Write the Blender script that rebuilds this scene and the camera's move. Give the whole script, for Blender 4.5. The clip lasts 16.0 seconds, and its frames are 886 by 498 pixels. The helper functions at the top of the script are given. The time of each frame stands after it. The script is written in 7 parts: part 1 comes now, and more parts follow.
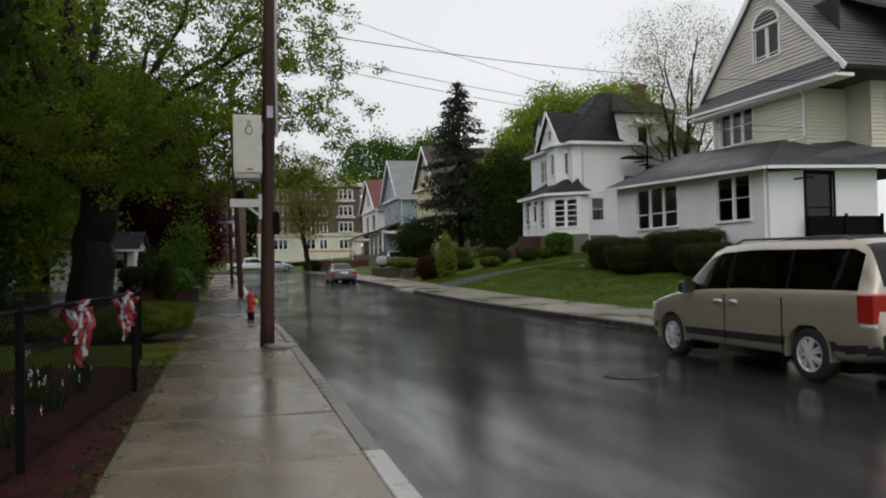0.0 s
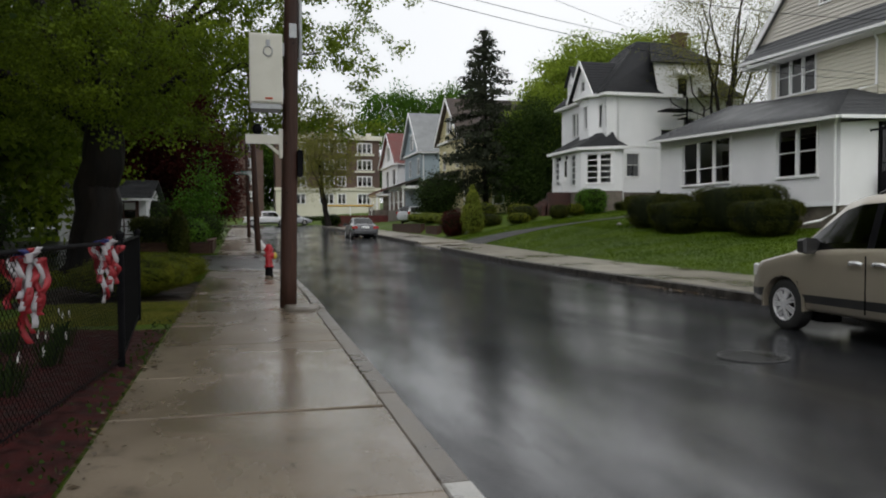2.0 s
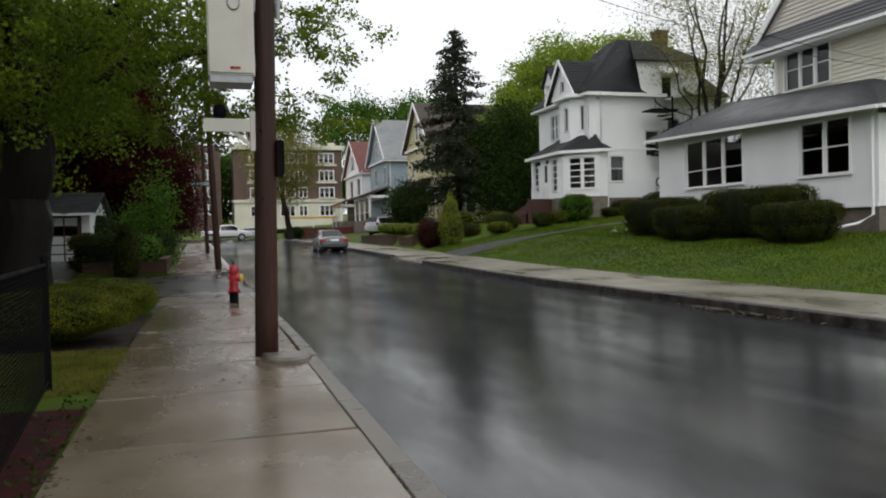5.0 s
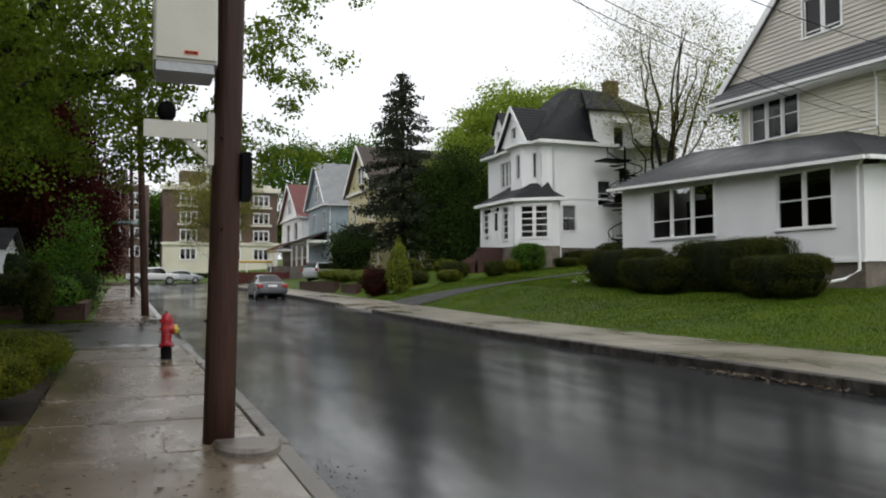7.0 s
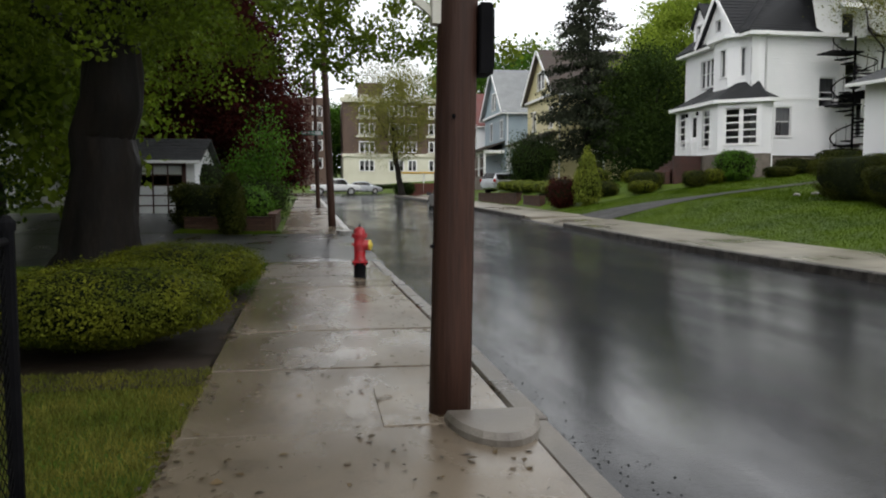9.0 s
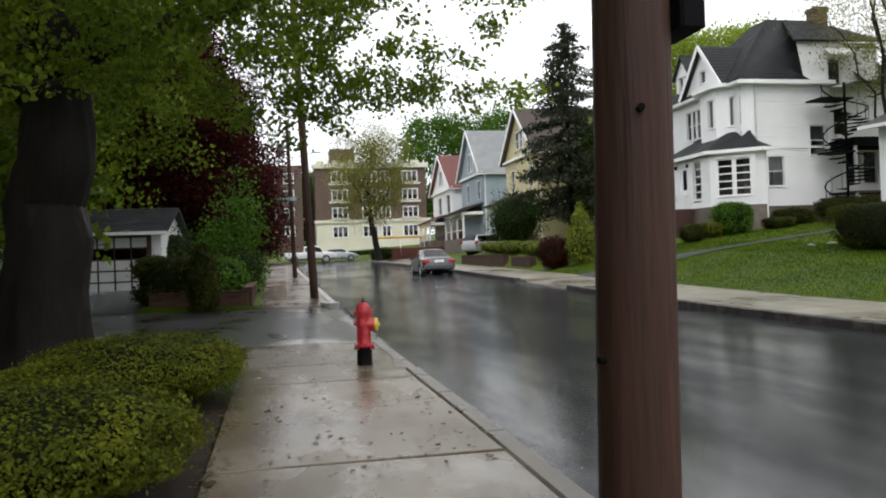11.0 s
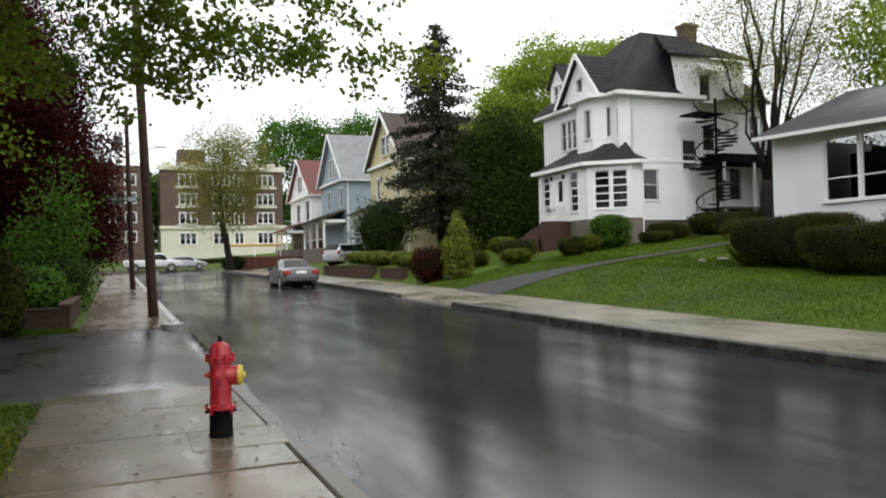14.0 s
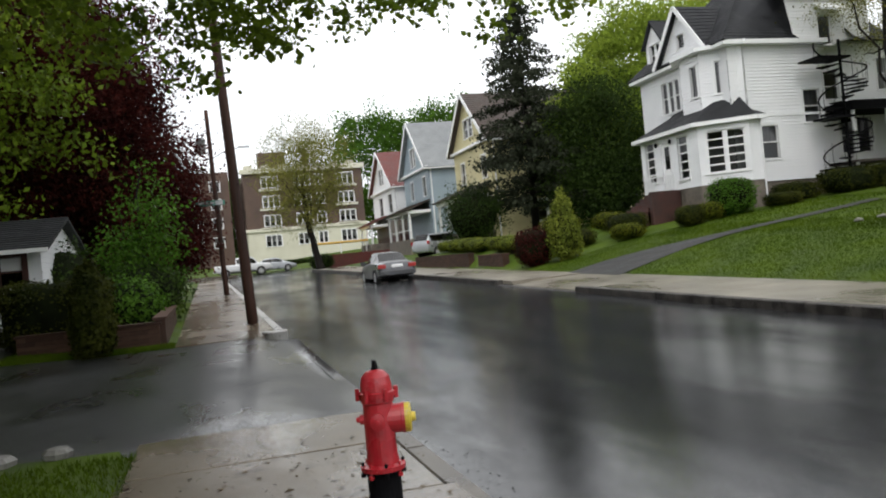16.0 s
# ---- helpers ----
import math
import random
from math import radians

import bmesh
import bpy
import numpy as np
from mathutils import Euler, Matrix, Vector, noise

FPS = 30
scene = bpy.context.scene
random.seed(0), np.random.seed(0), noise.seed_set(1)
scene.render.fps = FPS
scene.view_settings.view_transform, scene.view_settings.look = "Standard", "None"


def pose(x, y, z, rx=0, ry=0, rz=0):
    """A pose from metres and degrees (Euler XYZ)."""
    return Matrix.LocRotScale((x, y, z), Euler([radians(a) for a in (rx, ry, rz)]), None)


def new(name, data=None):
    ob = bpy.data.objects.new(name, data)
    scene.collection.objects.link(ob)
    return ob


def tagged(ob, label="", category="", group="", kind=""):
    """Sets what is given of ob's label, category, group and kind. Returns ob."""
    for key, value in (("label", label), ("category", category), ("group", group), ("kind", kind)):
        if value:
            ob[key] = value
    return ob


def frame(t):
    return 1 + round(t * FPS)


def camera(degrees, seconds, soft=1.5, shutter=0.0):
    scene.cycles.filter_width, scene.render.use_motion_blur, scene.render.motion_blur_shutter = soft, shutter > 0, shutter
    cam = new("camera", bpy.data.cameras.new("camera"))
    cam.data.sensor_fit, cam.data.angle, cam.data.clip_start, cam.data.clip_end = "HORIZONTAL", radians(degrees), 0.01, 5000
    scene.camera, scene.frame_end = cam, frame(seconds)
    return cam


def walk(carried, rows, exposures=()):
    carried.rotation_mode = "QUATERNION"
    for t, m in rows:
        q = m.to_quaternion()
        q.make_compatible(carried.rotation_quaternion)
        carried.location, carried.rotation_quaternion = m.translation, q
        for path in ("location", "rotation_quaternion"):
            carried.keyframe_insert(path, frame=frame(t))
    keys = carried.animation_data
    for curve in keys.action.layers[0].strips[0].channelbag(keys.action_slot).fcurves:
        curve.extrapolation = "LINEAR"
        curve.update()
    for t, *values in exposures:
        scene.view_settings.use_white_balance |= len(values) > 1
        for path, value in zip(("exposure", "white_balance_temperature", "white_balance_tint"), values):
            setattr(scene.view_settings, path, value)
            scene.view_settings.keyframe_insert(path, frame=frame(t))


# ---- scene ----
cam = camera(59.9, 16.0, soft=2.0)
UNIT = 0.88  # the plan's unit in metres
METRES, EYE, TILT, LEAN, TURN = 21.0 * 0.88, 1.65 * 0.88, 0.0, 0.0, -15.1
ROWS = [
    (0.0, 0.0, 0.0, 0.0, 0.03, 1.24, 1.22),
    (0.5, -0.0056, 0.0268, -0.0019, 1.87, -1.75, -1.43),
    (1.0, -0.0132, 0.0533, -0.0035, 1.61, -4.57, 0.13),
    (1.5, -0.0196, 0.0859, -0.0027, 3.55, -4.43, 0.72),
    (2.0, -0.0309, 0.1179, -0.0056, 1.25, -1.9, 0.26),
    (2.5, -0.0397, 0.1485, -0.0022, -0.16, -0.4, 0.3),
    (3.0, -0.0487, 0.1778, -0.0019, -1.86, -0.53, 2.16),
    (3.5, -0.0561, 0.2071, 0.0008, -3.59, -1.1, 1.84),
    (6.0, -0.1017, 0.3534, -0.0047, -0.67, -1.03, 1.17),
    (6.5, -0.1115, 0.3834, -0.0028, -4.18, 0.73, -0.34),
    (7.0, -0.1191, 0.4124, -0.0027, -6.71, 2.32, 0.22),
    (7.5, -0.13, 0.4444, -0.0036, -1.63, 1.45, 0.26),
    (8.0, -0.1373, 0.4719, -0.002, -1.83, -2.2, -1.23),
    (8.5, -0.1469, 0.5004, -0.0037, 6.26, -2.9, -0.99),
    (9.0, -0.1571, 0.5283, -0.0033, 5.91, -4.23, 0.05),
    (11.5, -0.2152, 0.6773, -0.0022, 3.15, 0.99, 2.38),
    (12.0, -0.2234, 0.7042, -0.0023, 1.28, -2.1, 2.08),
    (12.5, -0.2306, 0.7336, -0.0009, -1.67, -1.97, 2.49),
    (13.0, -0.2324, 0.7624, 0.0005, -4.45, -0.87, 2.1),
    (13.5, -0.2364, 0.7936, 0.0006, -8.56, 0.31, 1.58),
    (14.0, -0.2384, 0.8193, 0.0019, -6.96, 0.89, 1.35),
    (14.5, -0.2463, 0.85, -0.0009, -6.87, -0.33, 1.97),
    (15.0, -0.2562, 0.8856, -0.0006, -4.52, 0.35, 2.66),
    (15.5, -0.2689, 0.9199, 0.0, -1.28, 0.67, 3.75),
    (16.0, -0.2791, 0.9488, 0.001, -1.03, 0.3, 5.45),
]
walk(cam, [(t, pose(0, 0, EYE, TILT, LEAN, TURN) @ pose(METRES * x, METRES * y, METRES * z, 90 + pitch, roll, yaw)) for t, x, y, z, yaw, pitch, roll in ROWS],
     [(0.0, -0.6), (1.5, -0.47), (3.5, -0.32), (7.0, -0.24), (9.0, 0.02), (11.5, 0.2), (13.5, 0.22), (16.0, 0.15)])

# ---- world and light: overcast, raining lightly ----
SUN_EL, SUN_ROT = radians(52), radians(200)
world = bpy.data.worlds.new("overcast")
scene.world = world
world.use_nodes = True
wn, wl = world.node_tree.nodes, world.node_tree.links
wn.clear()
w_out = wn.new("ShaderNodeOutputWorld")
w_bg = wn.new("ShaderNodeBackground")
w_sky = wn.new("ShaderNodeTexSky")
w_sky.sky_type, w_sky.sun_disc, w_sky.sun_elevation, w_sky.sun_rotation = "NISHITA", False, SUN_EL, SUN_ROT
w_sky.dust_density, w_sky.air_density = 4.0, 1.0
w_hsv = wn.new("ShaderNodeHueSaturation")
w_hsv.inputs["Saturation"].default_value = 0.25
w_cloud = wn.new("ShaderNodeTexNoise")
w_cloud.inputs["Scale"].default_value, w_cloud.inputs["Detail"].default_value = 2.2, 5.0
w_ramp = wn.new("ShaderNodeValToRGB")
w_ramp.color_ramp.elements[0].color = (8.6, 8.9, 9.3, 1)
w_ramp.color_ramp.elements[1].color = (10.6, 10.7, 10.8, 1)
w_mix = wn.new("ShaderNodeMix")
w_mix.data_type = "RGBA"
w_mix.inputs[0].default_value = 0.82
wl.new(w_sky.outputs[0], w_hsv.inputs["Color"])
wl.new(w_cloud.outputs["Fac"], w_ramp.inputs[0])
wl.new(w_hsv.outputs[0], w_mix.inputs[6])
wl.new(w_ramp.outputs[0], w_mix.inputs[7])
wl.new(w_mix.outputs[2], w_bg.inputs[0])
w_bg.inputs[1].default_value = 0.15
wl.new(w_bg.outputs[0], w_out.inputs[0])
sun = new("sun", bpy.data.lights.new("sun", "SUN"))
sun.data.energy, sun.data.angle, sun.data.color = 0.75, radians(35), (1.0, 0.97, 0.92)
sun.matrix_world = pose(0, 0, 40, 90 - math.degrees(SUN_EL), 0, 180 - math.degrees(SUN_ROT))

# ---- materials ----
MATS = {}


def mk(name, c0, c1, scale=4.0, rough=(0.5, 0.7), bump=0.2, bscale=40.0, metal=0.0, fine=0.25, spec=0.5, island=0.0, obj=0.0,
       stretch=(1, 1, 1), stain=None, translucent=0.0, coat=0.0, wet=None, film_range=(1.0, 0.35), film_ior=1.33, film_rough=0.05, film_bump=0.11, film_run=0.5):
    """A surface with two scales of variation: broad patches between c0 and c1, fine grain, uneven gloss and relief."""
    m = bpy.data.materials.new(name)
    m.use_nodes = True
    n, l = m.node_tree.nodes, m.node_tree.links
    b = n["Principled BSDF"]
    tc = n.new("ShaderNodeTexCoord")
    mp = n.new("ShaderNodeMapping")
    mp.inputs["Scale"].default_value = stretch
    l.new(tc.outputs["Object"], mp.inputs[0])
    big = n.new("ShaderNodeTexNoise")
    big.inputs["Scale"].default_value, big.inputs["Detail"].default_value = scale, 4.0
    l.new(mp.outputs[0], big.inputs["Vector"])
    ramp = n.new("ShaderNodeValToRGB")
    ramp.color_ramp.elements[0].position, ramp.color_ramp.elements[1].position = 0.32, 0.68
    ramp.color_ramp.elements[0].color, ramp.color_ramp.elements[1].color = (*c0, 1), (*c1, 1)
    l.new(big.outputs["Fac"], ramp.inputs[0])
    small = n.new("ShaderNodeTexNoise")
    small.inputs["Scale"].default_value, small.inputs["Detail"].default_value = bscale, 3.0
    l.new(mp.outputs[0], small.inputs["Vector"])
    val = n.new("ShaderNodeMapRange")
    val.inputs["To Min"].default_value, val.inputs["To Max"].default_value = 1 - fine, 1 + fine
    l.new(small.outputs["Fac"], val.inputs["Value"])
    last = val.outputs[0]
    for amount, node, out in ((island, "ShaderNodeNewGeometry", "Random Per Island"), (obj, "ShaderNodeObjectInfo", "Random")):
        if amount:
            src = n.new(node)
            r = n.new("ShaderNodeMapRange")
            r.inputs["To Min"].default_value, r.inputs["To Max"].default_value = 1 - amount, 1 + amount
            l.new(src.outputs[out], r.inputs["Value"])
            mul = n.new("ShaderNodeMath")
            mul.operation = "MULTIPLY"
            l.new(last, mul.inputs[0])
            l.new(r.outputs[0], mul.inputs[1])
            last = mul.outputs[0]
    vm = n.new("ShaderNodeVectorMath")
    vm.operation = "SCALE"
    l.new(ramp.outputs[0], vm.inputs[0])
    l.new(last, vm.inputs["Scale"])
    col = vm.outputs[0]
    if stain:
        sn = n.new("ShaderNodeTexNoise")
        sn.inputs["Scale"].default_value, sn.inputs["Detail"].default_value, sn.inputs["Roughness"].default_value = stain[1], 6.0, 0.7
        l.new(mp.outputs[0], sn.inputs["Vector"])
        sr = n.new("ShaderNodeValToRGB")
        sr.color_ramp.elements[0].position, sr.color_ramp.elements[1].position = stain[2], stain[2] + 0.12
        l.new(sn.outputs["Fac"], sr.inputs[0])
        mx = n.new("ShaderNodeMix")
        mx.data_type = "RGBA"
        l.new(sr.outputs[0], mx.inputs[0])
        l.new(col, mx.inputs[6])
        mx.inputs[7].default_value = (*stain[0], 1)
        col = mx.outputs[2]
    l.new(col, b.inputs["Base Color"])
    rr = n.new("ShaderNodeMapRange")
    rr.inputs["From Min"].default_value, rr.inputs["From Max"].default_value = 0.35, 0.65
    rr.inputs["To Min"].default_value, rr.inputs["To Max"].default_value = rough
    if wet:
        pn = n.new("ShaderNodeTexNoise")
        pn.inputs["Scale"].default_value, pn.inputs["Detail"].default_value, pn.inputs["Distortion"].default_value = wet, 9.0, 0.15
        pn.inputs["Roughness"].default_value = 0.62
        pm = n.new("ShaderNodeMapping")
        pm.inputs["Scale"].default_value, pm.inputs["Location"].default_value = (1.0, film_run, 1.0), (3.7, 1.2, 0)
        l.new(tc.outputs["Object"], pm.inputs[0])
        l.new(pm.outputs[0], pn.inputs["Vector"])
        l.new(pn.outputs["Fac"], rr.inputs["Value"])
        film = n.new("ShaderNodeMapRange")
        film.inputs["From Min"].default_value, film.inputs["From Max"].default_value = 0.4, 0.58
        film.inputs["To Min"].default_value, film.inputs["To Max"].default_value = film_range
        l.new(pn.outputs["Fac"], film.inputs["Value"])
    else:
        l.new(big.outputs["Fac"], rr.inputs["Value"])
    l.new(rr.outputs[0], b.inputs["Roughness"])
    bp = n.new("ShaderNodeBump")
    bp.inputs["Strength"].default_value, bp.inputs["Distance"].default_value = bump, 0.01
    l.new(small.outputs["Fac"], bp.inputs["Height"])
    l.new(bp.outputs[0], b.inputs["Normal"])
    b.inputs["Metallic"].default_value = metal
    b.inputs["Specular IOR Level"].default_value = spec
    b.inputs["Coat Weight"].default_value = coat
    b.inputs["Coat Roughness"].default_value = 0.08
    if wet:
        l.new(film.outputs[0], b.inputs["Coat Weight"])
        b.inputs["Coat IOR"].default_value = film_ior
        b.inputs["Coat Roughness"].default_value = film_rough
        cb = n.new("ShaderNodeBump")
        cb.inputs["Strength"].default_value, cb.inputs["Distance"].default_value = film_bump, 0.01
        l.new(small.outputs["Fac"], cb.inputs["Height"])
        l.new(cb.outputs[0], b.inputs["Coat Normal"])
    if translucent:
        tr = n.new("ShaderNodeBsdfTranslucent")
        l.new(col, tr.inputs[0])
        ms = n.new("ShaderNodeMixShader")
        ms.inputs[0].default_value = translucent
        l.new(b.outputs[0], ms.inputs[1])
        l.new(tr.outputs[0], ms.inputs[2])
        l.new(ms.outputs[0], n["Material Output"].inputs[0])
    MATS[name] = m
    return m


def glass_mat(name, tint, gloss=0.06):
    m = bpy.data.materials.new(name)
    m.use_nodes = True
    n, l = m.node_tree.nodes, m.node_tree.links
    n.clear()
    out = n.new("ShaderNodeOutputMaterial")
    fr = n.new("ShaderNodeFresnel")
    fr.inputs[0].default_value = 1.5
    gl = n.new("ShaderNodeBsdfGlossy")
    gl.inputs["Roughness"].default_value = gloss
    tr = n.new("ShaderNodeBsdfTransparent")
    tr.inputs[0].default_value = (*tint, 1)
    ms = n.new("ShaderNodeMixShader")
    l.new(fr.outputs[0], ms.inputs[0])
    l.new(tr.outputs[0], ms.inputs[1])
    l.new(gl.outputs[0], ms.inputs[2])
    l.new(ms.outputs[0], out.inputs[0])
    return m


ASPHALT = mk("wet_asphalt", (0.009, 0.0095, 0.011), (0.02, 0.021, 0.024), 0.8, (0.45, 0.7), 0.8, 55, fine=0.8, wet=0.7, spec=0.05, film_range=(1.0, 0.55), stain=((0.008, 0.008, 0.009), 1.3, 0.58), film_ior=1.52,
             film_rough=0.1, film_bump=0.1, film_run=0.24)
GRANITE_F = mk("stained_granite", (0.03, 0.027, 0.024), (0.1, 0.09, 0.08), 2.2, (0.4, 0.65), 0.5, 50, fine=0.5, spec=0.3, stain=((0.018, 0.015, 0.013), 2.0, 0.46))
WALKWAY = mk("dark_asphalt_walk", (0.028, 0.028, 0.028), (0.055, 0.054, 0.052), 1.5, (0.5, 0.7), 0.4, 60, fine=0.4, spec=0.2)
DRIVE = mk("wet_dark_asphalt", (0.01, 0.0105, 0.011), (0.02, 0.021, 0.022), 0.6, (0.2, 0.45), 0.35, 110, fine=0.5, wet=0.5, spec=0.25, film_range=(0.9, 0.15))
CONCRETE = mk("wet_concrete", (0.115, 0.09, 0.063), (0.2, 0.162, 0.12), 0.9, (0.14, 0.4), 0.12, 90, fine=0.2, obj=0.1,
              stain=((0.075, 0.058, 0.042), 1.7, 0.58), wet=0.6, spec=0.3, film_range=(0.6, 0.05))
CONCRETE_R = mk("wet_concrete_far_walk", (0.2, 0.18, 0.14), (0.3, 0.27, 0.22), 0.8, (0.2, 0.45), 0.12, 70, fine=0.2, obj=0.1, wet=0.5, film_range=(0.7, 0.08), spec=0.3)
GRANITE = mk("granite_kerb", (0.27, 0.265, 0.25), (0.42, 0.41, 0.39), 2.5, (0.25, 0.5), 0.25, 70, fine=0.3, obj=0.12, stain=((0.12, 0.1, 0.08), 3, 0.58))
GRANITE_D = mk("dirty_granite_kerb", (0.07, 0.058, 0.047), (0.21, 0.19, 0.165), 1.4, (0.25, 0.5), 0.3, 60, fine=0.3, obj=0.15)
SOIL = mk("wet_soil", (0.013, 0.009, 0.0065), (0.03, 0.021, 0.015), 2.0, (0.5, 0.8), 0.6, 50, fine=0.4, spec=0.2)
MULCH = mk("red_mulch", (0.012, 0.0025, 0.0025), (0.045, 0.007, 0.0065), 5.0, (0.5, 0.8), 0.8, 60, fine=0.5, spec=0.15)
TURF = mk("turf", (0.035, 0.064, 0.005), (0.075, 0.115, 0.01), 0.7, (0.5, 0.8), 0.6, 60, fine=0.4, stain=((0.075, 0.09, 0.02), 1.3, 0.62), spec=0.1)
GRASS = mk("grass_blades", (0.042, 0.078, 0.005), (0.088, 0.132, 0.009), 0.6, (0.4, 0.6), 0.0, 30, island=0.22, translucent=0.35, spec=0.04)
GRASS_DRY = mk("dull_grass_blades", (0.1, 0.12, 0.02), (0.2, 0.19, 0.04), 1.5, (0.4, 0.6), 0.0, 30, island=0.4, translucent=0.3, spec=0.04)
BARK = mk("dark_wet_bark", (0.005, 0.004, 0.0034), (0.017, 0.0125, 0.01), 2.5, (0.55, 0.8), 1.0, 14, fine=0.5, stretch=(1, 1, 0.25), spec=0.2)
TWIG = mk("twig_bark", (0.04, 0.032, 0.025), (0.09, 0.07, 0.055), 3.0, (0.5, 0.8), 0.5, 20, fine=0.3)
LEAF = mk("maple_leaves", (0.09, 0.14, 0.012), (0.18, 0.245, 0.02), 0.35, (0.4, 0.55), 0.0, 20, island=0.45, translucent=0.55, spec=0.15)
LEAF_Y = mk("young_leaves", (0.15, 0.22, 0.025), (0.28, 0.36, 0.05), 0.3, (0.35, 0.55), 0.0, 20, island=0.35, translucent=0.45, spec=0.04)
LEAF_O = mk("olive_young_leaves", (0.13, 0.14, 0.03), (0.24, 0.235, 0.055), 0.4, (0.35, 0.55), 0.0, 20, island=0.4, translucent=0.4, spec=0.04)
LEAF_B = mk("bright_shrub_leaves", (0.045, 0.105, 0.011), (0.09, 0.18, 0.022), 0.5, (0.3, 0.5), 0.0, 20, island=0.35, translucent=0.4, spec=0.04)
LEAF_D = mk("dark_green_leaves", (0.018, 0.034, 0.008), (0.042, 0.07, 0.014), 0.4, (0.35, 0.6), 0.0, 20, island=0.35, translucent=0.35, spec=0.04)
LEAF_R = mk("crimson_leaves", (0.028, 0.007, 0.006), (0.065, 0.014, 0.011), 0.5, (0.35, 0.6), 0.0, 20, island=0.4, translucent=0.35, spec=0.04)
NEEDLE = mk("spruce_needles", (0.022, 0.028, 0.017), (0.048, 0.055, 0.034), 0.6, (0.5, 0.7), 0.0, 20, island=0.35, translucent=0.15, spec=0.04)
YEW = mk("yew_foliage", (0.05, 0.07, 0.008), (0.15, 0.16, 0.016), 2.0, (0.35, 0.6), 0.0, 20, island=0.45, translucent=0.3, spec=0.04)
YEW_D = mk("dark_yew_foliage", (0.02, 0.027, 0.005), (0.062, 0.068, 0.011), 0.8, (0.4, 0.6), 0.0, 20, island=0.4, translucent=0.25, spec=0.04)
CONIF_Y = mk("golden_conifer", (0.1, 0.13, 0.02), (0.2, 0.23, 0.035), 1.2, (0.4, 0.6), 0.0, 20, island=0.4, translucent=0.3, spec=0.04)
# near-black fill of the shrubs: the shade between leaves, put in as colour
CORE = mk("shrub_inner_shade", (0.006, 0.009, 0.003), (0.014, 0.018, 0.007), 3.0, (0.8, 0.9), 0.5, 20, spec=0.05)
PETAL_W = mk("white_petals", (0.6, 0.58, 0.55), (0.8, 0.78, 0.76), 3.0, (0.5, 0.7), 0.0, 20, island=0.2, translucent=0.3)
PETAL_P = mk("pink_petals", (0.5, 0.22, 0.25), (0.7, 0.38, 0.4), 3.0, (0.5, 0.7), 0.0, 20, island=0.25, translucent=0.3)
POLE_W = mk("creosoted_pole_wood", (0.022, 0.01, 0.007), (0.06, 0.027, 0.018), 5.0, (0.45, 0.7), 0.9, 34, fine=0.5, stretch=(1, 1, 0.06), spec=0.25, stain=((0.012, 0.009, 0.008), 4, 0.6))
WHITE = mk("white_paint", (0.78, 0.79, 0.79), (0.85, 0.85, 0.85), 0.8, (0.45, 0.6), 0.08, 60, fine=0.05)
SIDING = mk("white_siding", (0.77, 0.78, 0.79), (0.84, 0.84, 0.85), 0.5, (0.45, 0.6), 0.06, 50, fine=0.05, island=0.03)
STUCCO = mk("white_stucco", (0.78, 0.78, 0.79), (0.85, 0.85, 0.86), 0.6, (0.6, 0.8), 0.25, 60, fine=0.06, stain=((0.7, 0.7, 0.69), 1.2, 0.66))
CREAM = mk("cream_siding", (0.62, 0.59, 0.48), (0.7, 0.67, 0.56), 0.5, (0.5, 0.65), 0.06, 50, fine=0.05, island=0.04)
BEIGE = mk("beige_siding", (0.5, 0.47, 0.42), (0.58, 0.55, 0.49), 0.5, (0.5, 0.65), 0.06, 50, fine=0.05, island=0.04)
YELLOW = mk("pale_yellow_siding", (0.54, 0.48, 0.26), (0.62, 0.56, 0.32), 0.5, (0.5, 0.65), 0.06, 50, fine=0.05, island=0.04)
BLUE = mk("blue_grey_siding", (0.26, 0.33, 0.38), (0.32, 0.39, 0.44), 0.5, (0.5, 0.65), 0.06, 50, fine=0.05, island=0.05)
ROOF_D = mk("dark_shingles", (0.012, 0.0125, 0.014), (0.028, 0.029, 0.032), 1.2, (0.5, 0.75), 0.5, 45, fine=0.3, island=0.15, spec=0.2)
ROOF_G = mk("grey_shingles", (0.19, 0.2, 0.205), (0.27, 0.28, 0.285), 1.0, (0.45, 0.7), 0.5, 45, fine=0.25, island=0.12)
ROOF_M = mk("mid_grey_shingles", (0.06, 0.062, 0.066), (0.1, 0.103, 0.108), 1.0, (0.4, 0.65), 0.5, 45, fine=0.25, island=0.12)
ROOF_B = mk("brown_shingles", (0.045, 0.033, 0.026), (0.075, 0.055, 0.045), 1.0, (0.5, 0.7), 0.5, 45, fine=0.25, island=0.12)
ROOF_R = mk("red_shingles", (0.11, 0.035, 0.03), (0.17, 0.052, 0.045), 1.0, (0.5, 0.7), 0.5, 45, fine=0.25, island=0.12)
STONE = mk("foundation_stone", (0.1, 0.085, 0.07), (0.2, 0.17, 0.14), 1.6, (0.6, 0.8), 0.8, 8, fine=0.35)
BRICK_D = mk("dark_red_brick", (0.035, 0.014, 0.011), (0.07, 0.028, 0.022), 2.0, (0.5, 0.75), 0.5, 40, fine=0.3, obj=0.25, island=0.2)
BRICK_A = mk("brown_brick", (0.075, 0.045, 0.034), (0.12, 0.075, 0.056), 0.4, (0.6, 0.8), 0.6, 9, fine=0.3, island=0.08)
BLOCK = mk("planter_block", (0.045, 0.025, 0.018), (0.09, 0.05, 0.036), 1.5, (0.55, 0.8), 0.5, 40, fine=0.3, obj=0.3, spec=0.2)
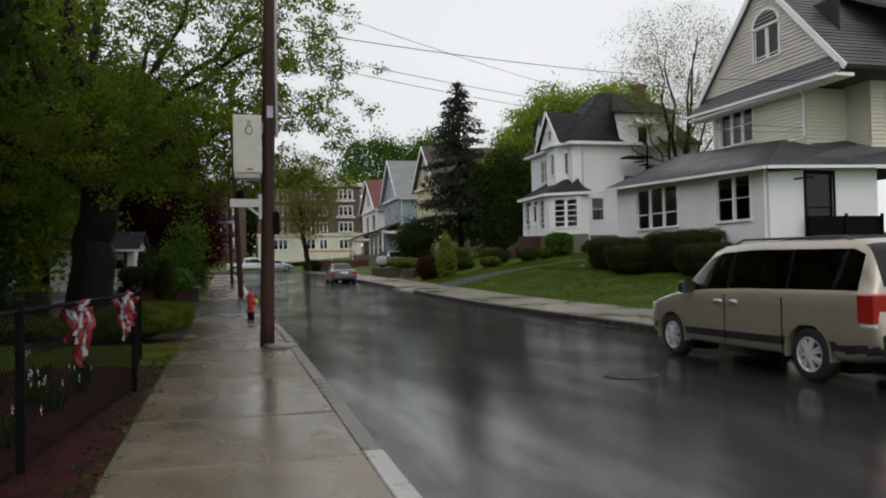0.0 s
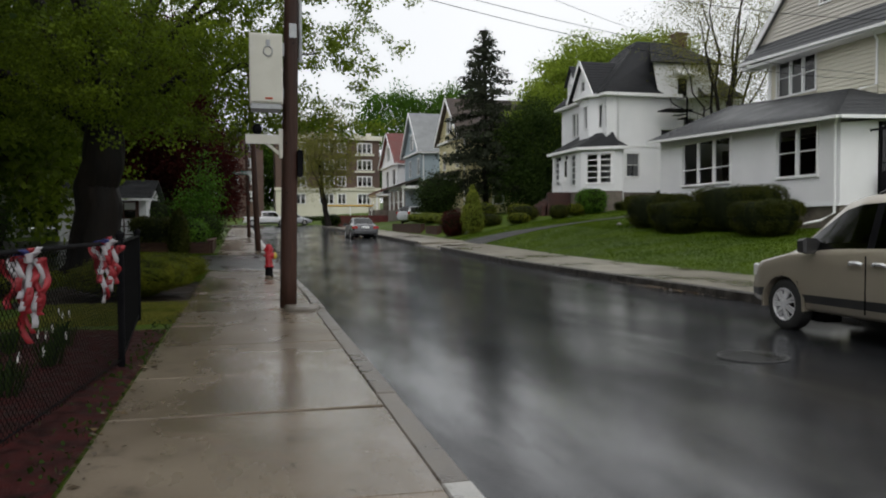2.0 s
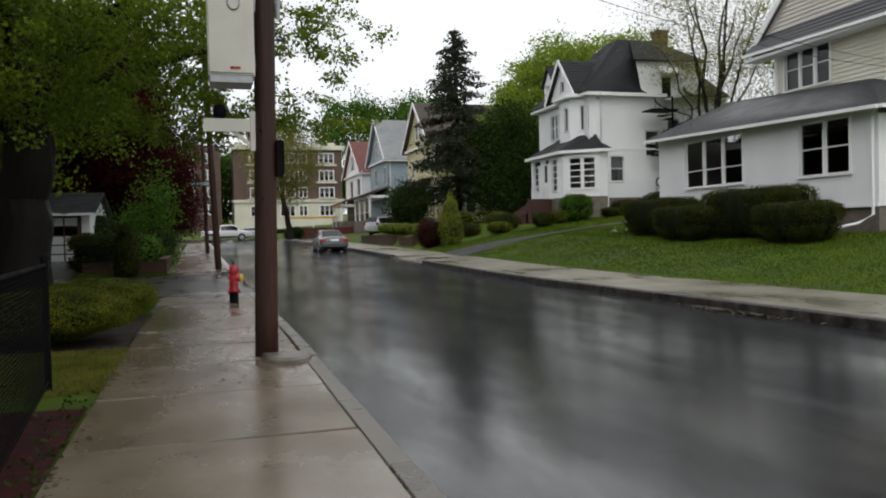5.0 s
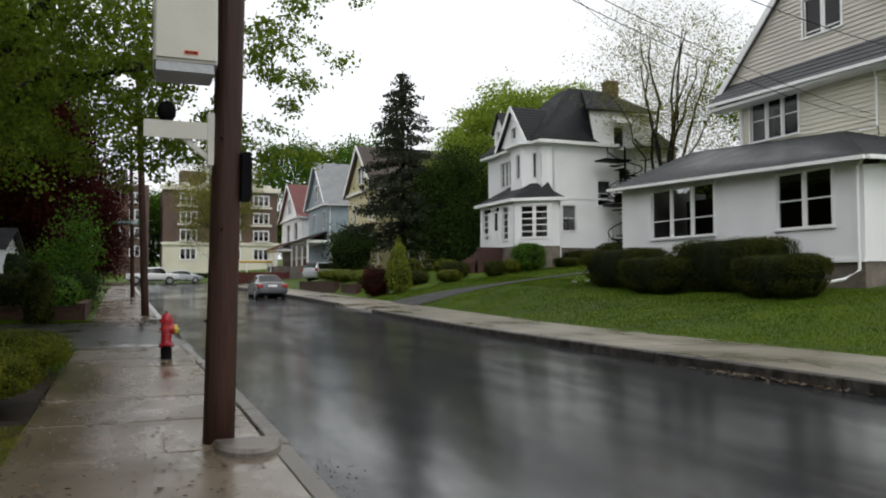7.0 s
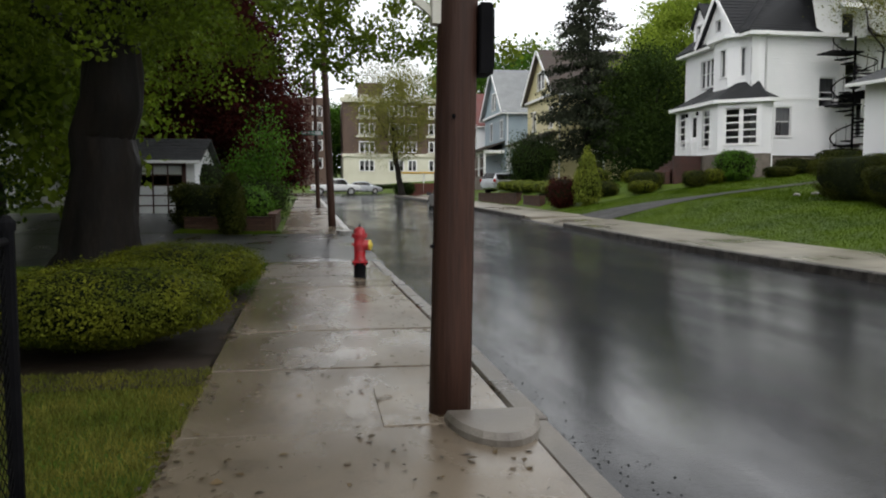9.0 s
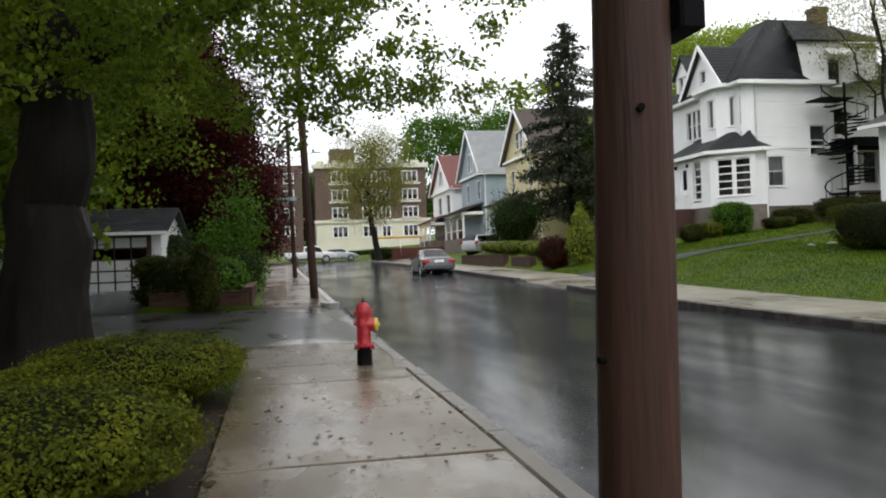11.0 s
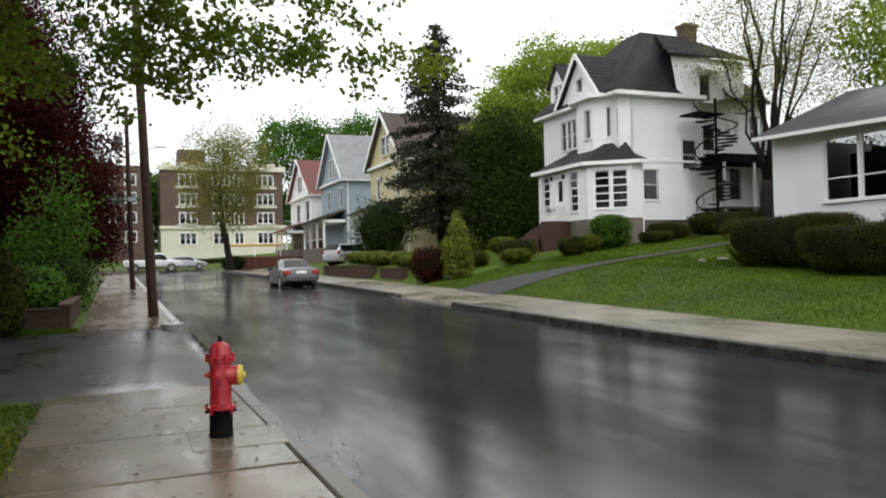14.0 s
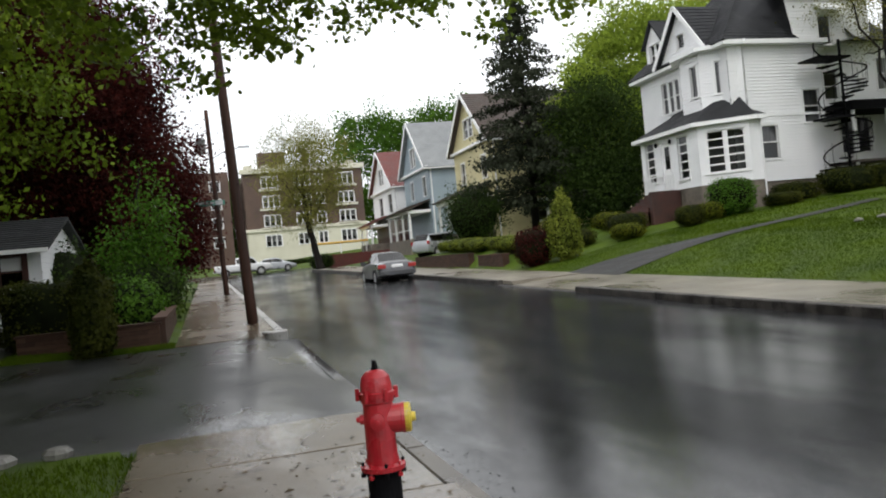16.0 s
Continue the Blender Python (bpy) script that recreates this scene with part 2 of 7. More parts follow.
CREAMSTONE = mk("cream_stone", (0.55, 0.53, 0.42), (0.65, 0.63, 0.52), 0.3, (0.6, 0.8), 0.1, 20, fine=0.08)
ALLOY = mk("silver_alloy", (0.5, 0.5, 0.51), (0.62, 0.62, 0.63), 5.0, (0.35, 0.5), 0.1, 60, metal=0.25)
BLACK = mk("black_paint", (0.004, 0.004, 0.005), (0.009, 0.009, 0.01), 4.0, (0.5, 0.7), 0.2, 60, spec=0.04)
RUBBER = mk("tyre_rubber", (0.012, 0.012, 0.012), (0.022, 0.022, 0.022), 8.0, (0.55, 0.75), 0.3, 60)
PLASTIC = mk("dark_plastic", (0.02, 0.02, 0.021), (0.035, 0.034, 0.033), 6.0, (0.35, 0.5), 0.2, 90)
CHROME = mk("alloy", (0.62, 0.62, 0.62), (0.75, 0.75, 0.76), 5.0, (0.25, 0.38), 0.05, 40, metal=0.6)
STEEL = mk("galvanised_steel", (0.3, 0.31, 0.32), (0.42, 0.43, 0.44), 6.0, (0.35, 0.55), 0.1, 50, metal=0.7)
VANPAINT = mk("champagne_car_paint", (0.36, 0.315, 0.25), (0.39, 0.345, 0.275), 1.0, (0.3, 0.36), 0.02, 200, metal=0.45, coat=1.0, fine=0.04)
CARPAINT = mk("grey_car_paint", (0.06, 0.06, 0.068), (0.075, 0.075, 0.083), 1.0, (0.25, 0.35), 0.02, 200, metal=0.4, coat=0.8, fine=0.04)
CARWHITE = mk("white_car_paint", (0.68, 0.69, 0.7), (0.74, 0.75, 0.76), 1.0, (0.3, 0.4), 0.02, 200, coat=0.6, fine=0.03)
CARSILVER = mk("silver_car_paint", (0.4, 0.42, 0.45), (0.48, 0.5, 0.53), 1.0, (0.25, 0.35), 0.02, 200, metal=0.4, coat=0.8, fine=0.03)
REDLIGHT = mk("red_lens", (0.28, 0.008, 0.01), (0.4, 0.014, 0.014), 20.0, (0.08, 0.15), 0.1, 90, coat=1.0)
LENS = mk("clear_lens", (0.5, 0.5, 0.48), (0.65, 0.64, 0.6), 12.0, (0.1, 0.2), 0.1, 60, coat=1.0)
HYDRED = mk("hydrant_red", (0.34, 0.012, 0.02), (0.46, 0.022, 0.032), 4.0, (0.22, 0.38), 0.12, 60, fine=0.12, coat=0.3, stain=((0.2, 0.02, 0.02), 9, 0.62))
HYDYEL = mk("hydrant_yellow", (0.55, 0.42, 0.04), (0.7, 0.55, 0.07), 6.0, (0.3, 0.45), 0.12, 60, stain=((0.5, 0.48, 0.4), 12, 0.56))
CABINET = mk("cream_cabinet_paint", (0.56, 0.55, 0.48), (0.64, 0.63, 0.56), 2.0, (0.4, 0.55), 0.05, 60, fine=0.05, stain=((0.42, 0.4, 0.33), 2.2, 0.66))
LABEL_O = mk("orange_label", (0.65, 0.09, 0.03), (0.75, 0.13, 0.04), 10.0, (0.4, 0.5), 0.0, 20)
RIB_R = mk("red_ribbon", (0.24, 0.01, 0.016), (0.34, 0.02, 0.03), 6.0, (0.35, 0.5), 0.1, 60, translucent=0.2)
RIB_W = mk("white_ribbon", (0.42, 0.4, 0.42), (0.52, 0.5, 0.52), 6.0, (0.4, 0.5), 0.1, 60, translucent=0.2)
RIB_B = mk("blue_ribbon", (0.02, 0.03, 0.14), (0.04, 0.05, 0.2), 6.0, (0.4, 0.5), 0.1, 60, translucent=0.2)
SIGN_G = mk("green_sign", (0.01, 0.14, 0.1), (0.015, 0.18, 0.13), 6.0, (0.3, 0.45), 0.0, 20)
REDWOOD = mk("red_stained_wood", (0.1, 0.018, 0.016), (0.16, 0.03, 0.026), 2.0, (0.5, 0.7), 0.3, 30, island=0.15)
AWNING = mk("yellow_awning", (0.7, 0.4, 0.06), (0.8, 0.5, 0.1), 1.5, (0.5, 0.7), 0.1, 30)
PANEL = mk("garage_door_panel", (0.68, 0.69, 0.7), (0.76, 0.77, 0.78), 1.5, (0.4, 0.55), 0.05, 50, fine=0.05, obj=0.05)
MAROON = mk("maroon_trim", (0.045, 0.016, 0.014), (0.07, 0.024, 0.02), 3.0, (0.45, 0.6), 0.2, 40)
CURTAIN = mk("curtain_cloth", (0.35, 0.35, 0.36), (0.5, 0.5, 0.5), 1.0, (0.7, 0.9), 0.2, 20, stretch=(6, 6, 0.3))
# near-black lining behind glass: the gloom of unlit interiors, painted as colour
INSIDE = mk("shaded_interior", (0.02, 0.02, 0.02), (0.04, 0.038, 0.035), 1.0, (0.8, 0.9), 0.2, 20)
WOODP = mk("weathered_planks", (0.07, 0.055, 0.045), (0.13, 0.105, 0.085), 1.2, (0.5, 0.75), 0.5, 25, island=0.2, obj=0.2)
STONE_W = mk("pale_stone", (0.12, 0.115, 0.105), (0.26, 0.25, 0.23), 4.0, (0.5, 0.7), 0.5, 25)
LEAFLITTER = mk("fallen_leaves", (0.02, 0.013, 0.007), (0.11, 0.07, 0.025), 3.0, (0.4, 0.6), 0.0, 20, island=0.5)
WIREBLK = mk("black_vinyl_wire", (0.004, 0.004, 0.004), (0.008, 0.008, 0.008), 4.0, (0.7, 0.9), 0.0, 20, spec=0.05)
GLASS = glass_mat("window_glass", (0.36, 0.37, 0.38))
CARGLASS = glass_mat("tinted_car_glass", (0.12, 0.125, 0.13), 0.03)

# ---- building blocks ----
class MB:
    """A mesh in the making: lists of corners and faces."""

    def __init__(self):
        self.v, self.f = [], []

    def add(self, verts, faces):
        k = len(self.v)
        self.v += [tuple(p) for p in verts]
        self.f += [tuple(k + i for i in q) for q in faces]
        return self

    def quad(self, a, b, c, d):
        return self.add((a, b, c, d), ((0, 1, 2, 3),))

    def poly(self, pts):
        return self.add(pts, (tuple(range(len(pts))),))

    def box(self, lo, hi, ch=0.0):
        """A box, with its upright and upper edges chamfered by ch."""
        (x0, y0, z0), (x1, y1, z1) = lo, hi
        if not ch:
            p = [(x, y, z) for z in (z0, z1) for x, y in ((x0, y0), (x1, y0), (x1, y1), (x0, y1))]
            return self.add(p, ((3, 2, 1, 0), (4, 5, 6, 7), (0, 1, 5, 4), (1, 2, 6, 5), (2, 3, 7, 6), (3, 0, 4, 7)))

        def ring(z, e):
            a0, a1, b0, b1, c = x0 + e, x1 - e, y0 + e, y1 - e, ch
            return [(a0 + c, b0, z), (a1 - c, b0, z), (a1, b0 + c, z), (a1, b1 - c, z), (a1 - c, b1, z), (a0 + c, b1, z), (a0, b1 - c, z), (a0, b0 + c, z)]
        return self.rings([ring(z0, 0), ring(z1 - ch, 0), ring(z1, ch)], True, True)

    def rings(self, rs, cap0=True, cap1=True, closed=True):
        n = len(rs[0])
        k = len(self.v)
        for r in rs:
            self.v += [tuple(p) for p in r]
        m = n if closed else n - 1
        for i in range(len(rs) - 1):
            for j in range(m):
                a, b = k + i * n + j, k + i * n + (j + 1) % n
                self.f.append((a, b, b + n, a + n))
        if cap0:
            self.f.append(tuple(k + j for j in reversed(range(n))))
        if cap1:
            self.f.append(tuple(k + (len(rs) - 1) * n + j for j in range(n)))
        return self

    def tube(self, pts, radii, n=6, caps=True):
        pts = [Vector(p) for p in pts]
        if not hasattr(radii, "__len__"):
            radii = [radii] * len(pts)
        radii = [float(q) for q in radii]
        rs = []
        for i, p in enumerate(pts):
            d = (pts[min(i + 1, len(pts) - 1)] - pts[max(i - 1, 0)]).normalized()
            a = d.cross(Vector((0, 0, 1)) if abs(d.z) < 0.9 else Vector((1, 0, 0))).normalized()
            b = d.cross(a)
            rs.append([p + radii[i] * (math.cos(t) * a + math.sin(t) * b) for t in [2 * math.pi * j / n for j in range(n)]])
        return self.rings(rs, caps, caps)

    def lathe(self, prof, n=20, at=(0, 0, 0), axis="z", caps=True):
        rs = []
        for r, h in prof:
            ring = []
            for j in range(n):
                t = 2 * math.pi * j / n
                c, s = r * math.cos(t), r * math.sin(t)
                q = (c, s, h) if axis == "z" else ((h, c, s) if axis == "x" else (s, h, c))
                ring.append((at[0] + q[0], at[1] + q[1], at[2] + q[2]))
            rs.append(ring)
        return self.rings(rs, caps, caps)

    def beam(self, a, b, w, h):
        """A square bar from a to b, w wide and h high."""
        a, b = Vector(a), Vector(b)
        d = (b - a).normalized()
        s = d.cross(Vector((0, 0, 1)) if abs(d.z) < 0.95 else Vector((1, 0, 0))).normalized()
        u = s.cross(d)
        r = [[p + s * i * w / 2 + u * j * h / 2 for i, j in ((-1, -1), (1, -1), (1, 1), (-1, 1))] for p in (a, b)]
        return self.rings(r)

    def prism(self, pts, off):
        """A flat polygon, thickened by the vector off."""
        o = Vector(off)
        return self.rings([[Vector(p) for p in pts], [Vector(p) + o for p in pts]])


def mesh_of(mb, name, material, smooth=False):
    me = bpy.data.meshes.new(name)
    me.from_pydata(mb.v, [], mb.f)
    me.materials.append(material)
    if smooth:
        me.polygons.foreach_set("use_smooth", [True] * len(me.polygons))
    me.update()
    return me


def part(name, mb, material, parent=None, label="", smooth=False):
    ob = new(name, mesh_of(mb, name, material, smooth))
    if parent is not None:
        ob.parent = parent
    return tagged(ob, label)


def thing(name, at, label, category, group="", kind="", turn=0.0):
    ob = new(name)
    ob.empty_display_size = 0.2
    ob.matrix_basis = pose(at[0], at[1], at[2], 0, 0, turn)
    return tagged(ob, label, category, group, kind)


def solid(name, mb, material, label, category, group="", kind="", smooth=False):
    return tagged(part(name, mb, material, None, "", smooth), label, category, group, kind)


def bulk(name, verts, tris_per, material, parent=None, label=""):
    """Many alike small pieces out of an array: verts is (N, k, 3), tris_per the faces of one piece."""
    n, k, _ = verts.shape
    faces = (np.array(tris_per)[None] + (np.arange(n) * k)[:, None, None]).reshape(-1, len(tris_per[0]))
    me = bpy.data.meshes.new(name)
    me.vertices.add(n * k)
    me.vertices.foreach_set("co", verts.astype(np.float32).ravel())
    m, c = faces.shape
    me.loops.add(m * c)
    me.loops.foreach_set("vertex_index", faces.astype(np.int32).ravel())
    me.polygons.add(m)
    me.polygons.foreach_set("loop_start", np.arange(0, m * c, c, dtype=np.int32))
    me.polygons.foreach_set("loop_total", np.full(m, c, dtype=np.int32))
    me.materials.append(material)
    me.update(calc_edges=True)
    ob = new(name, me)
    if parent is not None:
        ob.parent = parent
    return tagged(ob, label)


def unit(a):
    return a / (np.linalg.norm(a, axis=-1, keepdims=True) + 1e-9)


def leaf_verts(rng, pts, size, lobed=False, face=None, droop=0.3):
    """Leaves at the points, folded along the midrib, turned at random (or facing along face)."""
    n = len(pts)
    d = rng.normal(size=(n, 3))
    d[:, 2] -= droop
    d = unit(d)
    up = rng.normal(size=(n, 3)) if face is None else face + 0.55 * rng.normal(size=(n, 3))
    if face is not None:
        d = unit(d - up * (d * up).sum(1, keepdims=True) / (up * up).sum(1, keepdims=True))
    s = unit(np.cross(d, up))
    nn = np.cross(s, d)
    z = (size * rng.uniform(0.65, 1.25, n))[:, None]
    if lobed:
        shape = ((0, 0, 0), (-0.55, 0.15, 0.12), (-0.38, 0.72, 0.1), (0, 1.0, -0.04), (0.38, 0.72, 0.1), (0.55, 0.15, 0.12))
        faces = ((0, 3, 2, 1), (0, 5, 4, 3))
    else:
        shape = ((0, 0, 0), (-0.34, 0.5, 0.1), (0, 1.0, 0), (0.34, 0.5, 0.1))
        faces = ((0, 3, 2), (0, 2, 1))
    v = np.stack([pts + z * (a * s + b * d + c * nn) for a, b, c in shape], 1)
    return v, faces


def curve_pts(a, b, sag, n, rng, wob):
    a, b = np.array(a, float), np.array(b, float)
    t = np.linspace(0, 1, n)[:, None]
    p = a + (b - a) * t
    p[:, 2] += sag * 4 * t[:, 0] * (1 - t[:, 0])
    if n > 2:
        p[1:-1] += rng.normal(size=(n - 2, 3)) * wob
    return p


def tree(name, label, base, trunk_top, r, limbs, crown, clusters, per, leafsize, leaf, seed, lobed=False, spread=0.7, bark=None,
         shell=0.45, twig_r=0.02, lean=(0, 0), group="", floor=None):
    """A tree: a tapered trunk with flared foot, limbs to given ends, twigs to clumps spread over the crown, and leaves on the clumps.
    crown: list of (centre, radii) ellipsoids; all places in the world."""
    rng = np.random.default_rng(seed)
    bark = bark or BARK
    root = thing(name, base, label, "tree", group)
    o = np.array(base, float)
    top = np.array([o[0] + lean[0], o[1] + lean[1], trunk_top])
    tr = MB()
    tp = curve_pts((0, 0, -0.15), top - o, 0, 8, rng, r * 0.12)
    rad = [r * q for q in (1.75, 1.22, 1.05, 1.0, 0.96, 0.92, 0.88, 0.8)]
    tp[1] = (tp[0] * 3 + tp[2]) / 4 + np.array((0, 0, 0.1))
    tr.tube(tp, rad, 14)
    if r > 0.5:
        tr = MB()
        fine_t = np.linspace(0, 7, 43)
        path = np.stack([np.interp(fine_t, range(8), tp[:, k]) for k in range(3)], 1)
        tr.tube(path, np.interp(fine_t, range(8), rad), 56)
        for i, p in enumerate(tr.v):
            c = path[i // 56]
            d = Vector(p) - Vector(c)
            w = 0.045 * noise.noise(Vector((d.x * 7, d.y * 7, p[2] * 1.1))) + 0.02 * noise.noise(Vector((d.x * 19, d.y * 19, p[2] * 3.0)))
            tr.v[i] = tuple(Vector(p) + d.normalized() * w)
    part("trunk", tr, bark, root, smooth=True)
    nodes = [top - o]
    node_r = [r * 0.5]
    for e, lr in limbs:
        lm = MB()
        st = np.array(tp[-2 if rng.random() < 0.5 else -1])
        p = curve_pts(st, np.array(e) - o, 0.06 * np.linalg.norm(np.array(e) - o - st), 8, rng, 0.16)
        lm.tube(p, [lr * (1 - 0.75 * i / 7) for i in range(8)], 8)
        part("limb", lm, bark, root, smooth=True)
        nodes += list(p[2:])
        node_r += [lr * (1 - 0.75 * i / 7) for i in range(2, 8)]
    vol = np.array([a * b * c for _, (a, b, c) in crown])
    cl = []
    while len(cl) < clusters:
        (c, q) = crown[rng.choice(len(crown), p=vol / vol.sum())]
        u = unit(rng.normal(size=3)) * rng.uniform(shell, 1.0) ** 0.5
        p = np.array(c) + u * np.array(q) * (1 + 0.12 * rng.normal())
        if floor is None or p[2] > floor(p[0], p[1]):
            cl.append(p)
    cl = np.array(cl) - o
    order = np.argsort(np.linalg.norm(cl - (top - o), axis=1))
    tw = MB()
    nodes, node_r = np.array(nodes), list(node_r)
    for i in order:
        d = np.linalg.norm(nodes - cl[i], axis=1)
        j = int(np.argmin(d))
        if d[j] > 0.3:
            p = curve_pts(nodes[j], cl[i], 0.05 * d[j], 5, rng, 0.05 * min(d[j], 3))
            r0 = min(node_r[j] * 0.7, twig_r * (1 + d[j]))
            tw.tube(p, [r0 * (1 - 0.8 * k / 4) for k in range(5)], 4, False)
            nodes = np.vstack([nodes, p[2:]])
            node_r += [r0 * 0.55, r0 * 0.35, r0 * 0.25]
    tagged(part("twigs", tw, bark, root), kind="stuff")
    pts = np.repeat(cl, per, axis=0) + rng.normal(size=(clusters * per, 3)) * spread * np.array((1, 1, 0.7))
    v, f = leaf_verts(rng, pts, leafsize, lobed)
    bulk("crown", v, f, leaf, root)
    return root


def shrub(name, label, at, radii, n, size, leaf, seed, power=2.0, group="", jag=0.06, cut=None, category="shrub", under=0.0):
    """A clipped or natural shrub: a dark inner body with the foliage's inner shade in its colour, a skin of small
    leaves. Its foot stands at at; radii to its sides, and its height.
    """
    rng = np.random.default_rng(seed)
    root = thing(name, at, label, category, group)
    rx, ry, h = radii
    u = unit(rng.normal(size=(n, 3)))
    e = 2.0 / power
    su = np.sign(u) * np.abs(u) ** e
    su = su / (np.abs(su) ** power).sum(1, keepdims=True) ** (1 / power)
    wob = np.array([1 + jag * 2.5 * noise.noise(Vector((a * 2.3 + seed, b * 2.3, c * 2.3))) for a, b, c in u])
    s = su * wob[:, None] * (1 + jag * rng.normal(size=(n, 1)))
    pts = s * np.array((rx, ry, h / 2)) * 0.97 + np.array((0, 0, h / 2))
    if cut:
        k = np.clip(pts[:, 2] / h, 0, 1)
        pts[:, :2] *= (1 - cut * k)[:, None]
    if under:
        pts[:, :2] *= (1 - under * np.clip(1 - pts[:, 2] / (0.4 * h), 0, 1))[:, None]
    pts[:, 2] = np.maximum(pts[:, 2], 0.02)
    v, f = leaf_verts(rng, pts, size, False, u * np.array((1 / rx, 1 / ry, 2 / h)), 0.0)
    bulk("foliage", v, f, leaf, root)
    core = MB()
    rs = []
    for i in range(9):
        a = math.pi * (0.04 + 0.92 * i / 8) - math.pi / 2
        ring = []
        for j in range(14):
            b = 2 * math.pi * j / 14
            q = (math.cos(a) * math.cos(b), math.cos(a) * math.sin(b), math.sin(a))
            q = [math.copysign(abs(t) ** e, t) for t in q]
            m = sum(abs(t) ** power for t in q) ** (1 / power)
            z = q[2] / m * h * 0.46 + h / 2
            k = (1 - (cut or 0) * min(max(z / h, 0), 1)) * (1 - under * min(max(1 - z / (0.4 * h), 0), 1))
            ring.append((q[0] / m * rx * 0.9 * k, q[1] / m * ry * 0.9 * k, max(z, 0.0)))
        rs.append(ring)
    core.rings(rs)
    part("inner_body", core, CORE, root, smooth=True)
    return root


def in_poly_span(poly, z):
    """The span of u at which the convex outline poly (u, z) is cut by height z."""
    us = []
    for (u0, z0), (u1, z1) in zip(poly, poly[1:] + poly[:1]):
        if (z0 - z) * (z1 - z) <= 0 and z0 != z1:
            us.append(u0 + (u1 - u0) * (z - z0) / (z1 - z0))
    return (min(us), max(us)) if len(us) > 1 else None


def clad_wall(parent, o, u, n, poly, holes, material, course=0.13, lap=0.04, name="wall", label=""):
    """A wall of overlapping boards with openings right through: o its origin, u its run, n its outward side, poly its outline in (u, z)."""
    o, u, n = Vector(o), Vector(u), Vector(n)
    zs = [z for _, z in poly]
    z0, z1 = min(zs), max(zs)
    cuts = {z0, z1} | {h[2] for h in holes} | {h[3] for h in holes}
    k = 0
    while z0 + k * course < z1:
        cuts.add(z0 + k * course)
        k += 1
    cuts = sorted(c for c in cuts if z0 <= c <= z1)
    mb = MB()
    up = Vector((0, 0, 1))
    for a, b in zip(cuts, cuts[1:]):
        if b - a < 1e-4:
            continue
        s0, s1 = in_poly_span(poly, a + 1e-5), in_poly_span(poly, b - 1e-5)
        if not s0 or not s1:
            continue
        pa, pb = ((a - z0) / course + 1e-6) % 1, ((b - z0) / course - 1e-6) % 1
        oa, ob = lap * (1 - pa), lap * (1 - pb)
        edges = [(s0[0], s1[0])]
        for h in sorted(h for h in holes if h[2] <= a + 1e-4 and h[3] >= b - 1e-4):
            edges += [(h[0], h[0]), (h[1], h[1])]
        edges.append((s0[1], s1[1]))
        for (l0, l1), (r0, r1) in zip(edges[::2], edges[1::2]):
            q = [o + u * l0 + up * a + n * oa, o + u * r0 + up * a + n * oa, o + u * r1 + up * b + n * ob, o + u * l1 + up * b + n * ob]
            mb.quad(*q)
            if pa < 0.05 and lap:
                mb.quad(q[0] - n * lap, q[1] - n * lap, q[1], q[0])
    for h in holes:
        c = [o + u * a + up * b for a, b in ((h[0], h[2]), (h[1], h[2]), (h[1], h[3]), (h[0], h[3]))]
        rv = MB()
        rv.rings([[p + n * lap for p in c], [p - n * 0.16 for p in c]], False, False)
        part("window_reveal", rv, material, parent)
    # inner face, so that the wall has thickness
    ib = [o + u * a + up * b - n * 0.16 for a, b in poly]
    if not holes:
        mb.poly(ib)
    ob = part(name, mb, material, parent, label)
    bm = bmesh.new()
    bm.from_mesh(ob.data)
    bmesh.ops.remove_doubles(bm, verts=bm.verts, dist=0.0006)
    bm.to_mesh(ob.data)
    bm.free()
    return ob


